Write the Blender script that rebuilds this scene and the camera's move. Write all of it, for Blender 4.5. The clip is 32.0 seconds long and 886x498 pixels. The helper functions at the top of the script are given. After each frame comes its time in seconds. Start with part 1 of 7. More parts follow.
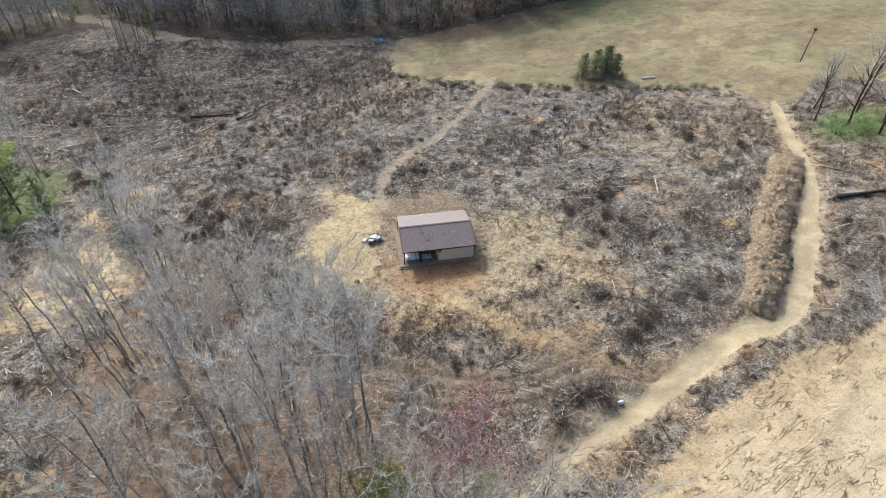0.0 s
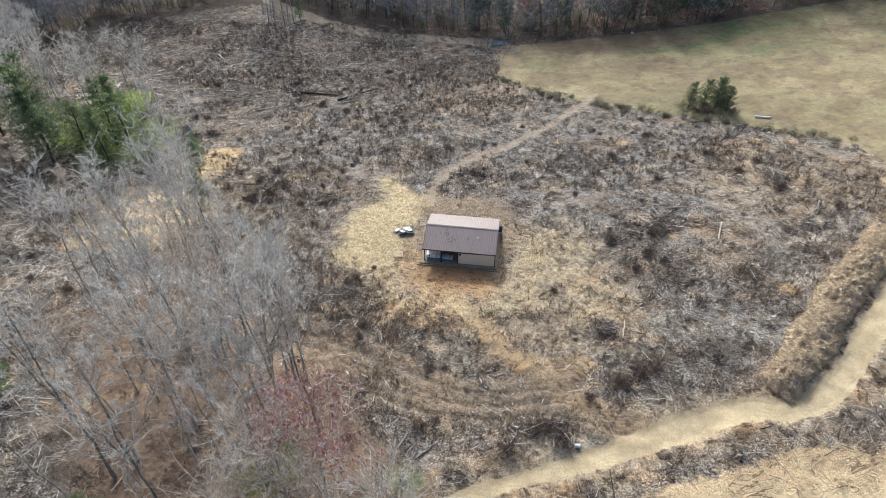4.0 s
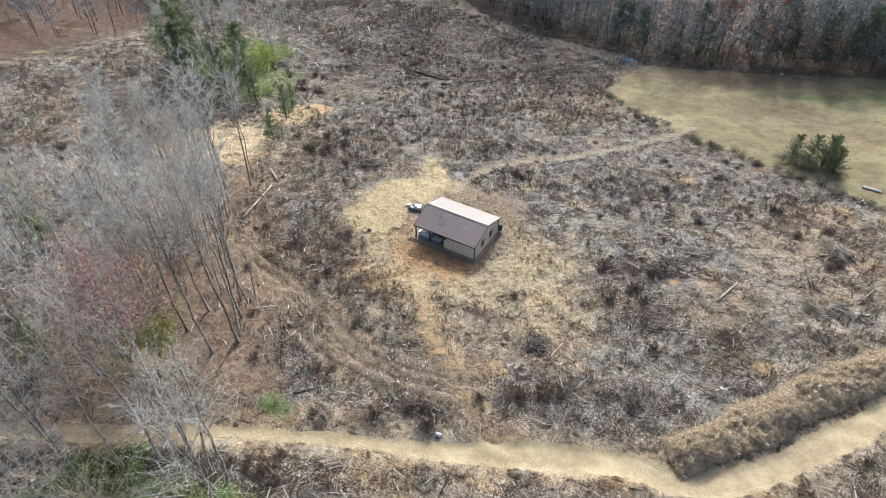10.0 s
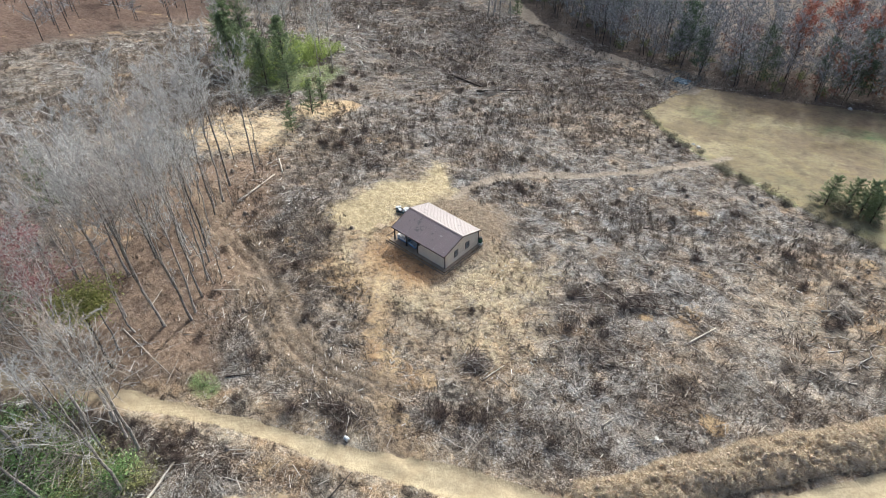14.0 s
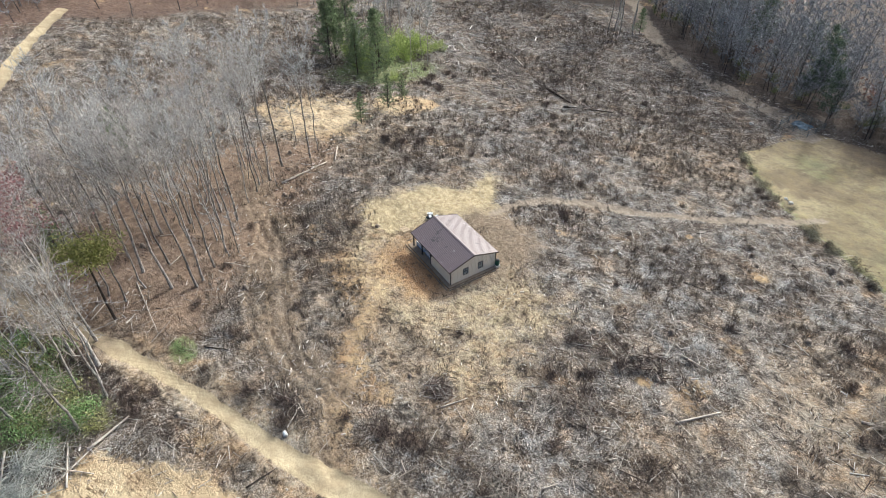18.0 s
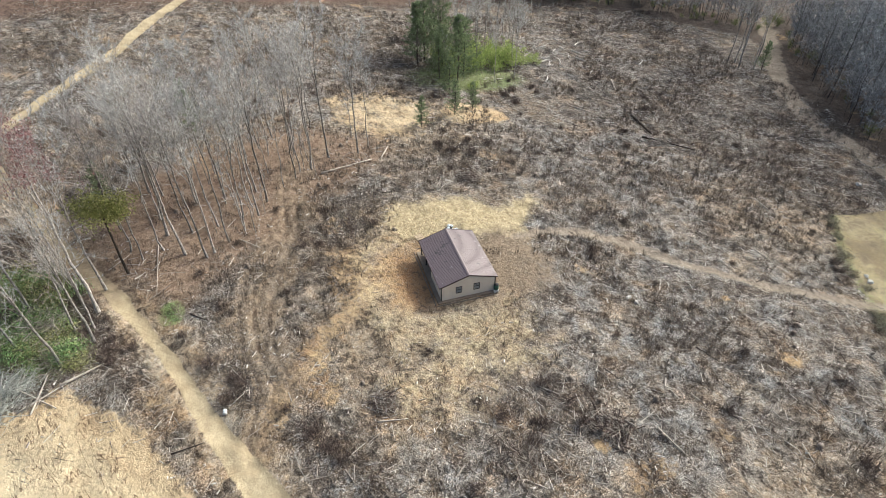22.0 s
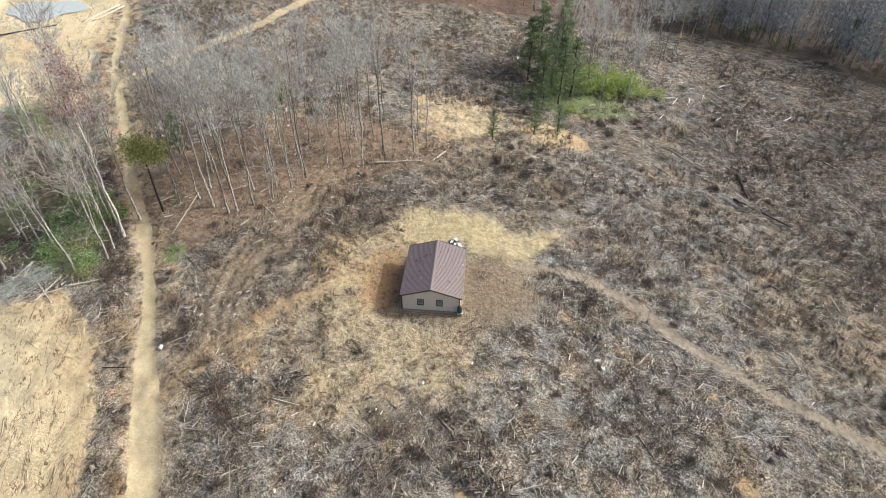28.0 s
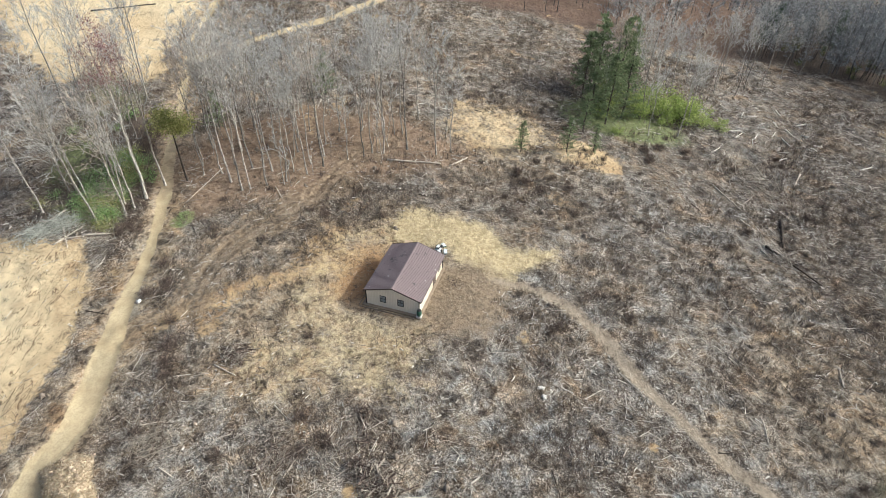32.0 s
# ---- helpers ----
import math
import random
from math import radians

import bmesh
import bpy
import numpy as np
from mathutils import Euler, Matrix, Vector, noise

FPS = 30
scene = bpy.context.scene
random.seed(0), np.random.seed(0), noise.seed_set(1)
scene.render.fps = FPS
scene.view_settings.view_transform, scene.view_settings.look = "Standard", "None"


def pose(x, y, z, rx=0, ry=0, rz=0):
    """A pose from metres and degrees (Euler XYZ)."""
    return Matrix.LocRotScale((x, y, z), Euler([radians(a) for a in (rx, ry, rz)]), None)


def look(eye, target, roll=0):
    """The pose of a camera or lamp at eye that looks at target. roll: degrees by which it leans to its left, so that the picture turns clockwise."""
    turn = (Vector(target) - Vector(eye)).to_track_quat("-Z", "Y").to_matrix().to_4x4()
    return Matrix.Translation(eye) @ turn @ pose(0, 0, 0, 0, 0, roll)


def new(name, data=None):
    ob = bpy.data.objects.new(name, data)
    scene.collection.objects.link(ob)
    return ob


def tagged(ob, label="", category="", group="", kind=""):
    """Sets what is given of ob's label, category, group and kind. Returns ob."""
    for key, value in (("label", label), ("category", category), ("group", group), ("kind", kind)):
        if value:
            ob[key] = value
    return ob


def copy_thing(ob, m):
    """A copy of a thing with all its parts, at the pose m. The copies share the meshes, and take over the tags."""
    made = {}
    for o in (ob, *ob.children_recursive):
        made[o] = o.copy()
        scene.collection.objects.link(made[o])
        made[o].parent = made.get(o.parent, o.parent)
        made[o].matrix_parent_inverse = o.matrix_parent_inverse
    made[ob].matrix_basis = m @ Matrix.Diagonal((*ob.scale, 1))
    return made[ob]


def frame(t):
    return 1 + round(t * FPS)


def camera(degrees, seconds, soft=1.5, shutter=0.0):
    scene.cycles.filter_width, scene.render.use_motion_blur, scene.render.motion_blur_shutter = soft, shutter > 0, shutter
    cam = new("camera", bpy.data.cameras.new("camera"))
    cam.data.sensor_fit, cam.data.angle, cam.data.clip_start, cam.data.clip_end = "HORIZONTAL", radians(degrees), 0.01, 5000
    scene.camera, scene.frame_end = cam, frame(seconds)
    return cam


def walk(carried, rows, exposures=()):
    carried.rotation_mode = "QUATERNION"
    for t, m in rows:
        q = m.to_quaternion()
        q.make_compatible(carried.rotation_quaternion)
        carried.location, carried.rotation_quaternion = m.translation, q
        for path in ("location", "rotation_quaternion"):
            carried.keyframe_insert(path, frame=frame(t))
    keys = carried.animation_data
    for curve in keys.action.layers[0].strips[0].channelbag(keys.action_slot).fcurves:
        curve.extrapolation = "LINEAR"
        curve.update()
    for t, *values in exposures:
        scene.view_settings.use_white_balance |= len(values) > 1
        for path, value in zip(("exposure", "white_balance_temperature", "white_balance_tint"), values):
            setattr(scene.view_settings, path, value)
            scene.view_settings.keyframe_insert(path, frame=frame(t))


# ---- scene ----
cam = camera(73.74, 32.0, soft=0.75)

# seconds, eye x y z, yaw, pitch, roll
PATH = (
    (0, -10.00, -62.82, 56.14, -10.08, -41.93, 0.45),
    (0.5, -8.00, -62.97, 56.15, -7.57, -41.92, 0.31),
    (1, -6.01, -63.12, 56.16, -5.55, -41.90, 0.15),
    (1.5, -4.01, -63.25, 56.17, -3.68, -41.86, -0.03),
    (2, -2.00, -63.37, 56.19, -0.96, -41.81, -0.19),
    (2.5, 0.02, -63.46, 56.20, 2.05, -41.73, -0.33),
    (4.5, 8.44, -63.41, 56.25, 10.33, -41.59, -0.24),
    (5, 10.64, -63.26, 56.24, 12.90, -41.53, -0.27),
    (5.5, 12.89, -63.05, 56.21, 14.34, -41.50, -0.21),
    (6, 15.16, -62.79, 56.18, 15.12, -41.52, -0.16),
    (6.5, 17.44, -62.51, 56.14, 16.97, -41.49, -0.05),
    (7, 19.71, -62.19, 56.10, 18.83, -41.48, 0.10),
    (7.5, 21.98, -61.82, 56.06, 20.46, -41.48, 0.29),
    (8, 24.20, -61.39, 56.01, 22.67, -41.48, 0.38),
    (8.5, 26.38, -60.87, 55.96, 25.22, -41.46, 0.41),
    (9, 28.48, -60.25, 55.91, 26.74, -41.43, 0.41),
    (9.5, 30.48, -59.52, 55.85, 29.13, -41.32, 0.31),
    (10, 32.38, -58.66, 55.79, 30.66, -41.21, 0.27),
    (10.5, 34.17, -57.69, 55.73, 31.34, -41.13, 0.14),
    (11, 35.87, -56.61, 55.65, 32.28, -41.06, 0.06),
    (11.5, 37.47, -55.44, 55.58, 34.04, -40.99, -0.09),
    (12, 38.99, -54.18, 55.50, 35.91, -40.94, -0.11),
    (12.5, 40.44, -52.85, 55.43, 36.87, -40.90, -0.13),
    (13, 41.82, -51.46, 55.36, 37.92, -40.83, -0.17),
    (13.5, 43.16, -50.04, 55.30, 39.69, -40.76, -0.20),
    (14, 44.42, -48.56, 55.24, 41.59, -40.70, -0.21),
    (14.5, 45.61, -47.01, 55.19, 43.37, -40.66, -0.19),
    (16.5, 49.58, -40.24, 55.04, 49.38, -40.67, -0.13),
    (17, 50.42, -38.45, 55.00, 51.12, -40.66, -0.15),
    (17.5, 51.22, -36.64, 54.95, 54.00, -40.66, -0.16),
    (18, 51.98, -34.80, 54.89, 57.55, -40.62, -0.18),
    (18.5, 52.72, -32.94, 54.83, 60.33, -40.56, -0.13),
    (19, 53.43, -31.05, 54.77, 62.42, -40.44, -0.18),
    (19.5, 54.11, -29.15, 54.69, 64.37, -40.34, -0.25),
    (20, 54.75, -27.22, 54.61, 66.11, -40.20, -0.28),
    (20.5, 55.35, -25.26, 54.53, 67.66, -40.10, -0.27),
    (21, 55.90, -23.29, 54.44, 69.37, -40.06, -0.26),
    (21.5, 56.38, -21.29, 54.35, 70.98, -40.01, -0.29),
    (22, 56.80, -19.26, 54.27, 73.04, -39.92, -0.27),
    (22.5, 57.18, -17.21, 54.19, 75.29, -39.80, -0.23),
    (23, 57.50, -15.15, 54.12, 76.65, -39.76, -0.12),
    (23.5, 57.77, -13.08, 54.05, 78.04, -39.72, -0.08),
    (24, 58.01, -11.01, 53.99, 79.92, -39.69, -0.14),
    (24.5, 58.21, -8.93, 53.93, 82.03, -39.63, -0.10),
    (25, 58.39, -6.84, 53.89, 84.21, -39.53, -0.03),
    (25.5, 58.52, -4.74, 53.87, 86.19, -39.42, 0.06),
    (27.5, 58.56, 3.71, 53.98, 93.17, -39.13, 0.32),
    (28, 58.39, 5.78, 54.03, 94.56, -39.13, 0.41),
    (28.5, 58.15, 7.84, 54.07, 95.99, -39.10, 0.40),
    (29, 57.85, 9.88, 54.12, 97.38, -39.10, 0.37),
    (29.5, 57.52, 11.92, 54.17, 98.39, -39.10, 0.40),
    (30, 57.15, 13.97, 54.23, 99.22, -39.10, 0.50),
    (30.5, 56.76, 16.01, 54.28, 100.47, -39.07, 0.60),
    (31, 56.34, 18.06, 54.34, 102.41, -39.02, 0.67),
    (31.5, 55.90, 20.11, 54.39, 104.76, -38.94, 0.83),
    (32, 55.47, 22.16, 54.45, 107.04, -38.84, 0.98),
)


def flown(x, y, z, yaw, pitch, roll):
    return pose(x, y, z, 90 + pitch, 0, yaw) @ pose(0, 0, 0, 0, 0, roll)


walk(cam, [(row[0], flown(*row[1:])) for row in PATH], exposures=((0, 0.24, 5720, 5), (9, 0.37, 5750, 4), (17, 0.38, 5780, 4), (25, 0.30, 6050, 3), (32, 0.26, 5950, 2)))

# ---- light ----
SUN_TO = Vector((-0.26, 0.82, 0.58)).normalized()
world = bpy.data.worlds.new("sky")
scene.world = world
world.use_nodes = True
wn = world.node_tree
sky = wn.nodes.new("ShaderNodeTexSky")
sky.sky_type, sky.sun_disc = "NISHITA", False
sky.sun_elevation = math.asin(SUN_TO.z)
sky.sun_rotation = math.atan2(SUN_TO.x, SUN_TO.y)
sky.air_density, sky.dust_density, sky.ozone_density = 0.8, 8.0, 0.3
wn.links.new(sky.outputs[0], wn.nodes["Background"].inputs[0])
wn.nodes["Background"].inputs[1].default_value = 0.15
sun = new("sun", bpy.data.lights.new("sun", "SUN"))
sun.data.energy, sun.data.angle, sun.data.color = 2.5, radians(1.2), (1.0, 0.97, 0.92)
sun.matrix_world = look(SUN_TO * 200, (0, 0, 0))


# ---- terrain height and plan ----
def gz(x, y):
    """Height of the land, levelled where the house stands."""
    x, y = np.asarray(x, float), np.asarray(y, float)
    u = x / (1 + (x / 95) ** 4) ** 0.25 / 50
    v = y / (1 + (y / 95) ** 4) ** 0.25 / 50
    z = -3.49 * v - 1.25 * v * v + 0.70 * v**3 + 1.15 * u + 2.30 * u * v - 0.81 * u * v * v + 1.44 * u * u - 0.32 * u * u * v + 0.32 * u**3
    pad = np.clip((np.hypot(x / 1.25, y) - 6) / 9, 0, 1)
    return z * pad * pad * (3 - 2 * pad)


RNG = np.random.default_rng(7)
LATTICE = RNG.random((256, 256))


def vnoise(x, y, size, octaves=3, gain=0.5):
    """Smooth value noise from 0 to 1."""
    x, y = np.asarray(x, float) / size, np.asarray(y, float) / size
    total, amp, norm = 0.0, 1.0, 0.0
    for o in range(octaves):
        xi, yi = np.floor(x).astype(int), np.floor(y).astype(int)
        fx, fy = x - xi, y - yi
        fx, fy = fx * fx * (3 - 2 * fx), fy * fy * (3 - 2 * fy)
        a, b = LATTICE[xi % 256, yi % 256], LATTICE[(xi + 1) % 256, yi % 256]
        c, d = LATTICE[xi % 256, (yi + 1) % 256], LATTICE[(xi + 1) % 256, (yi + 1) % 256]
        total = total + amp * ((a * (1 - fx) + b * fx) * (1 - fy) + (c * (1 - fx) + d * fx) * fy)
        norm += amp
        x, y, amp = x * 2 + 37.3, y * 2 + 11.7, amp * gain
    return total / norm


def line_distance(x, y, line):
    """Distance to a polyline, and the signed offset to its left."""
    best = np.full(np.shape(x), 1e9)
    side = np.zeros(np.shape(x))
    for (ax, ay), (bx, by) in zip(line[:-1], line[1:]):
        dx, dy = bx - ax, by - ay
        s = np.clip(((x - ax) * dx + (y - ay) * dy) / (dx * dx + dy * dy), 0, 1)
        px, py = x - ax - s * dx, y - ay - s * dy
        d = np.hypot(px, py)
        near = d < best
        best = np.where(near, d, best)
        side = np.where(near, np.sign(dx * py - dy * px) * d, side)
    return best, side


def curve(points, step=1.5):
    """A smooth line through plan points."""
    p = np.array([points[0], *points, points[-1]], float)
    out = []
    for i in range(1, len(p) - 2):
        n = max(2, int(np.hypot(*(p[i + 1] - p[i])) / step))
        for t in np.linspace(0, 1, n, endpoint=False):
            out.append(0.5 * (2 * p[i] + (p[i + 1] - p[i - 1]) * t + (2 * p[i - 1] - 5 * p[i] + 4 * p[i + 1] - p[i + 2]) * t * t + (3 * p[i] - p[i - 1] - 3 * p[i + 1] + p[i + 2]) * t**3))
    out.append(p[-1])
    return [tuple(q) for q in out]


def inside(x, y, poly):
    x, y = np.asarray(x, float), np.asarray(y, float)
    odd = np.zeros(np.shape(x), bool)
    for (ax, ay), (bx, by) in zip(poly, poly[1:] + poly[:1]):
        if ay != by:
            odd ^= ((ay > y) != (by > y)) & (x < (bx - ax) * (y - ay) / (by - ay) + ax)
    return odd


def poly_mask(x, y, poly, soft):
    """1 inside a plan shape, 0 outside, over a soft rim."""
    d, _ = line_distance(x, y, poly + poly[:1])
    return np.clip(0.5 + np.where(inside(x, y, poly), d, -d) / soft, 0, 1)


def blob(x, y, cx, cy, rx, ry, soft=0.35):
    r = np.hypot((x - cx) / rx, (y - cy) / ry)
    return np.clip((1 - r) / soft + 0.5, 0, 1)


ROAD = curve([(-120, -112), (-84, -84), (-67, -76.5), (-53, -71), (-39, -62.8), (-18, -50.8), (-8, -44.2), (3, -38), (9, -35), (17.5, -31.3), (26, -27), (33, -24), (39, -23), (44, -19), (48, -13.7), (53, -7), (59.5, 2.5), (63.4, 13.7), (66.5, 21.5), (70, 30), (73, 38)])
BRANCH = curve([(-45, -68), (-58, -61), (-70, -54), (-80, -48.8), (-93, -44.8), (-120, -34)])
SPUR = curve([(22, -27.5), (14, -24.5), (9, -20.8), (5, -17), (0, -11.7), (-3, -8)])
ARC = curve([(-34, -16), (-25.5, -19.5), (-15, -20.5), (-6, -23.5), (2, -25.8), (8, -25.6), (13.5, -24.2)])
ARC_INNER = curve([(-20, -19.5), (-10, -24.5), (-2.5, -27.2), (5.5, -27.6), (13, -26), (20, -27.5)])
FOOTPATH = curve([(-6, 11), (-6.4, 17), (-2.3, 25.3), (4.5, 31.5), (11, 39), (15.2, 45), (19.4, 51), (22, 56)])
NORTH_TRACK = curve([(-95, 133), (-74, 118.5), (-64, 110.5), (-48, 99), (-31, 92), (-16.5, 90), (-5, 87.5), (3, 83)])
FIELD = [(0, 66.5), (1.5, 76), (4, 86), (18, 88.5), (34, 92.5), (60, 99), (83, 107.5), (130, 125), (190, 120), (190, 20), (100, 22), (80, 31), (72, 24), (67, 25), (64, 32), (50.5, 39.5), (36, 45.5), (20, 52.5), (9.5, 58.5)]
TAN_SLOPE = [(8.2, -46), (14, -39.5), (25, -32.5), (35, -29), (46, -27), (56, -22), (64, -24), (90, -60), (70, -95), (20, -95), (9, -60)]
FAR_CLEARING = [(-38, -68), (-54, -75), (-66, -79), (-84, -84), (-110, -95), (-120, -140), (-60, -140), (-32, -95)]
GROVE = [(-10.5, -32.5), (-21, -22.8), (-30, -15.5), (-35, -5), (-38.5, -4.5), (-42, -15), (-40, -26), (-36, -36), (-27, -45), (-15, -44.5), (-11.5, -40)]
SOUTH_WOOD = [(2.5, -43.5), (6, -49), (4, -60), (-14, -74), (-38, -84), (-44, -76), (-24, -60), (-10, -50)]
NORTH_WOOD = [(-130, 58), (-125, 84), (-110, 103), (-94, 113), (-80, 121), (-66, 117), (-53, 110), (-34.5, 99.6), (-18, 94.8), (-5, 92.2), (6, 89.6), (34, 92.6), (60, 99.3), (83, 108), (150, 130), (150, 215), (-215, 215), (-215, 60)]
WEST_WOOD = [(-100, -75), (-100, -56), (-107, -37), (-114, -9), (-118, 22), (-122, 50), (-142, 60), (-210, 70), (-210, -120), (-110, -110)]
WINDROW = curve([(36.2, -21.2), (38.8, -18.6), (43, -12.9), (48.2, -5.6), (53.4, 0.4), (57.0, 4.9), (59.3, 8.2)], 0.6)
STRAW = [(-8.2, -7.0), (-15.5, -6.6), (-18.6, -2), (-17.6, 7), (-13.2, 11.5), (-16.5, 18.4), (-13.5, 18.8), (-10.5, 15.4), (-6.4, 11.8), (-7.6, 6.8), (-9.2, 2.3), (-7.8, -2.5)]
GROVE_FLOOR = [(1, -36), (-4, -29), (-14, -19), (-26, -9), (-34, 2), (-42, -2), (-47, -18), (-42, -36), (-28, -49), (-10, -46)]


# ---- materials ----
def material(name, rough=0.85, metal=0.0):
    m = bpy.data.materials.new(name)
    m.use_nodes = True
    t = m.node_tree
    b = t.nodes["Principled BSDF"]
    b.inputs["Roughness"].default_value, b.inputs["Metallic"].default_value = rough, metal
    b.inputs["Specular IOR Level"].default_value = 0.25
    return m, t, b


def node(t, kind, **values):
    n = t.nodes.new(kind)
    for key, value in values.items():
        n.inputs[key.replace("_", " ")].default_value = value
    return n


def mix(t, fac, a, b, mode="MIX"):
    n = t.nodes.new("ShaderNodeMix")
    n.data_type, n.blend_type = "RGBA", mode
    for socket, value in ((n.inputs[0], fac), (n.inputs[6], a), (n.inputs[7], b)):
        if isinstance(value, bpy.types.NodeSocket):
            t.links.new(value, socket)
        else:
            socket.default_value = value if isinstance(value, (int, float)) else (*value, 1.0)[:4]
    return n.outputs[2]


def ramp(t, fac, *stops):
    n = t.nodes.new("ShaderNodeValToRGB")
    e = n.color_ramp.elements
    while len(e) < len(stops):
        e.new(0.5)
    for k, (at, c) in zip(e, stops):
        k.position, k.color = at, (*c, 1.0) if isinstance(c, tuple) else (c, c, c, 1.0)
    t.links.new(fac, n.inputs[0])
    return n.outputs[0]


def maths(t, op, a, b=0.0, clamp=False):
    n = t.nodes.new("ShaderNodeMath")
    n.operation, n.use_clamp = op, clamp
    for socket, value in zip(n.inputs, (a, b)):
        if isinstance(value, bpy.types.NodeSocket):
            t.links.new(value, socket)
        else:
            socket.default_value = value
    return n.outputs[0]


def noise_of(t, where, scale, detail=4.0, rough=0.6, distortion=0.0):
    n = node(t, "ShaderNodeTexNoise", Scale=scale, Detail=detail, Roughness=rough, Distortion=distortion)
    if where is not None:
        t.links.new(where, n.inputs["Vector"])
    return n.outputs[0]


def bumped(t, b, height, strength=0.5, distance=0.05):
    n = node(t, "ShaderNodeBump", Strength=strength, Distance=distance)
    t.links.new(height, n.inputs["Height"])
    t.links.new(n.outputs[0], b.inputs["Normal"])


def simple(name, c1, c2, scale=3.0, rough=0.8, metal=0.0, bump=0.0, vary=0.0, coord="Object"):
    """A two-tone worn surface with fine grain."""
    m, t, b = material(name, rough, metal)
    where = t.nodes.new("ShaderNodeTexCoord").outputs[coord]
    big, fine = noise_of(t, where, scale, 3), noise_of(t, where, scale * 9, 3)
    blend = maths(t, "ADD", maths(t, "MULTIPLY", big, 0.65), maths(t, "MULTIPLY", fine, 0.35))
    col = mix(t, ramp(t, blend, (0.33, 0.0), (0.67, 1.0)), c1, c2)
    if vary:
        rnd = t.nodes.new("ShaderNodeObjectInfo").outputs["Random"]
        hsv = t.nodes.new("ShaderNodeHueSaturation")
        t.links.new(maths(t, "ADD", maths(t, "MULTIPLY", rnd, 2 * vary), 1 - vary), hsv.inputs["Value"])
        t.links.new(col, hsv.inputs["Color"])
        col = hsv.outputs[0]
    t.links.new(col, b.inputs["Base Color"])
    if bump:
        bumped(t, b, fine, 0.5, bump)
    return m


def islands(name, *stops, rough=0.9, grain=3.0, thin=0.0, each=()):
    """Many small separate pieces: each takes its own tone."""
    m, t, b = material(name, rough)
    rnd = t.nodes.new("ShaderNodeNewGeometry").outputs["Random Per Island"]
    col = ramp(t, rnd, *stops)
    where = t.nodes.new("ShaderNodeTexCoord").outputs["Object"]
    fine = noise_of(t, where, grain, 3)
    col = mix(t, 0.4, col, ramp(t, fine, (0.4, 0.5), (0.6, 1.0)), "MULTIPLY")
    if each:
        whole = t.nodes.new("ShaderNodeObjectInfo").outputs["Random"]
        col = mix(t, 1.0, col, ramp(t, whole, *each), "MULTIPLY")
    t.links.new(col, b.inputs["Base Color"])
    if thin:
        glow = t.nodes.new("ShaderNodeBsdfTranslucent")
        t.links.new(col, glow.inputs["Color"])
        both = node(t, "ShaderNodeMixShader", Fac=thin)
        t.links.new(b.outputs[0], both.inputs[1])
        t.links.new(glow.outputs[0], both.inputs[2])
        t.links.new(both.outputs[0], t.nodes["Material Output"].inputs["Surface"])
    return m


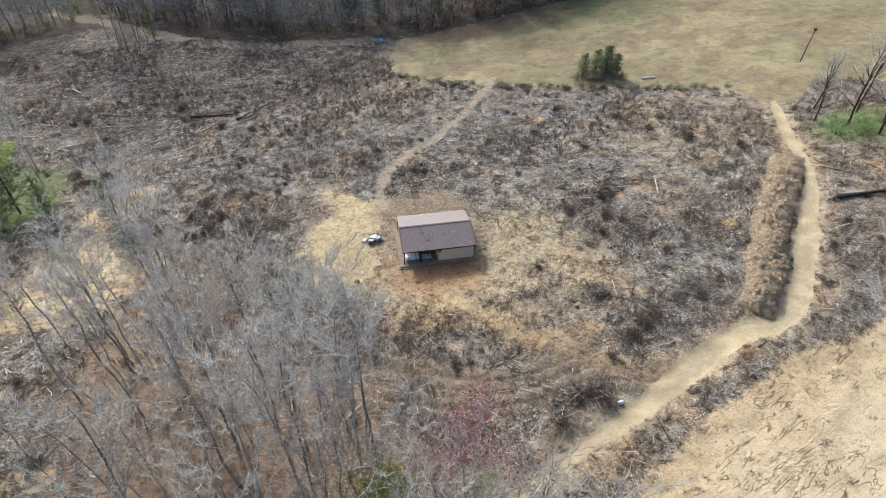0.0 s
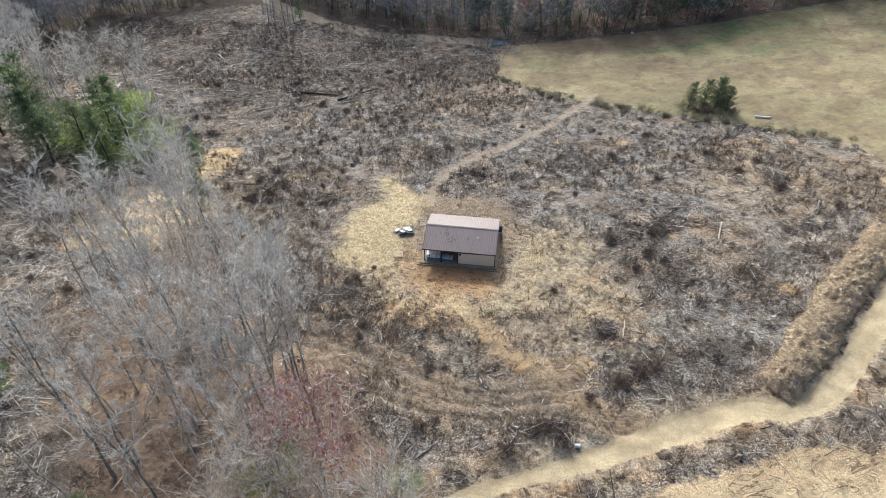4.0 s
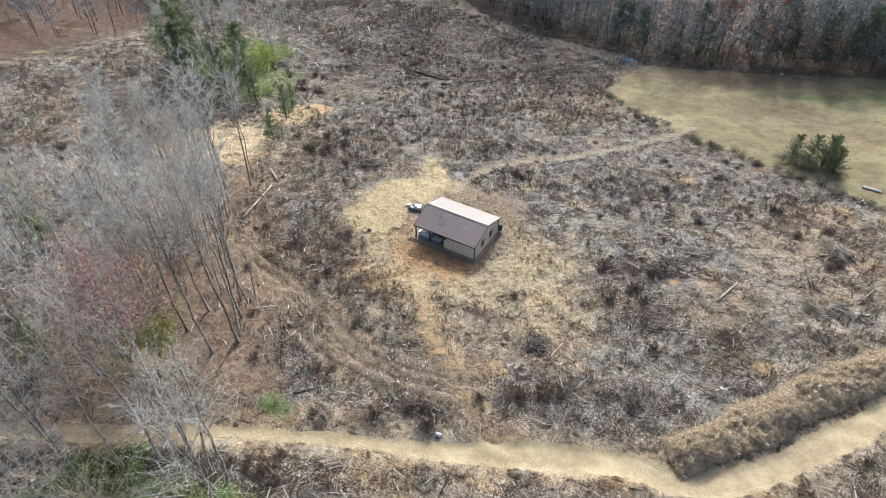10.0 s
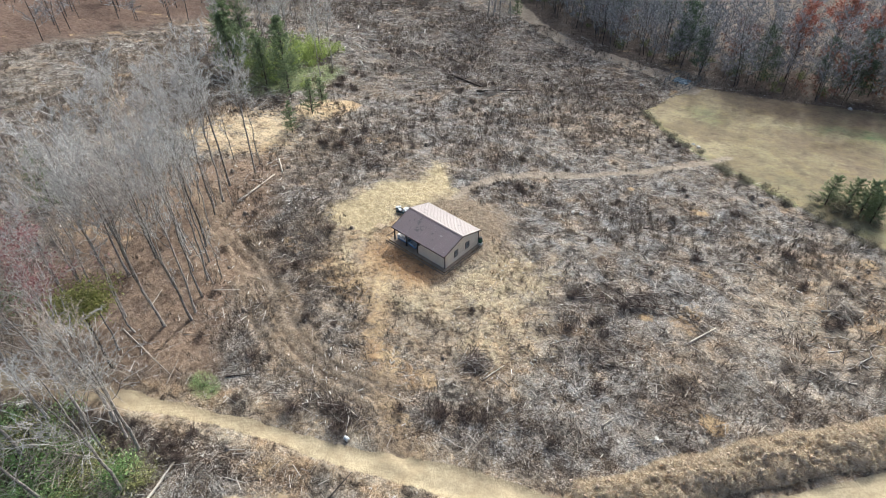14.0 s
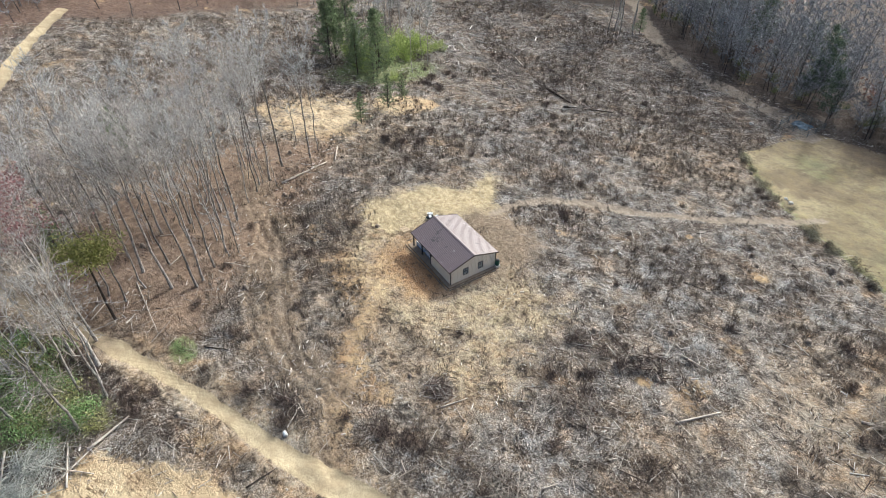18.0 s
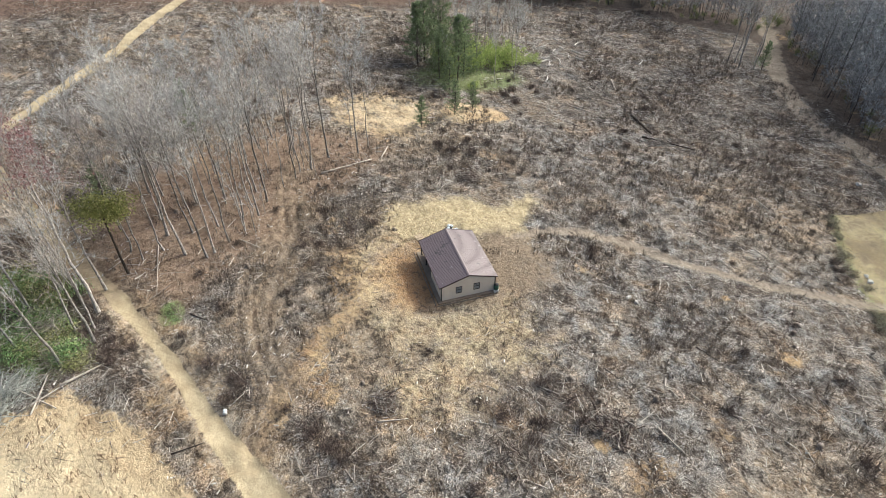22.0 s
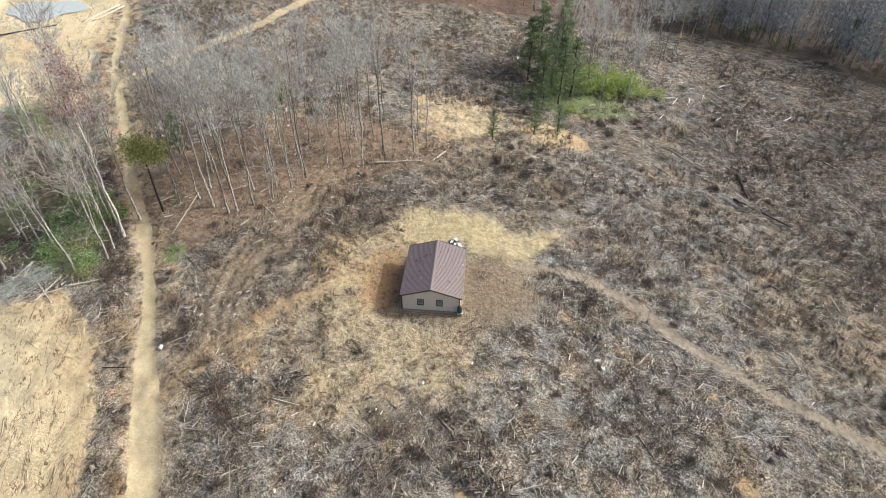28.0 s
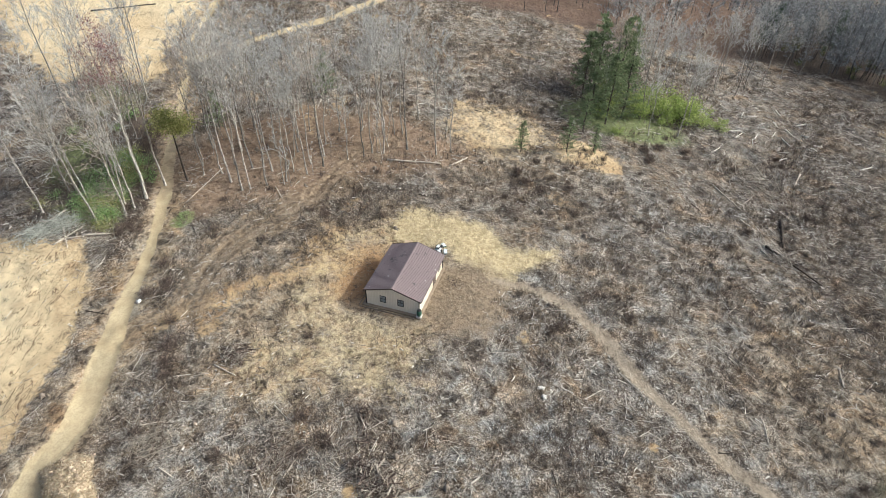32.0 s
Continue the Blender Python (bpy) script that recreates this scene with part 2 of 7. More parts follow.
def ground_material():
    m, t, b = material("land", 0.95)
    b.inputs["Specular IOR Level"].default_value = 0.1
    where = t.nodes.new("ShaderNodeTexCoord").outputs["Object"]

    def zone(name):
        n = t.nodes.new("ShaderNodeAttribute")
        n.attribute_name = name
        return n.outputs["Fac"]

    wide, mid = noise_of(t, where, 0.05, 4, 0.6), noise_of(t, where, 0.32, 5, 0.7)
    fine, grit = noise_of(t, where, 1.5, 6, 0.75, 0.4), noise_of(t, where, 6.0, 4, 0.7)

    def torn(mask, amount=0.9, noise=None, sharp=4.0):
        """A zone with a ragged rim."""
        n = maths(t, "MULTIPLY", maths(t, "SUBTRACT", noise if noise is not None else fine, 0.5), amount)
        inner = maths(t, "MULTIPLY", maths(t, "SUBTRACT", maths(t, "ADD", mask, n), 0.5), sharp)
        return maths(t, "ADD", inner, 0.5, True)

    def fibres(cell, length, width, seed):
        """Short strands lying every way, as sticks and stalks do."""
        shift = t.nodes.new("ShaderNodeVectorMath")
        t.links.new(where, shift.inputs[0])
        shift.inputs[1].default_value = (seed * 7.3, seed * 3.1, 0)
        wob = node(t, "ShaderNodeTexVoronoi", Scale=cell)
        t.links.new(shift.outputs[0], wob.inputs["Vector"])
        split = t.nodes.new("ShaderNodeSeparateColor")
        t.links.new(wob.outputs["Color"], split.inputs[0])
        turn = t.nodes.new("ShaderNodeVectorRotate")
        turn.rotation_type = "Z_AXIS"
        t.links.new(shift.outputs[0], turn.inputs["Vector"])
        t.links.new(maths(t, "MULTIPLY", split.outputs[0], 6.283), turn.inputs["Angle"])
        mp = node(t, "ShaderNodeMapping", Scale=(1.0 / length, 1.0 / width, 1.0))
        t.links.new(turn.outputs[0], mp.inputs["Vector"])
        return noise_of(t, mp.outputs[0], 1.0, 2, 0.5, 0.3)

    # slash and dead weeds over the cleared land: bleached chips over brown litter
    lay1, lay2 = fibres(1.4, 0.42, 0.10, 1), fibres(2.6, 0.22, 0.085, 2)
    clump = noise_of(t, where, 0.55, 4, 0.7, 0.6)
    col = mix(t, ramp(t, mid, (0.36, 0.0), (0.64, 1.0)), (0.115, 0.092, 0.073), (0.26, 0.224, 0.188))
    col = mix(t, ramp(t, wide, (0.45, 0.0), (0.58, 0.8)), col, (0.205, 0.158, 0.108))
    col = mix(t, maths(t, "MULTIPLY", zone("grey"), ramp(t, mid, (0.42, 0.0), (0.58, 1.0))), col, (0.325, 0.318, 0.305))
    col = mix(t, maths(t, "MULTIPLY", ramp(t, noise_of(t, where, 0.9, 5, 0.75, 0.8), (0.545, 0.0), (0.60, 1.0)), maths(t, "ADD", maths(t, "MULTIPLY", zone("grey"), 0.6), 0.2)), col, (0.435, 0.43, 0.415))
    # drier tan grass by patches; darker brush and painted tree shade by others
    patch = noise_of(t, where, 0.13, 4, 0.65)
    tan = mix(t, ramp(t, fine, (0.42, 0.0), (0.58, 1.0)), (0.195, 0.15, 0.108), (0.43, 0.36, 0.27))
    tan = mix(t, ramp(t, clump, (0.52, 0.0), (0.62, 0.8)), tan, (0.44, 0.33, 0.21))
    col = mix(t, torn(maths(t, "MAXIMUM", zone("tan"), ramp(t, patch, (0.51, 0.0), (0.62, 0.66))), 1.6, mid, 2.0), col, tan)
    brown = mix(t, ramp(t, fine, (0.42, 0.0), (0.6, 1.0)), (0.045, 0.034, 0.027), (0.13, 0.098, 0.075))
    col = mix(t, maths(t, "MULTIPLY", torn(maths(t, "MAXIMUM", zone("dark"), ramp(t, patch, (0.36, 0.75), (0.47, 0.0))), 1.6, mid, 2.2), 0.85), col, brown)
    # clumps of dead brush, bleached chips, twigs; shade in their gaps painted dark
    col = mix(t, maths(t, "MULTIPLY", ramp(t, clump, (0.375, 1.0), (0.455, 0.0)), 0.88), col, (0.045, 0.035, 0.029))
    litter_chips = ramp(t, clump, (0.44, 0.25), (0.60, 1.0))
    bare = maths(t, "SUBTRACT", 1.0, maths(t, "MULTIPLY", zone("tan"), 0.65), True)
    pale_wood = mix(t, zone("tan"), (0.72, 0.69, 0.645), (0.58, 0.49, 0.37))
    for lay in (lay1, lay2):
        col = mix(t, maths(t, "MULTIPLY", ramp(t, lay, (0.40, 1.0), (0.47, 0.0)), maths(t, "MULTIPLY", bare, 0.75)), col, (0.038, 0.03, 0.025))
        col = mix(t, maths(t, "MULTIPLY", ramp(t, lay, (0.575, 0.0), (0.635, 1.0)), maths(t, "MULTIPLY", litter_chips, 0.85)), col, pale_wood)
    chips = noise_of(t, where, 3.2, 5, 0.8, 1.2)
    col = mix(t, maths(t, "MULTIPLY", ramp(t, chips, (0.57, 0.0), (0.62, 1.0)), maths(t, "MULTIPLY", litter_chips, 0.85)), col, (0.58, 0.54, 0.49))
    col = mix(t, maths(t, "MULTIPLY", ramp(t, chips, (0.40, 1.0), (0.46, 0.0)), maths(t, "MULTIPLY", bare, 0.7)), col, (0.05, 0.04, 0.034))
    # broad warm and cool weathering of the slash
    cast = noise_of(t, where, 0.2, 5, 0.7, 0.5)
    col = mix(t, 1.0, col, ramp(t, cast, (0.36, (1.13, 0.98, 0.82)), (0.46, (1.04, 1.0, 0.95)), (0.54, (1.0, 1.0, 1.0)), (0.64, (0.92, 0.97, 1.02))), "MULTIPLY")
    tone = noise_of(t, where, 0.34, 4, 0.65)
    col = mix(t, 1.0, col, ramp(t, tone, (0.36, (0.62, 0.6, 0.59)), (0.48, (1.0, 1.0, 1.0)), (0.62, (1.28, 1.27, 1.25))), "MULTIPLY")
    # leaf litter under the woods
    leaf = mix(t, ramp(t, fine, (0.35, 0.0), (0.65, 1.0)), (0.068, 0.054, 0.045), (0.165, 0.13, 0.105))
    leaf = mix(t, zone("redleaf"), leaf, mix(t, ramp(t, fine, (0.4, 0.0), (0.6, 1.0)), (0.12, 0.078, 0.06), (0.27, 0.185, 0.14)))
    leaf = mix(t, zone("grove_floor"), leaf, mix(t, ramp(t, fine, (0.4, 0.0), (0.6, 1.0)), (0.175, 0.118, 0.082), (0.37, 0.27, 0.19)))
    col = mix(t, maths(t, "MULTIPLY", torn(zone("litter"), 0.7, mid, 2.5), 0.88), col, leaf)
    # hay field with greener patches
    mp = node(t, "ShaderNodeMapping", Rotation=(0, 0, 0.35), Scale=(0.05, 0.16, 1.0))
    t.links.new(where, mp.inputs["Vector"])
    swath = noise_of(t, mp.outputs[0], 1.0, 4, 0.6, 0.5)
    hay = mix(t, ramp(t, swath, (0.35, 0.0), (0.62, 1.0)), (0.245, 0.198, 0.128), (0.41, 0.345, 0.225))
    hay = mix(t, maths(t, "MULTIPLY", zone("green"), ramp(t, swath, (0.4, 0.15), (0.58, 0.95))), hay, (0.125, 0.185, 0.09))
    hay = mix(t, maths(t, "MULTIPLY", ramp(t, noise_of(t, where, 0.085, 5, 0.68, 0.6), (0.46, 0.0), (0.56, 1.0)), 0.55), hay, (0.215, 0.165, 0.118))
    hay = mix(t, maths(t, "MULTIPLY", ramp(t, fine, (0.35, 1.0), (0.6, 0.0)), 0.3), hay, (0.11, 0.09, 0.05))
    # brown leaf litter and the wood's shadow on the field, painted as patches
    hay = mix(t, maths(t, "MULTIPLY", torn(zone("litter_shade"), 1.6, maths(t, "ADD", maths(t, "MULTIPLY", mid, 0.6), maths(t, "MULTIPLY", swath, 0.4)), 2.0), 0.75), hay, mix(t, fine, (0.15, 0.11, 0.085), (0.27, 0.205, 0.155)))
    sward = noise_of(t, where, 0.42, 6, 0.72, 0.4)
    hay = mix(t, 1.0, hay, ramp(t, sward, (0.36, (0.74, 0.72, 0.72)), (0.47, (0.98, 0.98, 0.96)), (0.55, (1.06, 1.06, 0.98)), (0.66, (1.2, 1.2, 1.02))), "MULTIPLY")
    hay = mix(t, maths(t, "MULTIPLY", ramp(t, lay2, (0.40, 1.0), (0.48, 0.0)), 0.3), hay, (0.11, 0.095, 0.06))
    col = mix(t, torn(zone("field"), 0.35, fine, 5.0), col, hay)
    # bare subsoil: pale tan, ochre and red clay
    clay = mix(t, ramp(t, mid, (0.36, 0.0), (0.62, 1.0)), (0.42, 0.28, 0.15), (0.58, 0.43, 0.25))
    # red clay south of the house, its red deepened to tint the house shadow
    clay = mix(t, maths(t, "MULTIPLY", zone("red"), 0.85), clay, mix(t, mid, (0.26, 0.125, 0.06), (0.42, 0.225, 0.115)))
    clay = mix(t, maths(t, "MULTIPLY", zone("pale"), ramp(t, wide, (0.3, 0.4), (0.55, 1.0))), clay, (0.80, 0.67, 0.45))
    plain = maths(t, "SUBTRACT", 1.0, maths(t, "MULTIPLY", zone("pale"), 0.8))
    clay = mix(t, maths(t, "MULTIPLY", ramp(t, noise_of(t, where, 0.35, 4, 0.7, 0.8), (0.40, 0.9), (0.48, 0.0)), maths(t, "MULTIPLY", plain, 0.6)), clay, (0.38, 0.225, 0.118))
    clay = mix(t, maths(t, "MULTIPLY", ramp(t, fine, (0.40, 1.0), (0.47, 0.0)), maths(t, "MULTIPLY", plain, 0.75)), clay, (0.17, 0.125, 0.085))
    clay = mix(t, maths(t, "MULTIPLY", ramp(t, lay1, (0.36, 1.0), (0.42, 0.0)), maths(t, "MULTIPLY", plain, 0.2)), clay, (0.12, 0.085, 0.06))
    col = mix(t, torn(zone("clay"), 1.9, maths(t, "ADD", maths(t, "MULTIPLY", mid, 0.5), maths(t, "MULTIPLY", fine, 0.5)), 3.5), col, clay)
    turned = t.nodes.new("ShaderNodeVectorRotate")
    turned.rotation_type = "Z_AXIS"
    t.links.new(where, turned.inputs["Vector"])
    turned.inputs["Angle"].default_value = -0.4
    gm = node(t, "ShaderNodeMapping", Scale=(0.16, 0.8, 1.0))
    t.links.new(turned.outputs[0], gm.inputs["Vector"])
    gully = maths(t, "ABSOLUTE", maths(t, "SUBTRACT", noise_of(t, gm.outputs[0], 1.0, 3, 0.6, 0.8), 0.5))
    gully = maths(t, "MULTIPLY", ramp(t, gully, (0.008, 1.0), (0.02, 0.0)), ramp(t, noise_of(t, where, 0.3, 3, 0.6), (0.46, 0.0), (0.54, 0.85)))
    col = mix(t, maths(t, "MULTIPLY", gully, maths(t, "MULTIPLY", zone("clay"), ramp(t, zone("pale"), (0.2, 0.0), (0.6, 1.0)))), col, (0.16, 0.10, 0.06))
    # strewn straw round the house
    hayc = mix(t, ramp(t, fine, (0.4, 0.0), (0.58, 1.0)), (0.42, 0.335, 0.205), (0.68, 0.58, 0.37))
    hayc = mix(t, maths(t, "MULTIPLY", ramp(t, lay2, (0.40, 1.0), (0.47, 0.0)), 0.55), hayc, (0.23, 0.16, 0.085))
    hayc = mix(t, maths(t, "MULTIPLY", ramp(t, clump, (0.36, 1.0), (0.45, 0.0)), 0.6), hayc, (0.27, 0.215, 0.12))
    col = mix(t, torn(zone("straw"), 2.3, maths(t, "ADD", maths(t, "MULTIPLY", mid, 0.45), maths(t, "MULTIPLY", fine, 0.55)), 2.0), col, hayc)
    # worn soil close to the house
    soil = mix(t, ramp(t, fine, (0.38, 0.0), (0.62, 1.0)), (0.175, 0.133, 0.095), (0.36, 0.285, 0.205))
    soil = mix(t, maths(t, "MULTIPLY", ramp(t, chips, (0.40, 1.0), (0.47, 0.0)), 0.5), soil, (0.09, 0.065, 0.047))
    col = mix(t, torn(zone("soil"), 1.6, maths(t, "ADD", maths(t, "MULTIPLY", fine, 0.5), maths(t, "MULTIPLY", clump, 0.5)), 1.8), col, soil)
    wander = maths(t, "MULTIPLY", maths(t, "SUBTRACT", mid, 0.5), 0.9)
    for name in ("arc", "arc_inner", "spur"):
        off = maths(t, "ABSOLUTE", maths(t, "SUBTRACT", maths(t, "ADD", zone(name), wander), 0.85))
        worn = maths(t, "MULTIPLY", ramp(t, off, (0.16, 1.0), (0.34, 0.0)), ramp(t, clump, (0.47, 0.0), (0.56, 1.0)))
        col = mix(t, maths(t, "MULTIPLY", worn, 0.6 if name != "spur" else 0.25), col, (0.10, 0.072, 0.052))
        rim = maths(t, "ABSOLUTE", maths(t, "SUBTRACT", maths(t, "ADD", zone(name), wander), 1.35))
        col = mix(t, maths(t, "MULTIPLY", ramp(t, rim, (0.1, 1.0), (0.3, 0.0)), maths(t, "MULTIPLY", ramp(t, fine, (0.45, 0.0), (0.58, 1.0)), 0.45)), col, (0.40, 0.305, 0.205))
    # roads of packed pale earth
    packed = mix(t, ramp(t, mid, (0.3, 0.0), (0.7, 1.0)), (0.385, 0.305, 0.19), (0.565, 0.475, 0.31))
    packed = mix(t, maths(t, "MULTIPLY", ramp(t, fine, (0.4, 1.0), (0.5, 0.0)), 0.22), packed, (0.25, 0.19, 0.125))
    packed = mix(t, maths(t, "MULTIPLY", ramp(t, grit, (0.4, 1.0), (0.52, 0.0)), 0.4), packed, (0.27, 0.215, 0.15))
    col = mix(t, torn(zone("road"), 0.9, maths(t, "ADD", maths(t, "MULTIPLY", fine, 0.5), maths(t, "MULTIPLY", clump, 0.5)), 7.0), col, packed)
    # western road: fallen leaves and tree shadow together, painted in leaf colour
    col = mix(t, maths(t, "MULTIPLY", torn(zone("duff_shade"), 1.4, fine, 2.0), 0.45), col, leaf)
    trail = mix(t, ramp(t, fine, (0.35, 0.0), (0.65, 1.0)), (0.26, 0.212, 0.16), (0.43, 0.365, 0.29))
    col = mix(t, torn(zone("trail"), 1.7, maths(t, "ADD", maths(t, "MULTIPLY", fine, 0.5), maths(t, "MULTIPLY", clump, 0.5)), 2.5), col, trail)
    moss = mix(t, ramp(t, fine, (0.35, 0.0), (0.65, 1.0)), (0.12, 0.155, 0.06), (0.28, 0.325, 0.145))
    col = mix(t, maths(t, "MULTIPLY", torn(zone("weeds"), 1.2, fine, 3.0), 0.8), col, moss)
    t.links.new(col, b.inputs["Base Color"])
    rough_ground = maths(t, "SUBTRACT", 1.0, maths(t, "MAXIMUM", zone("road"), maths(t, "MULTIPLY", zone("field"), 0.7)))
    relief = maths(t, "ADD", maths(t, "MULTIPLY", fine, 0.7), maths(t, "MULTIPLY", grit, 0.3))
    bumped(t, b, maths(t, "MULTIPLY", relief, maths(t, "ADD", maths(t, "MULTIPLY", rough_ground, 0.85), 0.15)), 1.0, 0.5)
    return m


def roof_material():
    m, t, b = material("brown_roof_metal", 0.5)
    b.inputs["Specular IOR Level"].default_value = 0.35
    b.inputs["Coat Weight"].default_value, b.inputs["Coat Roughness"].default_value, b.inputs["Coat IOR"].default_value = 1.0, 0.52, 1.5
    where = t.nodes.new("ShaderNodeNewGeometry").outputs["Position"]
    n1, n2 = noise_of(t, where, 0.5, 4), noise_of(t, where, 1.3, 5, 0.7)
    col = mix(t, n1, (0.165, 0.123, 0.126), (0.215, 0.166, 0.169))
    tread = 0.0
    for cx, cy, size in ((-2.0, -1.0, 0.75), (-1.3, -2.3, 0.75), (-0.9, -1.9, 0.5), (1.0, -1.9, 0.25), (-3.3, -3.3, 0.3), (-0.3, -3.4, 0.3), (-3.3, 1.6, 0.4), (2.4, 2.2, 0.35)):
        off = t.nodes.new("ShaderNodeVectorMath")
        t.links.new(where, off.inputs[0])
        off.inputs[1].default_value = (-cx, -cy, -3.2)
        far = t.nodes.new("ShaderNodeVectorMath")
        far.operation = "LENGTH"
        t.links.new(off.outputs[0], far.inputs[0])
        tread = maths(t, "MAXIMUM", tread, ramp(t, maths(t, "DIVIDE", far.outputs["Value"], size * 2), (0.3, 1.0), (0.75, 0.0)))
    n3 = noise_of(t, where, 2.6, 3, 0.6, 0.5)
    scuff = ramp(t, maths(t, "ADD", n3, maths(t, "MULTIPLY", tread, 0.16)), (0.66, 0.0), (0.69, 1.0))
    col = mix(t, maths(t, "MULTIPLY", scuff, 0.8), col, (0.06, 0.05, 0.052))
    col = mix(t, maths(t, "MULTIPLY", ramp(t, noise_of(t, where, 1.7, 4, 0.7), (0.66, 0.0), (0.68, 1.0)), 0.5), col, (0.55, 0.52, 0.50))
    t.links.new(col, b.inputs["Base Color"])
    t.links.new(ramp(t, n1, (0.3, 0.40), (0.7, 0.5)), b.inputs["Roughness"])
    return m


def bark_material(name, pale, dark, lean=0.5):
    m, t, b = material(name, 0.9)
    where = t.nodes.new("ShaderNodeTexCoord").outputs["Object"]
    mp = node(t, "ShaderNodeMapping", Scale=(5.0, 5.0, 0.9))
    t.links.new(where, mp.inputs["Vector"])
    n = noise_of(t, mp.outputs[0], 2.0, 5, 0.7)
    rnd = t.nodes.new("ShaderNodeObjectInfo").outputs["Random"]
    col = mix(t, ramp(t, n, (0.42, 0.0), (0.58, 1.0)), dark, pale)
    hsv = t.nodes.new("ShaderNodeHueSaturation")
    t.links.new(maths(t, "ADD", maths(t, "MULTIPLY", rnd, 0.75), 0.5), hsv.inputs["Value"])
    t.links.new(col, hsv.inputs["Color"])
    t.links.new(hsv.outputs[0], b.inputs["Base Color"])
    return m


M_LAND = ground_material()
M_ROOF = roof_material()
M_BARK = bark_material("grey_bark", (0.58, 0.55, 0.505), (0.17, 0.15, 0.135))
M_BARK_DARK = bark_material("dark_bark", (0.14, 0.115, 0.10), (0.05, 0.042, 0.038))
M_TWIG = islands("bare_twigs", (0.0, (0.34, 0.335, 0.325)), (0.5, (0.64, 0.635, 0.615)), (1.0, (0.84, 0.83, 0.81)), thin=0.3, each=((0.0, (0.84, 0.86, 0.88)), (0.4, (1.0, 1.0, 1.0)), (0.72, (1.0, 1.0, 1.0)), (0.85, (1.0, 0.87, 0.74)), (1.0, (0.9, 0.84, 0.82))))
M_TWIG_FAR = islands("far_twigs", (0.0, (0.15, 0.155, 0.165)), (0.6, (0.40, 0.415, 0.43)), (1.0, (0.68, 0.70, 0.71)))
M_TRUNK_FAR = islands("far_trunks", (0.0, (0.05, 0.047, 0.046)), (0.7, (0.125, 0.12, 0.116)), (1.0, (0.27, 0.262, 0.255)))
M_NEEDLE_FAR = islands("far_needles", (0.0, (0.055, 0.085, 0.06)), (0.6, (0.125, 0.175, 0.12)), (1.0, (0.23, 0.29, 0.19)), thin=0.35)
M_RED = islands("red_oak_leaves", (0.0, (0.20, 0.072, 0.055)), (0.6, (0.40, 0.155, 0.11)), (1.0, (0.54, 0.27, 0.20)), thin=0.4)
M_BUD = islands("red_buds", (0.0, (0.24, 0.105, 0.11)), (0.6, (0.38, 0.215, 0.215)), (1.0, (0.50, 0.35, 0.34)), thin=0.45)
M_NEEDLE = islands("pine_needles", (0.0, (0.13, 0.18, 0.09)), (0.6, (0.26, 0.33, 0.18)), (1.0, (0.41, 0.47, 0.29)), thin=0.45)
M_LEAF = islands("evergreen_leaves", (0.0, (0.11, 0.135, 0.055)), (0.6, (0.22, 0.26, 0.11)), (1.0, (0.36, 0.37, 0.19)), thin=0.45)
M_SCRUB = islands("scrub_leaves", (0.0, (0.12, 0.115, 0.085)), (0.5, (0.25, 0.24, 0.175)), (1.0, (0.40, 0.38, 0.29)), thin=0.3)
M_SALLOW = islands("sallow_leaves", (0.0, (0.24, 0.25, 0.10)), (0.5, (0.46, 0.47, 0.20)), (1.0, (0.66, 0.63, 0.36)), thin=0.4)
M_TOPS = islands("grey_green_tops", (0.0, (0.30, 0.31, 0.28)), (1.0, (0.68, 0.69, 0.63)))
M_OLIVE = islands("olive_leaves", (0.0, (0.20, 0.22, 0.075)), (0.6, (0.38, 0.40, 0.14)), (1.0, (0.54, 0.53, 0.24)), thin=0.45)
M_BRIER = islands("brier_leaves", (0.0, (0.15, 0.28, 0.10)), (0.5, (0.32, 0.51, 0.20)), (1.0, (0.56, 0.68, 0.36)), thin=0.5)
M_SPRING = islands("spring_leaves", (0.0, (0.24, 0.32, 0.09)), (0.6, (0.42, 0.51, 0.17)), (1.0, (0.58, 0.64, 0.28)), thin=0.45)
M_RUST = islands("rust_leaves", (0.0, (0.17, 0.095, 0.075)), (0.6, (0.33, 0.19, 0.15)), (1.0, (0.44, 0.29, 0.23)), thin=0.4)
M_STICK = islands("fallen_sticks", (0.0, (0.09, 0.072, 0.06)), (0.35, (0.30, 0.255, 0.21)), (0.7, (0.60, 0.55, 0.48)), (1.0, (0.84, 0.79, 0.71)))
M_CHUNK = islands("broken_wood", (0.0, (0.16, 0.13, 0.105)), (0.4, (0.46, 0.41, 0.355)), (0.7, (0.68, 0.64, 0.58)), (1.0, (0.84, 0.81, 0.76)))
M_WEED = islands("dead_weeds", (0.0, (0.08, 0.063, 0.052)), (0.5, (0.21, 0.17, 0.135)), (1.0, (0.44, 0.37, 0.29)))
M_BRUSH = islands("dark_brush", (0.0, (0.075, 0.055, 0.047)), (0.6, (0.17, 0.128, 0.108)), (1.0, (0.32, 0.25, 0.21)))
M_STRAWB = islands("straw_blades", (0.0, (0.38, 0.30, 0.21)), (0.5, (0.60, 0.505, 0.37)), (1.0, (0.80, 0.72, 0.56)), thin=0.45)
M_FROND = islands("bleached_branches", (0.0, (0.25, 0.21, 0.17)), (1.0, (0.62, 0.56, 0.48)))
M_WALL = simple("beige_siding", (0.70, 0.645, 0.55), (0.77, 0.715, 0.62), 1.0, 0.6)
M_TRIM = simple("dark_brown_trim", (0.055, 0.036, 0.032), (0.075, 0.05, 0.045), 2.0, 0.5)
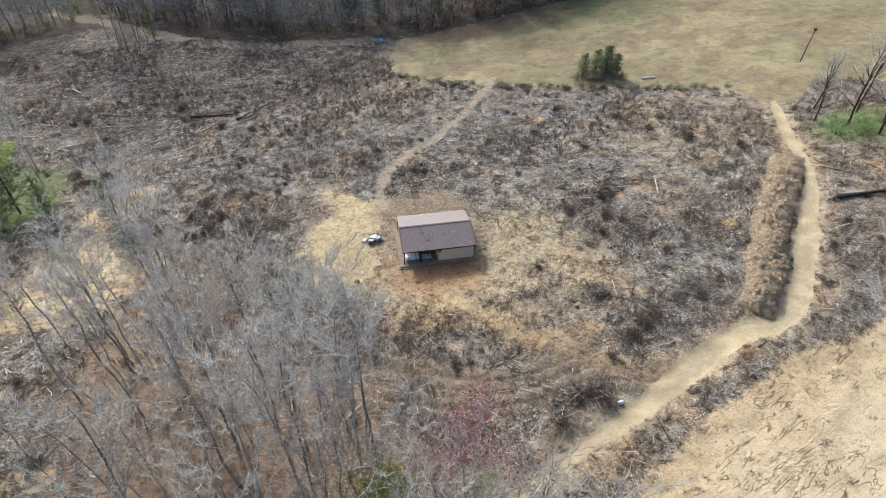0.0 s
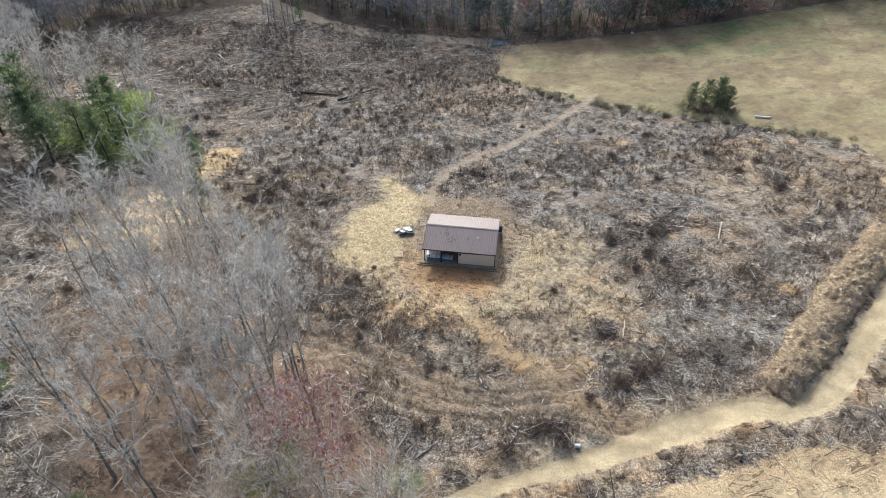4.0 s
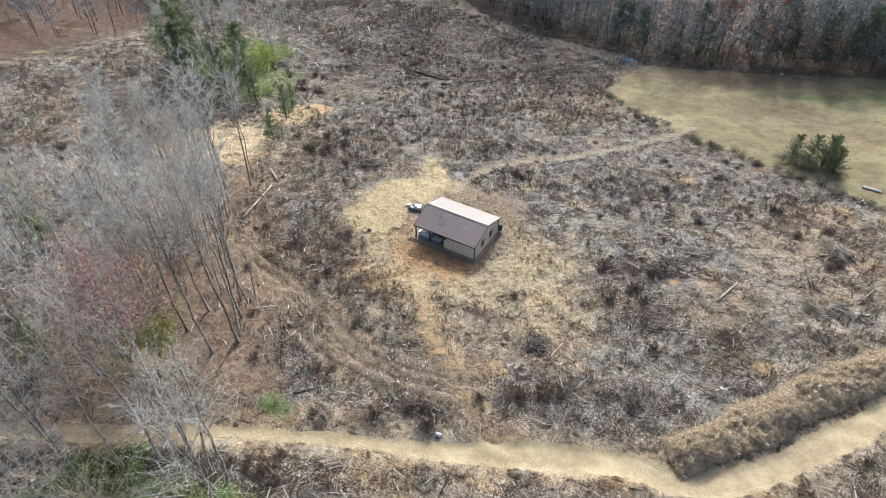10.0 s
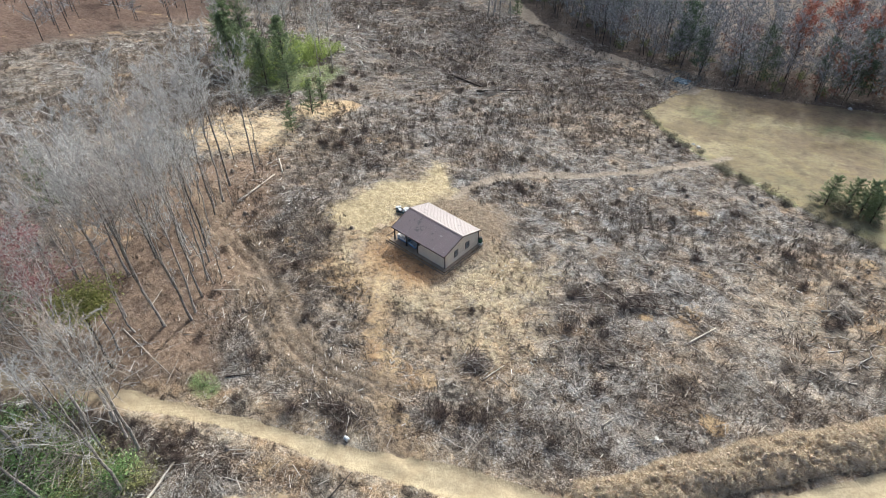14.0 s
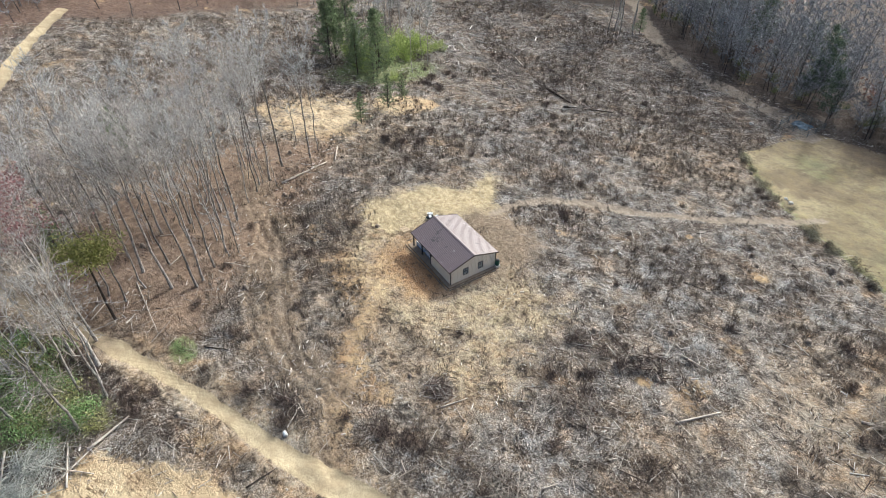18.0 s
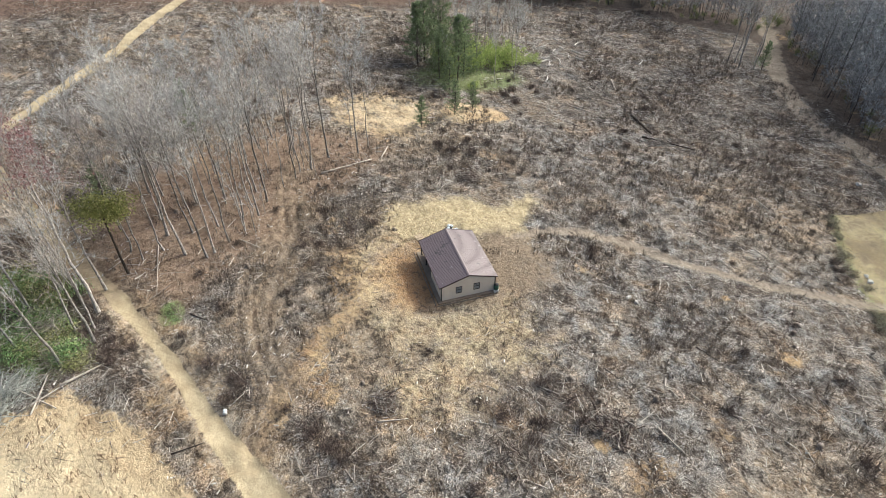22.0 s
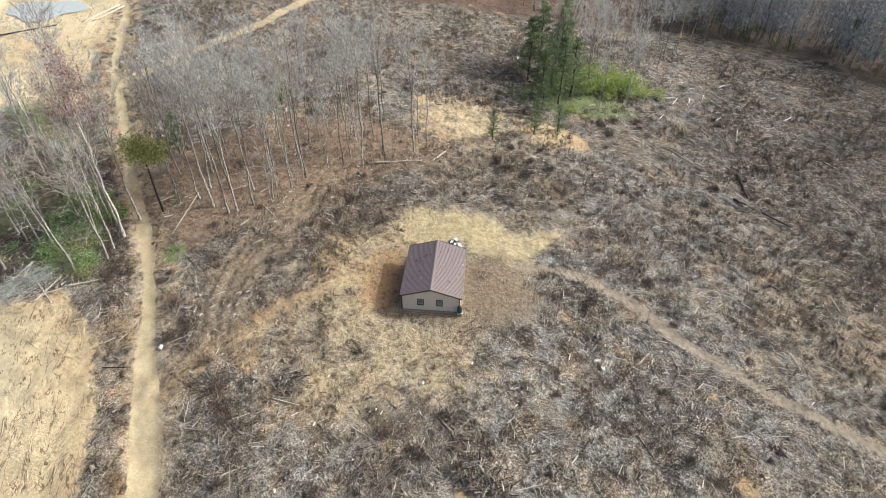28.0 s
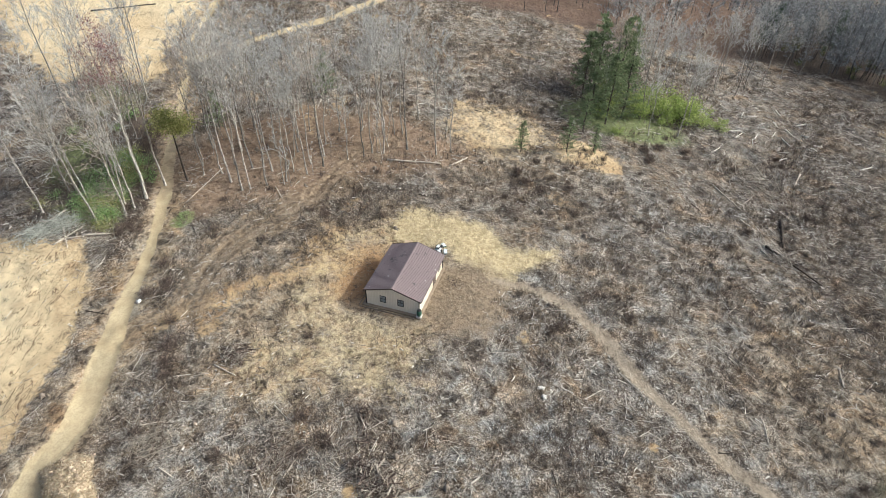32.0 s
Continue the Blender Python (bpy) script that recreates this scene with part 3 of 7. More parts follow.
M_CONCRETE = simple("grey_concrete", (0.22, 0.17, 0.125), (0.34, 0.275, 0.21), 1.5, 0.9, bump=0.01)
M_BLACK = simple("black_trim", (0.018, 0.018, 0.02), (0.03, 0.03, 0.032), 3.0, 0.5)
M_WHITE = simple("white_paint", (0.72, 0.71, 0.69), (0.8, 0.79, 0.77), 2.0, 0.5)
M_BLUE = simple("blue_wrap", (0.06, 0.19, 0.42), (0.10, 0.27, 0.52), 4.0, 0.4)
M_WRAP = simple("white_wrap", (0.60, 0.66, 0.72), (0.78, 0.80, 0.82), 3.0, 0.35)
M_GREEN = simple("green_plastic", (0.02, 0.07, 0.05), (0.035, 0.10, 0.075), 3.0, 0.4)
M_WOOD = simple("new_lumber", (0.55, 0.43, 0.30), (0.70, 0.57, 0.42), 5.0, 0.8)
M_STUMP = simple("weathered_stump", (0.16, 0.13, 0.105), (0.33, 0.28, 0.23), 2.5, 0.9, bump=0.02)
M_GREYLOG = simple("bleached_log", (0.42, 0.37, 0.31), (0.66, 0.60, 0.52), 2.5, 0.9, bump=0.02)
M_WHITELOG = simple("barkless_log", (0.60, 0.57, 0.52), (0.80, 0.77, 0.71), 2.5, 0.85, bump=0.02)
M_DARKLOG = simple("charred_log", (0.03, 0.025, 0.022), (0.11, 0.09, 0.075), 2.5, 0.9, bump=0.02)
M_WIRE = simple("grey_steel", (0.10, 0.125, 0.14), (0.18, 0.21, 0.225), 3.0, 0.5, 0.6)
M_TARP = simple("blue_grey_tarp", (0.10, 0.15, 0.19), (0.17, 0.23, 0.27), 1.5, 0.6)
M_ROCK = simple("pale_limestone", (0.45, 0.44, 0.41), (0.68, 0.66, 0.62), 2.0, 0.9, bump=0.03)
m, t, b = material("pond_water", 0.04)
b.inputs["Base Color"].default_value = (0.55, 0.58, 0.58, 1)
b.inputs["Specular IOR Level"].default_value = 0.5
bumped(t, b, noise_of(t, t.nodes.new("ShaderNodeTexCoord").outputs["Object"], 1.2, 2), 0.1, 0.02)
M_WATER = m
m, t, b = material("window_glass", 0.05)
b.inputs["Base Color"].default_value = (0.30, 0.32, 0.32, 1)
b.inputs["Specular IOR Level"].default_value = 0.6
M_GLASS = m


# ---- mesh helpers ----
def mesh_of(name, verts, faces, mat, smooth=False):
    me = bpy.data.meshes.new(name)
    me.from_pydata([tuple(v) for v in verts], [], faces)
    me.materials.append(mat)
    if smooth:
        me.polygons.foreach_set("use_smooth", [True] * len(me.polygons))
    return me


def mesh_np(name, verts, tris, mat, smooth=False):
    """A mesh from arrays of corners and of faces with a constant number of sides."""
    me = bpy.data.meshes.new(name)
    verts, tris = np.asarray(verts, np.float32), np.asarray(tris, np.int32)
    n = tris.shape[1]
    me.vertices.add(len(verts))
    me.vertices.foreach_set("co", verts.ravel())
    me.loops.add(tris.size)
    me.loops.foreach_set("vertex_index", tris.ravel())
    me.polygons.add(len(tris))
    me.polygons.foreach_set("loop_start", np.arange(0, tris.size, n, dtype=np.int32))
    if smooth:
        me.polygons.foreach_set("use_smooth", np.ones(len(tris), bool))
    me.update(calc_edges=True)
    me.materials.append(mat)
    return me


def part(name, bm, mat, parent, label=""):
    """One mesh object under a thing or a part; bm is a bmesh or a mesh."""
    if isinstance(bm, bmesh.types.BMesh):
        me = bpy.data.meshes.new(name)
        bm.to_mesh(me)
        bm.free()
        me.materials.append(mat)
    else:
        me = bm
    ob = new(name, me)
    ob.parent = parent
    return tagged(ob, label)


def thing(name, label, category, at=(0, 0, 0), turn=0.0, group="", kind=""):
    ob = new(name)
    ob.matrix_basis = pose(*at, 0, 0, turn)
    return tagged(ob, label, category, group, kind)


def box(*spans, bevel=0.0):
    """A bmesh of boxes, each given as x0, x1, y0, y1, z0, z1."""
    bm = bmesh.new()
    for x0, x1, y0, y1, z0, z1 in spans:
        m = Matrix.Translation(((x0 + x1) / 2, (y0 + y1) / 2, (z0 + z1) / 2)) @ Matrix.Diagonal((x1 - x0, y1 - y0, z1 - z0, 1))
        bmesh.ops.create_cube(bm, size=1, matrix=m)
    if bevel:
        bmesh.ops.bevel(bm, geom=bm.edges[:], offset=bevel, segments=1, affect="EDGES")
    return bm


def prism(profile, axis, a, b):
    """A bmesh: a profile of (u, v) drawn along axis 'x' or 'y' from a to b."""
    bm = bmesh.new()
    ends = []
    for s in (a, b):
        ends.append([bm.verts.new((s, u, v) if axis == "x" else (u, s, v)) for u, v in profile])
    n = len(profile)
    bm.faces.new(ends[0][::-1])
    bm.faces.new(ends[1])
    for i in range(n):
        bm.faces.new((ends[0][i], ends[0][(i + 1) % n], ends[1][(i + 1) % n], ends[1][i]))
    bmesh.ops.recalc_face_normals(bm, faces=bm.faces[:])
    return bm


class Geo:
    """Gathers tapered tubes and blades as arrays of triangles."""

    def __init__(self):
        self.v, self.f, self.n = [], [], 0

    def tube(self, points, radii, sides=5, cap=False):
        p = np.asarray(points, float)
        k = len(p)
        d = np.gradient(p, axis=0)
        d /= np.linalg.norm(d, axis=1)[:, None] + 1e-9
        up = np.where(np.abs(d[:, 2:3]) > 0.9, [[1.0, 0, 0]], [[0, 0, 1.0]])
        a = np.cross(d, up)
        a /= np.linalg.norm(a, axis=1)[:, None] + 1e-9
        c = np.cross(d, a)
        ang = np.arange(sides) * 2 * np.pi / sides
        r = np.asarray(radii, float)[:, None, None]
        ring = p[:, None] + r * (np.cos(ang)[None, :, None] * a[:, None] + np.sin(ang)[None, :, None] * c[:, None])
        self.v.append(ring.reshape(-1, 3))
        i, j = np.meshgrid(np.arange(k - 1), np.arange(sides), indexing="ij")
        q = self.n + i * sides + j
        w = self.n + i * sides + (j + 1) % sides
        self.f.append(np.stack([q, w, w + sides], -1).reshape(-1, 3))
        self.f.append(np.stack([q, w + sides, q + sides], -1).reshape(-1, 3))
        self.n += k * sides
        if cap:
            for base, flip in ((self.n - sides, False), (self.n - k * sides, True)):
                fan = np.array([[base, base + s, base + s + 1] for s in range(1, sides - 1)])
                self.f.append(fan[:, ::-1] if flip else fan)

    def rods(self, a, b, ra, rb):
        """Many three-sided rods from a to b."""
        a, b = np.asarray(a, float), np.asarray(b, float)
        n = len(a)
        d = b - a
        d /= np.linalg.norm(d, axis=1)[:, None] + 1e-9
        up = np.where(np.abs(d[:, 2:3]) > 0.9, [[1.0, 0, 0]], [[0, 0, 1.0]])
        u = np.cross(d, up)
        u /= np.linalg.norm(u, axis=1)[:, None] + 1e-9
        w = np.cross(d, u)
        out = np.empty((n, 6, 3))
        for k in range(3):
            t = 2 * np.pi * k / 3
            o = math.cos(t) * u + math.sin(t) * w
            out[:, k] = a + o * np.reshape(ra, (-1, 1))
            out[:, 3 + k] = b + o * np.reshape(rb, (-1, 1))
        self.v.append(out.reshape(-1, 3))
        base = self.n + 6 * np.arange(n)[:, None, None]
        pat = np.array([[0, 1, 4], [0, 4, 3], [1, 2, 5], [1, 5, 4], [2, 0, 3], [2, 3, 5]])
        self.f.append((base + pat).reshape(-1, 3))
        self.n += 6 * n

    def blades(self, c, along, across):
        """Many flat leaves: each a four-cornered kite."""
        c = np.asarray(c, float)
        n = len(c)
        out = np.stack([c - along, c + across, c + along, c - across], 1)
        self.v.append(out.reshape(-1, 3))
        base = self.n + 4 * np.arange(n)[:, None, None]
        self.f.append((base + np.array([[0, 1, 2], [0, 2, 3]])).reshape(-1, 3))
        self.n += 4 * n

    def spikes(self, c, tip, half):
        """Many one-triangle grass blades."""
        out = np.stack([c - half, c + half, tip], 1)
        self.v.append(out.reshape(-1, 3))
        self.f.append(self.n + np.arange(3 * len(c)).reshape(-1, 3))
        self.n += 3 * len(c)

    def mesh(self, name, mat, smooth=False):
        return mesh_np(name, np.concatenate(self.v), np.concatenate(self.f), mat, smooth)


def unit(v):
    return v / (np.linalg.norm(v, axis=-1, keepdims=True) + 1e-9)


# ---- ground ----
def axis_lines(lo, hi, step):
    inner = np.arange(lo, hi + step / 2, step)
    far = np.array([4, 10, 22, 45, 90, 180, 360, 720, 1400, 2500.0])
    return np.concatenate([lo - far[::-1], inner, hi + far])


def road_sink(x, y):
    """How the roads and ruts are worn into the land."""
    d, _ = line_distance(x, y, ROAD)
    cut = 0.09 * np.clip((2.0 - d) / 0.6, 0, 1)
    _, side = line_distance(x, y, ROAD)
    ruts = 0.04 * np.exp(-((np.abs(side) - 0.8) / 0.3) ** 2)
    total = cut + ruts * (d < 3)
    for line, depth in ((ARC, 0.36), (ARC_INNER, 0.26), (SPUR, 0.2)):
        d, _ = line_distance(x, y, line)
        depth = depth * np.clip(2.2 * vnoise(x + 3, y + 60, 4.0, 2) - 0.35, 0.15, 1.2)
        total = total + depth * np.exp(-((d - 0.85) / 0.32) ** 2) - 0.6 * depth * np.exp(-((d - 1.7) / 0.4) ** 2)
    d, _ = line_distance(x, y, FOOTPATH)
    return total + 0.12 * np.exp(-((d / 0.7) ** 2))


def relief(x, y):
    """Bumps of the cleared land, none under the house."""
    keep = np.clip((np.hypot(x / 1.2, y) - 6.5) / 6, 0, 1)
    flat = poly_mask(x, y, FIELD, 6.0)
    lump = 0.5 * (vnoise(x, y, 7.0, 3) - 0.5) + 0.62 * (vnoise(x + 90, y, 2.0, 3, 0.65) - 0.5)
    gully = poly_mask(x, y, TAN_SLOPE, 6.0) * 0.5 * np.abs(vnoise(x * 0.5 + y * 0.5, (y - x) * 1.4, 3.0, 3) - 0.5)
    return keep * (lump * (1 - 0.85 * flat) - gully)


def land(x, y):
    x, y = np.asarray(x, float), np.asarray(y, float)
    return gz(x, y) + relief(x, y) - road_sink(x, y)


def build_ground():
    gx, gy = axis_lines(-128, 110, 0.58), axis_lines(-114, 126, 0.58)
    X, Y = np.meshgrid(gx, gy)
    x, y = X.ravel(), Y.ravel()
    near = (np.abs(x) < 140) & (np.abs(y) < 140)
    z = gz(x, y)
    z[near] = land(x[near], y[near])
    hollow = blob(x, y, -79, -101, 9, 11, 0.6)
    z = z * (1 - hollow) + hollow * (float(gz(-79, -101)) - 0.7)
    nx, ny = len(gx), len(gy)
    i, j = np.meshgrid(np.arange(nx - 1), np.arange(ny - 1))
    q = (j * nx + i).ravel()
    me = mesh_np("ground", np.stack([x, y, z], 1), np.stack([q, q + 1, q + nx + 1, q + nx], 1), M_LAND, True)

    rag = 1.5 * (vnoise(x, y, 6.0, 4, 0.65) - 0.5)
    road = np.zeros(len(x))
    for line, half in ((ROAD, 1.55), (BRANCH, 2.2)):
        d, _ = line_distance(x, y, line)
        road = np.maximum(road, np.clip(0.5 + (half * (0.58 + 0.36 * blob(x, y, 36, -18, 26, 22, 0.5)) + 0.7 * rag - d) / 1.1, 0, 1))
    road = road * (1 - blob(x, y, 73, 36, 9, 12, 0.9))
    trail = np.zeros(len(x))
    d, _ = line_distance(x, y, FOOTPATH)
    trail = np.maximum(trail, np.clip(0.5 + (0.85 + 0.8 * rag - d) / 1.8, 0, 0.8))
    d, _ = line_distance(x, y, NORTH_TRACK)
    track = np.clip(0.5 + (2.4 + 1.5 * rag - d) / 1.6, 0, 1.0)
    clay = 0.95 * poly_mask(x + 5 * rag, y + 5 * rag, TAN_SLOPE, 3.0)
    for line, half, much in ((ARC, 2.6, 0.2), (ARC_INNER, 1.7, 0.2), (SPUR, 1.9, 0.5)):
        d, _ = line_distance(x, y, line)
        clay = np.maximum(clay, much * np.clip(0.5 + (half + 2.0 * rag - d) / 1.5, 0, 1))
    clay = np.maximum(clay, 0.52 * blob(x + 5 * rag, y + 4 * rag, 12.0, -21.4, 6.0, 3.4, 0.9))
    clay = np.maximum(clay, 0.55 * blob(x + 8 * rag, y + 8 * rag, -49, 1, 10, 14, 0.9))
    clay = np.maximum(clay, 0.8 * blob(x + 4 * rag, y + 5 * rag, -47.5, 19, 5, 6.5, 0.8))
    clay = np.maximum(clay, 0.8 * poly_mask(x + 8 * rag, y, FAR_CLEARING, 6.0))
    clay = np.maximum(clay, 0.75 * blob(x, y, 42.6, -5, 1.6, 1.3, 0.6))
    clay = np.maximum(clay, 0.6 * blob(x, y, 25.5, 33.6, 1.5, 1.5, 0.6))
    clay = np.maximum(clay, 0.7 * blob(x, y, 30.0, 5.6, 1.1, 0.9, 0.6))
    clay = np.maximum(clay, 0.6 * blob(x, y, 13.7, 33.6, 0.8, 0.8, 0.6))
    clay = np.maximum(clay, 0.5 * blob(x, y, -2, -14, 9, 4, 0.7))
    clay = np.maximum(clay, 0.7 * blob(x + 2 * rag, y + rag, -0.5, -6.4, 7.5, 4.6, 0.9))
    clay = np.maximum(clay, 0.42 * np.clip((vnoise(x + 310, y + 55, 8.0, 3, 0.6) - 0.69) * 10, 0, 1) * (1 - poly_mask(x, y, FIELD, 2.0)))
    pale = np.maximum.reduce([poly_mask(x, y, TAN_SLOPE, 22.0), poly_mask(x, y, FAR_CLEARING, 10.0), 0.6 * blob(x, y, -50, 8, 10, 20, 0.8)])
    crescent = poly_mask(x + 2.4 * rag, y + 2.4 * rag, STRAW, 3.4)
    straw = np.maximum.reduce([
        1.0 * crescent * (0.3 + 1.3 * vnoise(x + 200, y, 3.0, 4, 0.6)),
        0.45 * blob(x + 5 * rag, y + 4 * rag, 0.0, -9.0, 14, 5.8, 0.9),
        0.42 * blob(x + 4 * rag, y + 5 * rag, 12.0, -1.0, 8.5, 9.5, 0.9),
        0.34 * blob(x + 5 * rag, y + 5 * rag, 16, -9, 8, 7, 0.9),
    ])
    straw = straw * (1 - 0.9 * blob(x + 2 * rag, y + rag, -0.8, -6.8, 7.5, 4.4, 0.5))
    bank = np.clip(1.3 - np.abs(line_distance(x, y, ROAD)[1] + 3.9) / 1.9, 0, 1) * blob(x, y, -6, -43, 24, 16, 0.5)
    tan = np.maximum.reduce([1.2 * np.clip(1 - (line_distance(x, y, ROAD)[0] + 2 * rag - 1.5) / 3.6, 0, 1), 1.0 * blob(x + 5 * rag, y + 5 * rag, 3, -6, 20, 13.5, 0.7), 0.75 * blob(x + 6 * rag, y + 6 * rag, 50, 22, 17, 14, 0.9), 0.5 * blob(x + 6 * rag, y + 6 * rag, 44, 2, 13, 14, 0.9), 0.75 * blob(x + 8 * rag, y + 8 * rag, 84, -8, 24, 34, 0.6), 0.7 * blob(x + 5 * rag, y + 5 * rag, 16, -12, 11, 9, 0.7), 0.6 * blob(x + 8 * rag, y + 8 * rag, -42, 6, 17, 17, 0.8), 0.6 * blob(x + 8 * rag, y + 8 * rag, -2, 57, 15, 15, 0.9), 0.5 * np.clip(1 - (line_distance(x, y, ARC)[0] - 2) / 4, 0, 1)])
    tan = np.maximum(tan * (1 - bank), 0.7 * blob(x + 5 * rag, y + 4 * rag, 14.5, -37, 8, 4, 0.8))
    # dark brush, plus tree shade painted in by the north wood and pines
    dark = np.maximum.reduce([0.8 * blob(x + 4 * rag, y + 4 * rag, -10, -15.5, 12, 4.6, 0.8), 0.75 * blob(x + 5 * rag, y + 5 * rag, -30, 12, 7, 8, 0.9), 0.4 * blob(x + 5 * rag, y + 5 * rag, 26, 0, 8, 10, 0.9), 0.55 * blob(x + 4 * rag, y + 4 * rag, 13, -28.6, 4, 2.2, 0.8), 0.3 * blob(x + 3 * rag, y, 20.5, -21.5, 4, 2.0, 0.8), 0.6 * blob(x + 5 * rag, y + 5 * rag, -16, -12, 5, 9, 0.9), 0.85 * blob(x + 9 * rag, y + 9 * rag, -50, 74, 60, 24, 0.8), 0.4 * blob(x + 9 * rag, y + 9 * rag, 4, 26, 18, 14, 0.9), 0.35 * blob(x + 9 * rag, y + 9 * rag, -18, 36, 20, 20, 0.9), 0.95 * blob(x + 9 * rag, y + 9 * rag, -92, 84, 44, 24, 0.7), 0.5 * blob(x + 9 * rag, y + 9 * rag, -58, 48, 30, 24, 0.8), 0.55 * blob(x + 6 * rag, y + 6 * rag, -80, 6, 22, 14, 0.8), 0.5 * blob(x + 6 * rag, y + 6 * rag, -62, 30, 12, 10, 0.8), 0.95 * bank])
    trail = np.maximum(trail, 0.85 * track)
    soil = np.maximum(0.52 * blob(x + rag, y + rag, 0.5, 3.2, 8.0, 6.0, 0.5), 0.75 * blob(x + 3 * rag, y + 3 * rag, -0.5, 8.6, 8.5, 5.4, 0.7))
    for line, half in ((ARC, 3.0), (ARC_INNER, 2.0)):
        soil = np.maximum(soil, 0.5 * np.clip(0.5 + (half + 2.5 * rag - line_distance(x, y, line)[0]) / 1.6, 0, 1))
    litter = np.maximum.reduce([poly_mask(x + 8 * rag, y + 5 + 3 * rag, NORTH_WOOD, 5), 0.95 * poly_mask(x + 10 * rag, y, WEST_WOOD, 14), 0.7 * poly_mask(x + 6 * rag, y + 4 * rag, GROVE_FLOOR, 8), 0.9 * poly_mask(x, y, SOUTH_WOOD, 8)])
    green = np.maximum(np.maximum(blob(x, y, 70, 94, 40, 16, 0.9), 1.1 * blob(x, y, 46, 83, 24, 9, 0.9)), 0.6 * blob(x, y, 14, 71, 12, 10, 0.9)) * np.clip(vnoise(x, y, 14.0, 2) * 2.6 - 0.7, 0, 1)
    green = np.maximum(green, 0.65 * np.clip(vnoise(x + 50, y, 22.0, 3) * 2.2 - 0.75, 0, 1)) * np.clip((x - 18) / 14, 0.08, 1)
    green = np.maximum.reduce([green, 1.0 * blob(x + 6 * rag, y + 4 * rag, 40, 83, 10, 6, 0.8), 0.95 * blob(x + 6 * rag, y + 4 * rag, 62, 90, 13, 8, 0.8), 0.5 * blob(x + 5 * rag, y + 4 * rag, 12, 72, 6, 5, 0.9)])
    weeds = np.maximum.reduce([
        0.62 * poly_mask(x, y, SOUTH_WOOD, 6) * np.clip(vnoise(x, y, 6.0, 2) * 2.4 - 0.5, 0, 1), 0.6 * blob(x + 4 * rag, y + 4 * rag, -5, -52, 9, 5.5, 0.8),
        0.7 * blob(x, y, -66, 24, 8, 15, 0.6), 0.8 * blob(x, y, 76, 13, 9, 6, 0.6), 0.6 * blob(x, y, -1.5, -36.4, 2.5, 1.8, 0.6),
        0.5 * np.clip(1 - line_distance(x, y, FIELD[16:] + FIELD[:1])[0] / 2.5, 0, 1),
    ])
    redleaf = poly_mask(x + 10 * rag, y, WEST_WOOD, 20)
    grey = np.clip(0.35 + 0.9 * blob(x, y, 40, 10, 28, 30, 0.8) + 0.45 * blob(x, y, -15, 42, 34, 24, 0.8) + 0.9 * blob(x, y, -76, 51, 13, 10, 0.8) + 0.5 * (vnoise(x, y, 18, 2) - 0.5), 0, 1)
    for name, values in (("road", road), ("trail", trail), ("clay", clay), ("pale", pale), ("litter_shade", np.maximum(0.7 * blob(x, y, 24, 88, 26, 9, 0.8), 0.45 * blob(x, y, 34, 70, 20, 9, 0.9))), ("arc", line_distance(x, y, ARC)[0]), ("arc_inner", line_distance(x, y, ARC_INNER)[0]), ("spur", line_distance(x, y, SPUR)[0]), ("duff_shade", blob(x + 3 * rag, y + 3 * rag, -14, -48, 11, 9, 0.6)), ("red", 0.7 * blob(x + 2 * rag, y + rag, 0.4, -5.9, 6.2, 2.6, 0.8)), ("straw", straw), ("soil", soil), ("litter", litter), ("field", poly_mask(x + 2 * rag, y, FIELD, 2.0)), ("green", green), ("weeds", weeds), ("grey", grey), ("tan", tan), ("dark", dark), ("redleaf", redleaf), ("grove_floor", poly_mask(x + 4 * rag, y + 4 * rag, GROVE_FLOOR, 8))):
        me.attributes.new(name, "FLOAT", "POINT").data.foreach_set("value", np.asarray(values, np.float32))
    return tagged(new("ground", me), "cleared land strewn with slash, straw and tan soil", "ground", kind="structure")


build_ground()


# ---- the house ----
EAVE_Z, RIDGE_Z, ROOF_X, ROOF_Y = 2.52, 3.78, 5.03, 3.95
WALL_X, WALL_Y0, WALL_Y1, FLOOR_Z = 4.84, -3.6, 3.55, 0.16
PORCH_X, PORCH_Y = -0.15, -1.1


def roof_z(y, drop=0.0):
    return RIDGE_Z - abs(y) * (RIDGE_Z - EAVE_Z) / ROOF_Y - drop


def wall_run(name, house, along, a, b, fixed, face, width=0.88, top=None, holes=()):
    """A wall of upright metal panels, each a part, round its openings."""
    count = max(1, round(abs(b - a) / width))
    step = (b - a) / count
    core = part(name, wall_core(along, a, b, fixed, top, holes), M_WALL, house, "beige metal siding")
    for k in range(4 * count):
        u = a + (k + 0.5) * step / 4
        zr = top(u) if top else EAVE_Z - 0.1
        blocked = [h for h in holes if h[0] - 0.05 < u < h[1] + 0.05]
        runs = [(FLOOR_Z, blocked[0][2] - 0.06), (blocked[0][3] + 0.06, zr)] if blocked else [(FLOOR_Z, zr)]
        for z0, zz in runs:
            if zz - z0 > 0.1:
                p, q = fixed + face * 0.055, fixed + face * 0.075
                span = (u - 0.02, u + 0.02, min(p, q), max(p, q), z0, zz) if along == "x" else (min(p, q), max(p, q), u - 0.02, u + 0.02, z0, zz)
                part("siding_rib", box(span), M_WALL, core)
    return core


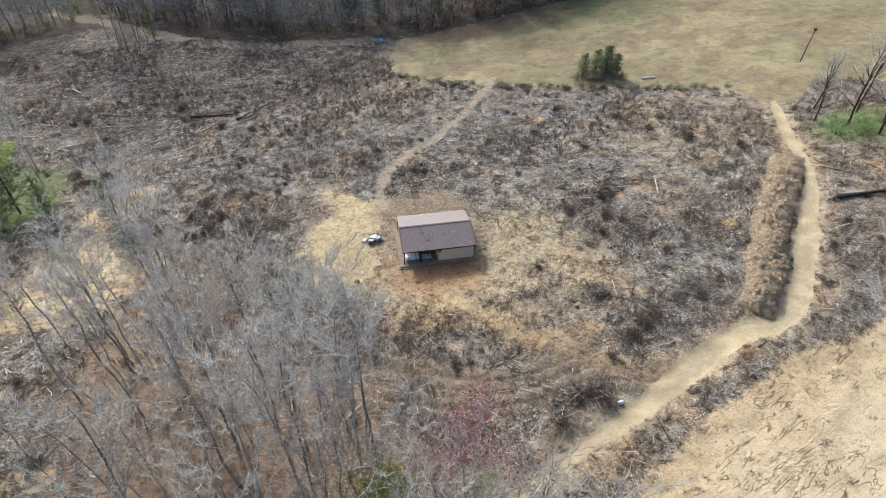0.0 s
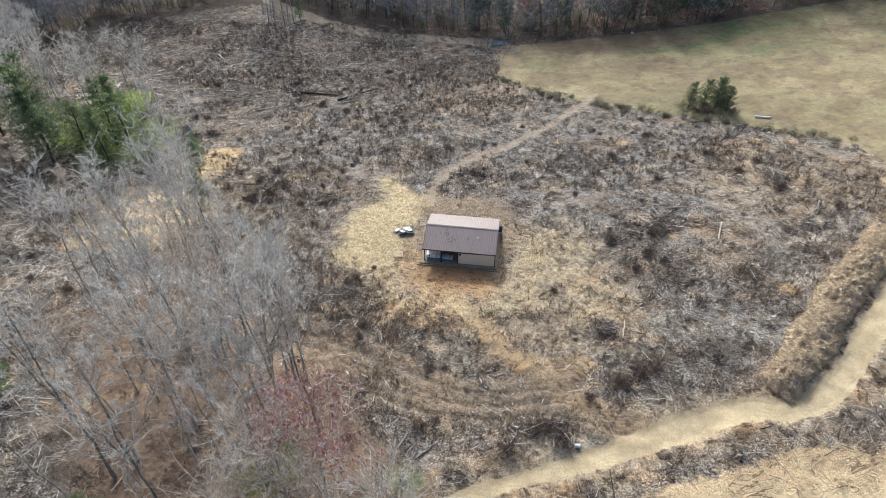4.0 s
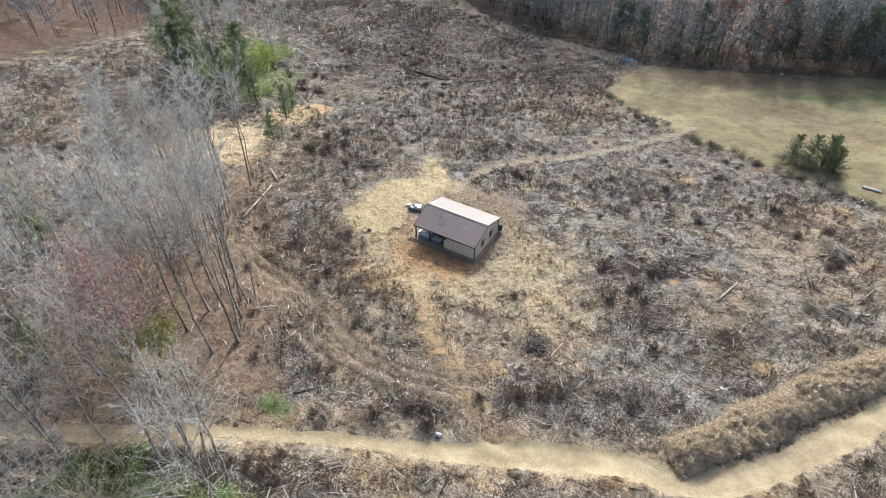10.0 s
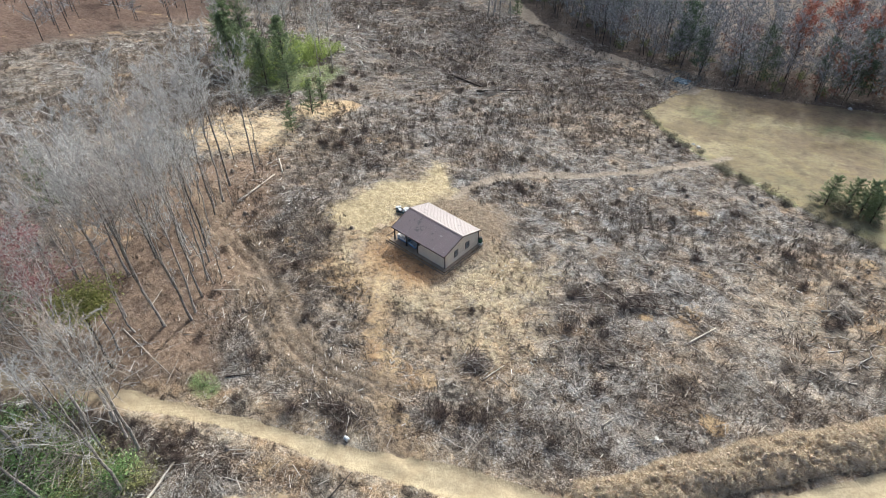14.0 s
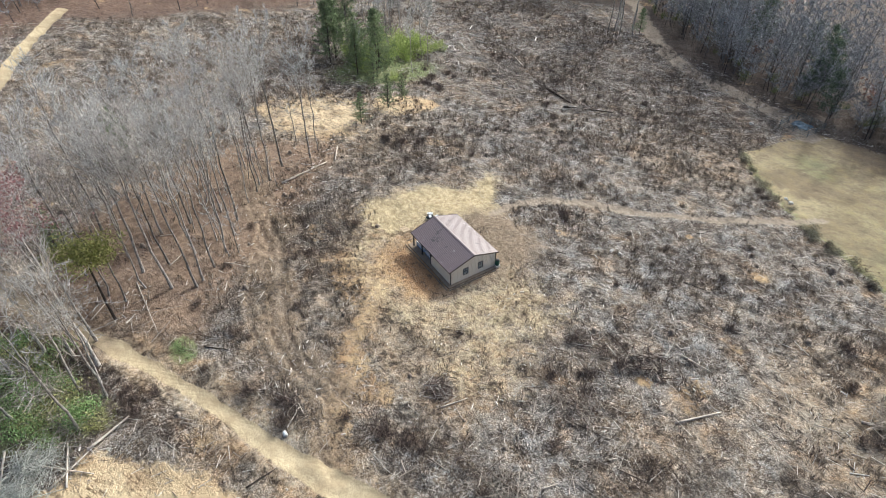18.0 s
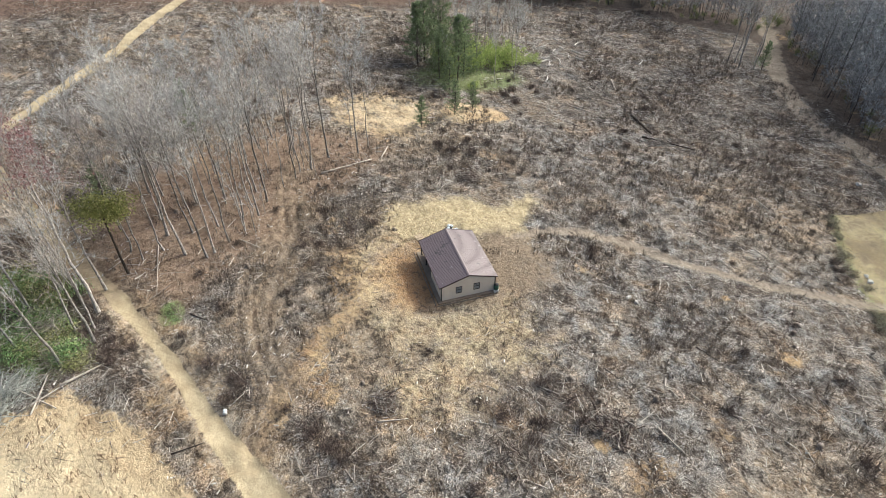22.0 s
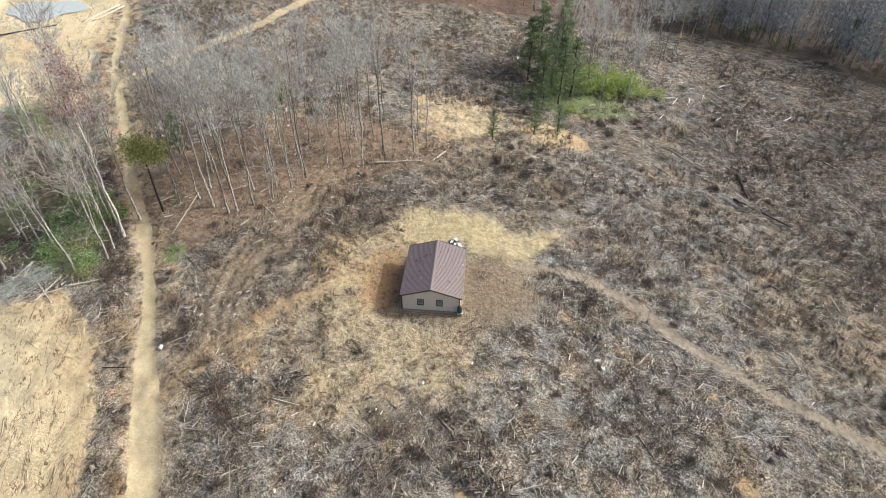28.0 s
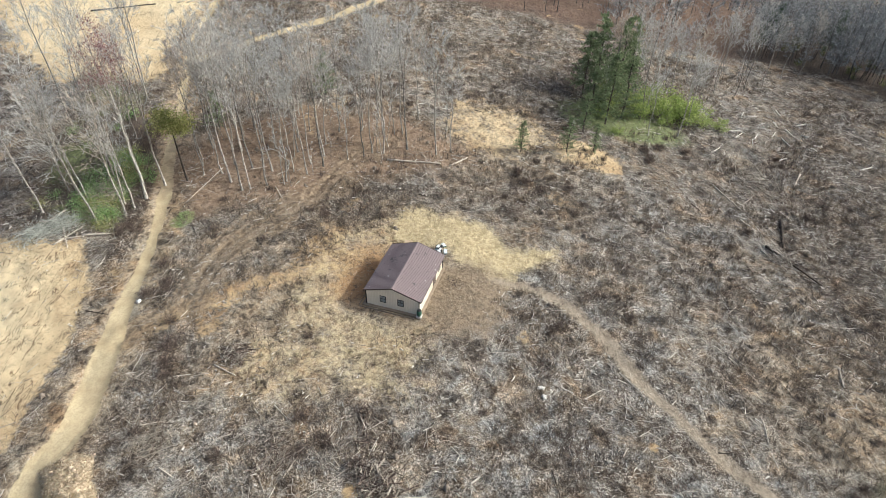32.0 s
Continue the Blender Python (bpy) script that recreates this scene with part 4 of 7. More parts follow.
def wall_core(along, a, b, fixed, top, holes):
    """One solid wall with its openings cut through it."""
    lo, hi = min(a, b), max(a, b)
    crown = [(hi, EAVE_Z - 0.1), (lo, EAVE_Z - 0.1)]
    if top:
        crown = [(hi, top(hi)), *([(0.0, top(0.0))] if lo < 0 < hi else []), (lo, top(lo))]
    outline = [(lo, FLOOR_Z), (hi, FLOOR_Z), *crown]
    loops = []
    for h in holes:
        if h[2] <= FLOOR_Z:
            i = outline.index((hi, FLOOR_Z))
            outline[i:i] = [(h[0], FLOOR_Z), (h[0], h[3]), (h[1], h[3]), (h[1], FLOOR_Z)]
        else:
            loops.append([(h[0], h[2]), (h[0], h[3]), (h[1], h[3]), (h[1], h[2])])
    bm = bmesh.new()
    edges = []
    for loop in [outline, *loops]:
        vs = [bm.verts.new((u, fixed - 0.055, z) if along == "x" else (fixed - 0.055, u, z)) for u, z in loop]
        edges += [bm.edges.new((p, q)) for p, q in zip(vs, vs[1:] + vs[:1])]
    bmesh.ops.triangle_fill(bm, edges=edges, use_beauty=True, use_dissolve=False)
    grown = bmesh.ops.extrude_face_region(bm, geom=bm.faces[:])
    move = Vector((0, 0.11, 0)) if along == "x" else Vector((0.11, 0, 0))
    bmesh.ops.translate(bm, vec=move, verts=[v for v in grown["geom"] if isinstance(v, bmesh.types.BMVert)])
    bmesh.ops.recalc_face_normals(bm, faces=bm.faces[:])
    return bm


def window(house, x, y, z0, z1, half):
    w = part("window", box((x + 0.04, x + 0.1, y - half - 0.07, y - half, z0 - 0.07, z1 + 0.07), (x + 0.04, x + 0.1, y + half, y + half + 0.07, z0 - 0.07, z1 + 0.07), (x + 0.04, x + 0.1, y - half, y + half, z1, z1 + 0.07), (x + 0.04, x + 0.115, y - half, y + half, z0 - 0.07, z0)), M_BLACK, house, "black-framed sash window")
    mid = (z0 + z1) / 2
    part("sash_bar", box((x + 0.02, x + 0.07, y - half, y + half, mid - 0.03, mid + 0.03), (x + 0.02, x + 0.06, y - 0.015, y + 0.015, mid + 0.03, z1)), M_BLACK, w)
    for a, b in ((z0, mid - 0.03), (mid + 0.03, z1)):
        part("pane", box((x + 0.01, x + 0.03, y - half, y + half, a, b)), M_GLASS, w)
    part("blind", box((x - 0.04, x - 0.02, y - half, y + half, mid + 0.05, z1)), M_WHITE, w, "white roller blind")


def build_house():
    house = thing("house", "small beige metal house with brown metal roof and open corner porch", "house")
    part("slab", box((-5.5, 5.32, -4.2, 3.95, -0.35, FLOOR_Z), bevel=0.03), M_CONCRETE, house, "dark grey concrete slab")
    gable = lambda y: roof_z(y, 0.1)
    holes_e = ((-1.68, -0.96, 1.05, 2.0), (0.74, 1.46, 1.05, 2.0))
    wall_run("wall_east", house, "y", WALL_Y0, WALL_Y1, WALL_X, 1, top=gable, holes=holes_e)
    wall_run("wall_north", house, "x", -WALL_X + 0.06, WALL_X - 0.06, WALL_Y1, 1, holes=((-1.65, -0.75, FLOOR_Z, 2.2), (-3.7, -3.1, 1.05, 2.0)))
    wall_run("wall_west", house, "y", PORCH_Y, WALL_Y1, -WALL_X, -1, top=gable)
    wall_run("wall_south", house, "x", PORCH_X, WALL_X - 0.06, WALL_Y0, -1)
    wall_run("wall_porch_back", house, "x", -WALL_X + 0.06, PORCH_X - 0.06, PORCH_Y, -1, holes=((-2.2, -1.3, FLOOR_Z, 2.2),))
    wall_run("wall_porch_side", house, "y", WALL_Y0 + 0.06, PORCH_Y - 0.06, PORCH_X, -1)
    bm = prism([(PORCH_Y, EAVE_Z - 0.1), (-0.001, RIDGE_Z - 0.1), (PORCH_Y, roof_z(PORCH_Y, 0.1))], "x", -WALL_X - 0.05, -WALL_X + 0.05)
    part("gable_infill", bm, M_WALL, house)
    part("porch_gable", prism([(WALL_Y0, EAVE_Z - 0.12), (PORCH_Y, EAVE_Z - 0.12), (PORCH_Y, roof_z(PORCH_Y, 0.12)), (WALL_Y0, roof_z(WALL_Y0, 0.12))], "x", -WALL_X - 0.05, -WALL_X + 0.05), M_WALL, house)
    part("porch_beam", box((-WALL_X - 0.08, PORCH_X, WALL_Y0 - 0.08, WALL_Y0 + 0.08, EAVE_Z - 0.3, EAVE_Z - 0.06), bevel=0.01), M_TRIM, house, "dark brown beam")
    for x in (-WALL_X + 0.02, -2.5):
        post = part("porch_post", box((x - 0.07, x + 0.07, WALL_Y0 - 0.07, WALL_Y0 + 0.07, FLOOR_Z, EAVE_Z - 0.3), bevel=0.012), M_BLACK, house, "black square post")
        part("post_base", box((x - 0.11, x + 0.11, WALL_Y0 - 0.11, WALL_Y0 + 0.11, FLOOR_Z, FLOOR_Z + 0.08)), M_BLACK, post)
    for x, y in ((WALL_X + 0.08, WALL_Y0 - 0.08), (WALL_X + 0.08, WALL_Y1 + 0.08), (PORCH_X - 0.02, WALL_Y0 - 0.08), (-WALL_X - 0.08, WALL_Y1 + 0.08)):
        part("corner_trim", box((x - 0.06, x + 0.04, y - 0.05, y + 0.05, FLOOR_Z, roof_z(y, 0.12))), M_BLACK, house, "black corner trim")
    # roof: panels with ribs, trim and cap
    for side in (-1, 1):
        n = 11
        w = 2 * ROOF_X / n
        slope = math.atan2(RIDGE_Z - EAVE_Z, ROOF_Y)
        run = math.hypot(ROOF_Y, RIDGE_Z - EAVE_Z)
        bm = box((-w / 2 + 0.002, w / 2 - 0.002, 0, run, -0.035, 0.0))
        for k in range(4):
            u = -w / 2 + w * (k + 0.5) / 4
            prof = [(u - 0.035, 0.0), (u - 0.014, 0.028), (u + 0.014, 0.028), (u + 0.035, 0.0)]
            rows = [[bm.verts.new((a, s, b)) for a, b in prof] for s in (0, run)]
            for i in range(3):
                bm.faces.new((rows[0][i], rows[0][i + 1], rows[1][i + 1], rows[1][i]))
        bmesh.ops.recalc_face_normals(bm, faces=bm.faces[:])
        me = bpy.data.meshes.new("roof_panel")
        bm.to_mesh(me)
        bm.free()
        me.materials.append(M_ROOF)
        for k in range(n):
            p = part("roof_panel", me, M_ROOF, house, "brown ribbed metal roofing")
            x = -ROOF_X + (k + 0.5) * w
            turn = pose(x, side * ROOF_Y, EAVE_Z, 0, 0, 180 if side > 0 else 0)
            p.matrix_basis = turn @ Matrix.Rotation(slope, 4, "X")
        part("fascia", box((-ROOF_X, ROOF_X, side * (ROOF_Y - 0.01) - 0.02, side * (ROOF_Y - 0.01) + 0.02, EAVE_Z - 0.16, EAVE_Z - 0.03)), M_TRIM, house, "dark brown fascia")
        part("soffit", prism([(side * (ROOF_Y - 0.04), EAVE_Z - 0.1), (side * (ROOF_Y - 0.04), EAVE_Z - 0.06), (0, RIDGE_Z - 0.06), (0, RIDGE_Z - 0.1)], "x", -ROOF_X + 0.04, ROOF_X - 0.04), M_TRIM, house)
        for end in (-1, 1):
            x = end * (ROOF_X + 0.005)
            part("gable_trim", prism([(side * (ROOF_Y + 0.01), EAVE_Z + 0.03), (side * (ROOF_Y + 0.01), EAVE_Z - 0.13), (0, RIDGE_Z - 0.13), (0, RIDGE_Z + 0.03)], "x", x - 0.02, x + 0.02), M_TRIM, house, "dark brown gable trim")
    part("ridge_cap", prism([(-0.2, RIDGE_Z - 0.03), (-0.2, RIDGE_Z - 0.005), (0, RIDGE_Z + 0.055), (0.2, RIDGE_Z - 0.005), (0.2, RIDGE_Z - 0.03), (0, RIDGE_Z + 0.03)], "x", -ROOF_X - 0.02, ROOF_X + 0.02), M_ROOF, house)
    window(house, WALL_X, -1.32, 1.05, 2.0, 0.36)
    window(house, WALL_X, 1.1, 1.05, 2.0, 0.36)
    part("gable_vent", box((WALL_X + 0.05, WALL_X + 0.1, -0.16, 0.16, 3.12, 3.4)), M_WALL, house)
    door = part("door", box((-1.62, -0.78, WALL_Y1 - 0.02, WALL_Y1 + 0.03, FLOOR_Z + 0.02, 2.17)), M_TRIM, house, "dark brown back door")
    part("door_handle", box((-0.92, -0.86, WALL_Y1 + 0.03, WALL_Y1 + 0.09, 1.1, 1.16)), M_WIRE, door, "steel door handle")
    part("door_frame", box((-1.72, -1.65, WALL_Y1 + 0.05, WALL_Y1 + 0.1, FLOOR_Z, 2.27), (-0.75, -0.68, WALL_Y1 + 0.05, WALL_Y1 + 0.1, FLOOR_Z, 2.27), (-1.65, -0.75, WALL_Y1 + 0.05, WALL_Y1 + 0.1, 2.2, 2.27)), M_BLACK, door)
    w = part("window", box((-3.77, -3.7, WALL_Y1 + 0.04, WALL_Y1 + 0.1, 0.98, 2.07), (-3.1, -3.03, WALL_Y1 + 0.04, WALL_Y1 + 0.1, 0.98, 2.07), (-3.7, -3.1, WALL_Y1 + 0.04, WALL_Y1 + 0.1, 2.0, 2.07), (-3.7, -3.1, WALL_Y1 + 0.04, WALL_Y1 + 0.1, 0.98, 1.05)), M_BLACK, house)
    part("pane", box((-3.7, -3.1, WALL_Y1 + 0.0, WALL_Y1 + 0.02, 1.05, 2.0)), M_GLASS, w)
    front = part("door", box((-2.17, -1.33, PORCH_Y - 0.03, PORCH_Y + 0.02, FLOOR_Z + 0.02, 2.17)), M_TRIM, house, "dark brown porch door")
    part("door_handle", box((-2.1, -2.04, PORCH_Y - 0.09, PORCH_Y - 0.03, 1.1, 1.16)), M_WIRE, front)
    part("eave_board", box((PORCH_X + 0.1, 3.0, WALL_Y0 - 0.13, WALL_Y0 - 0.08, EAVE_Z - 0.42, EAVE_Z - 0.26)), M_TRIM, house, "dark brown board under the eave")
    lamp = part("wall_lamp", box((PORCH_X + 0.12, PORCH_X + 0.42, WALL_Y0 - 0.24, WALL_Y0 - 0.08, 1.78, 2.0), bevel=0.02), M_BLACK, house, "black wall lamp")
    part("lamp_arm", box((PORCH_X + 0.24, PORCH_X + 0.3, WALL_Y0 - 0.16, WALL_Y0 - 0.08, 2.0, 2.1)), M_BLACK, lamp)
    return house


build_house()


def bundle(name, label, category, at, turn, size, mats, layers, group=""):
    """A stack of wrapped packs with straps, slightly out of line."""
    ob = thing(name, label, category, at, turn, group)
    sx, sy, sz = size
    rnd = random.Random(len(label) + int(sx * 10))
    for k in range(layers):
        z0, z1 = sz * k / layers, sz * (k + 1) / layers - 0.015
        dx, dy = rnd.uniform(-0.06, 0.06), rnd.uniform(-0.05, 0.05)
        p = part("pack", box((-sx / 2 + dx, sx / 2 + dx, -sy / 2 + dy, sy / 2 + dy, z0, z1), bevel=0.035), mats[k % len(mats)], ob)
        part("strap", box((dx - sx * 0.28, dx - sx * 0.25, -sy / 2 + dy - 0.006, sy / 2 + dy + 0.006, z0 + 0.02, z1 + 0.006)), M_BLACK, p)
        part("strap", box((dx + sx * 0.25, dx + sx * 0.28, -sy / 2 + dy - 0.006, sy / 2 + dy + 0.006, z0 + 0.02, z1 + 0.006)), M_BLACK, p)
    return ob


bundle("insulation_stack", "blue and white wrapped packs stacked on the porch", "building supplies", (-3.7, -2.75, FLOOR_Z), 2, (1.9, 1.1, 0.85), (M_BLUE, M_WRAP, M_WRAP, M_WHITE), 4)
bundle("insulation_stack", "long pale blue wrapped packs on the porch", "building supplies", (-1.75, -2.85, FLOOR_Z), -3, (1.5, 0.8, 0.4), (M_BLUE, M_WRAP), 2)
bundle("wrapped_carton", "white wrapped carton standing on the porch", "building supplies", (-4.2, -1.7, FLOOR_Z), 6, (0.8, 0.7, 1.0), (M_WRAP,), 1)


def pallet(at, turn, label):
    ob = thing("pallet", label, "pallet", at, turn)
    me = bpy.data.meshes.new("slat")
    bm = box((-0.6, 0.6, -0.045, 0.045, -0.01, 0.01))
    bm.to_mesh(me)
    bm.free()
    me.materials.append(M_WOOD)
    for k in range(7):
        part("slat", me, M_WOOD, ob).location = (0, -0.5 + k / 6, 0.13)
    for x in (-0.55, 0, 0.55):
        part("bearer", box((x - 0.04, x + 0.04, -0.54, 0.54, 0.0, 0.118)), M_WOOD, ob)
    return ob


def on_land(x, y, lift=0.0):
    return (x, y, float(land(x, y)) + lift)


pallet(on_land(-8.7, -2.9, 0.02), 8, "tan wooden pallet lying on the straw")
pallet(on_land(-8.5, 1.9, 0.02), 14, "wooden pallet under a heap of supplies")
bundle("supply_heap", "heap of white and green wrapped supplies on a pallet", "building supplies", on_land(-8.5, 1.9, 0.17), 14, (2.1, 1.0, 0.3), (M_GREEN, M_TARP, M_BLACK), 3)
for k, (x, y, turn, sz, mats) in enumerate(((-7.9, 2.15, 30, (0.6, 0.45, 0.14), (M_WRAP,)), (-9.0, 1.7, -15, (0.7, 0.4, 0.14), (M_WRAP,)), (-8.45, 1.75, 60, (0.45, 0.35, 0.1), (M_BLACK,)), (-8.5, 2.2, 5, (0.5, 0.3, 0.16), (M_WHITE,)), (-8.2, 1.6, -40, (0.4, 0.25, 0.1), (M_TARP,)))):
    bundle("supply_pack", "small wrapped pack lying on the supply heap", "building supplies", on_land(x, y, 0.475), turn, sz, mats, 1, "small packs on the heap")
bundle("wrapped_pack", "white wrapped pack lying beside the supplies", "building supplies", on_land(-8.6, 2.9, 0.02), 20, (1.0, 0.5, 0.3), (M_TARP, M_WRAP), 2)
bundle("wrapped_pack", "green and white wrapped pack beside the supplies", "building supplies", on_land(-9.9, 2.2, 0.02), 50, (0.8, 0.5, 0.3), (M_GREEN, M_WRAP), 2)


def barrel(at):
    ob = thing("rain_barrel", "dark green plastic barrel on a pale block at the corner", "barrel", at)
    g = Geo()
    zs = [0.3, 0.33, 0.55, 0.58, 0.61, 0.85, 0.88, 0.91, 1.12, 1.16]
    rs = [0.27, 0.3, 0.325, 0.345, 0.325, 0.325, 0.345, 0.325, 0.3, 0.27]
    g.tube([(0, 0, z) for z in zs], rs, 16, True)
    part("drum", g.mesh("drum", M_GREEN, True), M_GREEN, ob)
    g = Geo()
    g.tube([(0, 0, 1.16), (0, 0, 1.19)], [0.29, 0.28], 16, True)
    part("lid", g.mesh("lid", M_BLACK), M_BLACK, ob, "black lid")
    part("block", box((-0.33, 0.33, -0.33, 0.33, 0.0, 0.297), bevel=0.02), M_ROCK, ob, "pale concrete block")
    return ob


barrel((5.2, 3.72, FLOOR_Z))


def form_board(a, b, label="weathered form board along the slab edge"):
    ax, ay = a
    bx, by = b
    run = math.hypot(bx - ax, by - ay)
    bm = box((-run / 2, run / 2, -0.05, 0.05, 0.0, 0.12), bevel=0.008)
    me = bpy.data.meshes.new("form_board")
    bm.to_mesh(me)
    bm.free()
    me.materials.append(M_STUMP)
    ob = new("form_board", me)
    x, y = (ax + bx) / 2, (ay + by) / 2
    ob.matrix_basis = pose(x, y, float(land(x, y)) + 0.0, 0, 0, math.degrees(math.atan2(by - ay, bx - ax)))
    return tagged(ob, label, "board", "form boards")


form_board((-6.3, -3.9), (-6.5, 3.4))
form_board((-5.8, -4.5), (5.4, -4.55))
form_board((5.6, -4.4), (5.65, 3.2))


# ---- plants ----
def sprout(rng, base, way, length, radius, bend=0.25, steps=5):
    """A bending branch line."""
    p, d = [np.array(base, float)], np.array(way, float)
    for _ in range(steps):
        d = d + rng.normal(0, bend / steps, 3) + np.array([0, 0, 0.10 * bend])
        d /= np.linalg.norm(d)
        p.append(p[-1] + d * length / steps)
    return np.array(p), np.linspace(radius, radius * 0.3, steps + 1)


def bare_tree(seed, height, trunk_r, limbs=18, twigs=9, crown_from=0.42, spread=1.0, fork=False, sides=6):
    """A leafless hardwood: trunk, limbs and crown, and the ends of its twigs."""
    rng = np.random.default_rng(seed)
    trunk, limb, crown = Geo(), Geo(), Geo()
    steps = 12
    h = np.linspace(0, 1, steps + 1)
    sway = np.cumsum(rng.normal(0, 0.0055, (steps + 1, 2)), 0) * height
    sway -= sway[0]
    line = np.column_stack([sway, h * height])
    rad = trunk_r * (1 - h) ** 0.75 * 0.96 + 0.015
    rad[0] *= 1.35
    stems = [(line, rad)]
    if fork:
        k = int(steps * 0.5)
        side = rng.normal(0, 1, 2)
        side /= np.linalg.norm(side)
        l2 = line[k:].copy()
        l2[:, :2] += np.outer((l2[:, 2] - l2[0, 2]) * 0.15, side)
        l2[:, 2] -= (l2[:, 2] - l2[0, 2]) * 0.08
        stems.append((l2, rad[k:] * 0.8))
    tips_a, tips_b, tr = [], [], []
    for n, (ln, rd) in enumerate(stems):
        trunk.tube(ln, rd, sides)
        for k in range(limbs // len(stems)):
            s = crown_from + (0.98 - crown_from) * (k + rng.random()) / (limbs // len(stems))
            x = s * (len(ln) - 1)
            if n:
                x = max(0.12, (s - 0.5) / 0.5) * (len(ln) - 1)
            i = min(int(x), len(ln) - 2)
            base = ln[i] + (ln[i + 1] - ln[i]) * (x - i)
            ang = rng.uniform(0, 2 * np.pi)
            rel = (s - crown_from) / (1 - crown_from)
            way = unit(np.array([math.cos(ang), math.sin(ang), rng.uniform(0.8, 1.9)]))
            length = height * rng.uniform(0.15, 0.27) * spread * (1.15 - 0.7 * rel)
            pts, rr = sprout(rng, base, way, length, max(0.022, rd[i] * 0.45), 0.7)
            limb.tube(pts, rr, 4)
            for _ in range(5):
                j = rng.uniform(0.3, 0.98) * (len(pts) - 1)
                q = pts[int(j)] + (pts[int(j) + 1] - pts[int(j)]) * (j - int(j))
                w = unit(unit(pts[-1] - pts[0]) * 0.75 + rng.normal(0, 0.6, 3) + [0, 0, 0.2])
                p2, r2 = sprout(rng, q, w, length * rng.uniform(0.3, 0.6), 0.024, 0.7, 3)
                crown.tube(p2, r2, 3)
                for _ in range(twigs):
                    j2 = rng.uniform(0.1, 1.0) * 2.999
                    a = p2[int(j2)] + (p2[int(j2) + 1] - p2[int(j2)]) * (j2 - int(j2))
                    w2 = unit(w * 0.7 + rng.normal(0, 0.5, 3) + [0, 0, 0.3])
                    tips_a.append(a)
                    tips_b.append(a + w2 * rng.uniform(0.25, 0.85) * height / 25)
                    tr.append(0.0175)
    if tips_a:
        a, b2 = np.array(tips_a), np.array(tips_b)
        crown.spikes(a, b2, unit(np.cross(b2 - a, rng.normal(0, 1, a.shape))) * np.array(tr)[:, None])
    return trunk, limb, crown, np.array(tips_b)


def plant(name, label, category, trunk, crown, crown_name="crown", at=(0, 0, 0), group="", limbs=None):
    ob = thing(name, label, category, at, 0, group)
    part("trunk", trunk, None, ob)
    if limbs:
        tagged(part("branchwork", limbs, None, ob), kind="stuff")
    part(crown_name, crown, None, ob)
    return ob


def scaled(x, y, turn, s, lift=-0.1, lean=0.0, tilt=0.0):
    return pose(x, y, float(land(x, y)) + lift, lean, tilt, turn) @ Matrix.Scale(s, 4)


def scatter(rng, poly, count, apart):
    """Points in a plan shape, no two closer than apart."""
    xs, ys = [p[0] for p in poly], [p[1] for p in poly]
    out = []
    for _ in range(count * 40):
        p = (rng.uniform(min(xs), max(xs)), rng.uniform(min(ys), max(ys)))
        if inside(p[0], p[1], poly) and all((p[0] - q[0]) ** 2 + (p[1] - q[1]) ** 2 > apart**2 for q in out):
            out.append(p)
            if len(out) == count:
                break
    return out


HARD = []
for seed, height, r, limbs, tw, start, spread, fork in (
    (11, 25, 0.15, 18, 32, 0.52, 1.0, False), (12, 24, 0.13, 17, 32, 0.56, 0.95, False), (13, 25.5, 0.17, 20, 30, 0.46, 1.1, True),
    (14, 21, 0.11, 15, 28, 0.55, 0.95, False), (15, 16, 0.085, 11, 11, 0.42, 0.95, False), (16, 23, 0.145, 18, 32, 0.45, 1.15, True)):
    tk, lm, cr, _ = bare_tree(seed, height, r, limbs, tw, start, spread, fork)
    HARD.append((tk.mesh("trunk", M_BARK, True), cr.mesh("crown", M_TWIG), lm.mesh("branchwork", M_BARK, True)))

rng = np.random.default_rng(21)
first = None
TREE_LABEL = "tall bare grey hardwood with a fine twiggy crown"
edge_spots = [(-11.2, -32.2), (-13.7, -29.2), (-12.4, -35), (-14.2, -37.8), (-19.1, -27.3), (-22.3, -23.4), (-22.4, -25.8), (-29.7, -17.5), (-30.3, -15.6), (-33.6, -12.3), (-34.4, -7), (-36.4, -4.8), (-12.8, -40.4), (-14.8, -42), (-17.8, -30.6), (-17.5, -34.2), (-38.4, -15), (-26, -20.5), (-16, -27), (-20.5, -43.8), (-36.2, -35.4), (-31.8, -43), (-41.5, -21), (-36.6, -18.2), (-35.7, -22.1), (-28.5, -26), (-25.4, -24.8), (-31.8, -30.8), (-21.2, -38.5), (-24, -33.5), (-44.5, -14), (-27.3, -38.5)]
protos = []
for n, (tm, cm, lm) in enumerate(HARD):
    x, y = edge_spots[n]
    ob = plant("bare_tree", TREE_LABEL, "tree", tm, cm, group="bare trees of the grove", limbs=lm)
    ob.matrix_basis = scaled(x, y, rng.uniform(0, 360), 1.0)
    protos.append(ob)
for x, y in edge_spots[len(HARD):] + [p for p in scatter(rng, GROVE, 8, 3.4)]:
    k = rng.integers(0, 6)
    s = rng.uniform(0.78, 1.05)
    copy_thing(protos[k], scaled(x, y, rng.uniform(0, 360), s, -0.1, rng.normal(0, 1.4), rng.normal(0, 1.4)))
tk, lm, cr, _ = bare_tree(44, 22, 0.17, 24, 24, 0.32, 1.3, True)
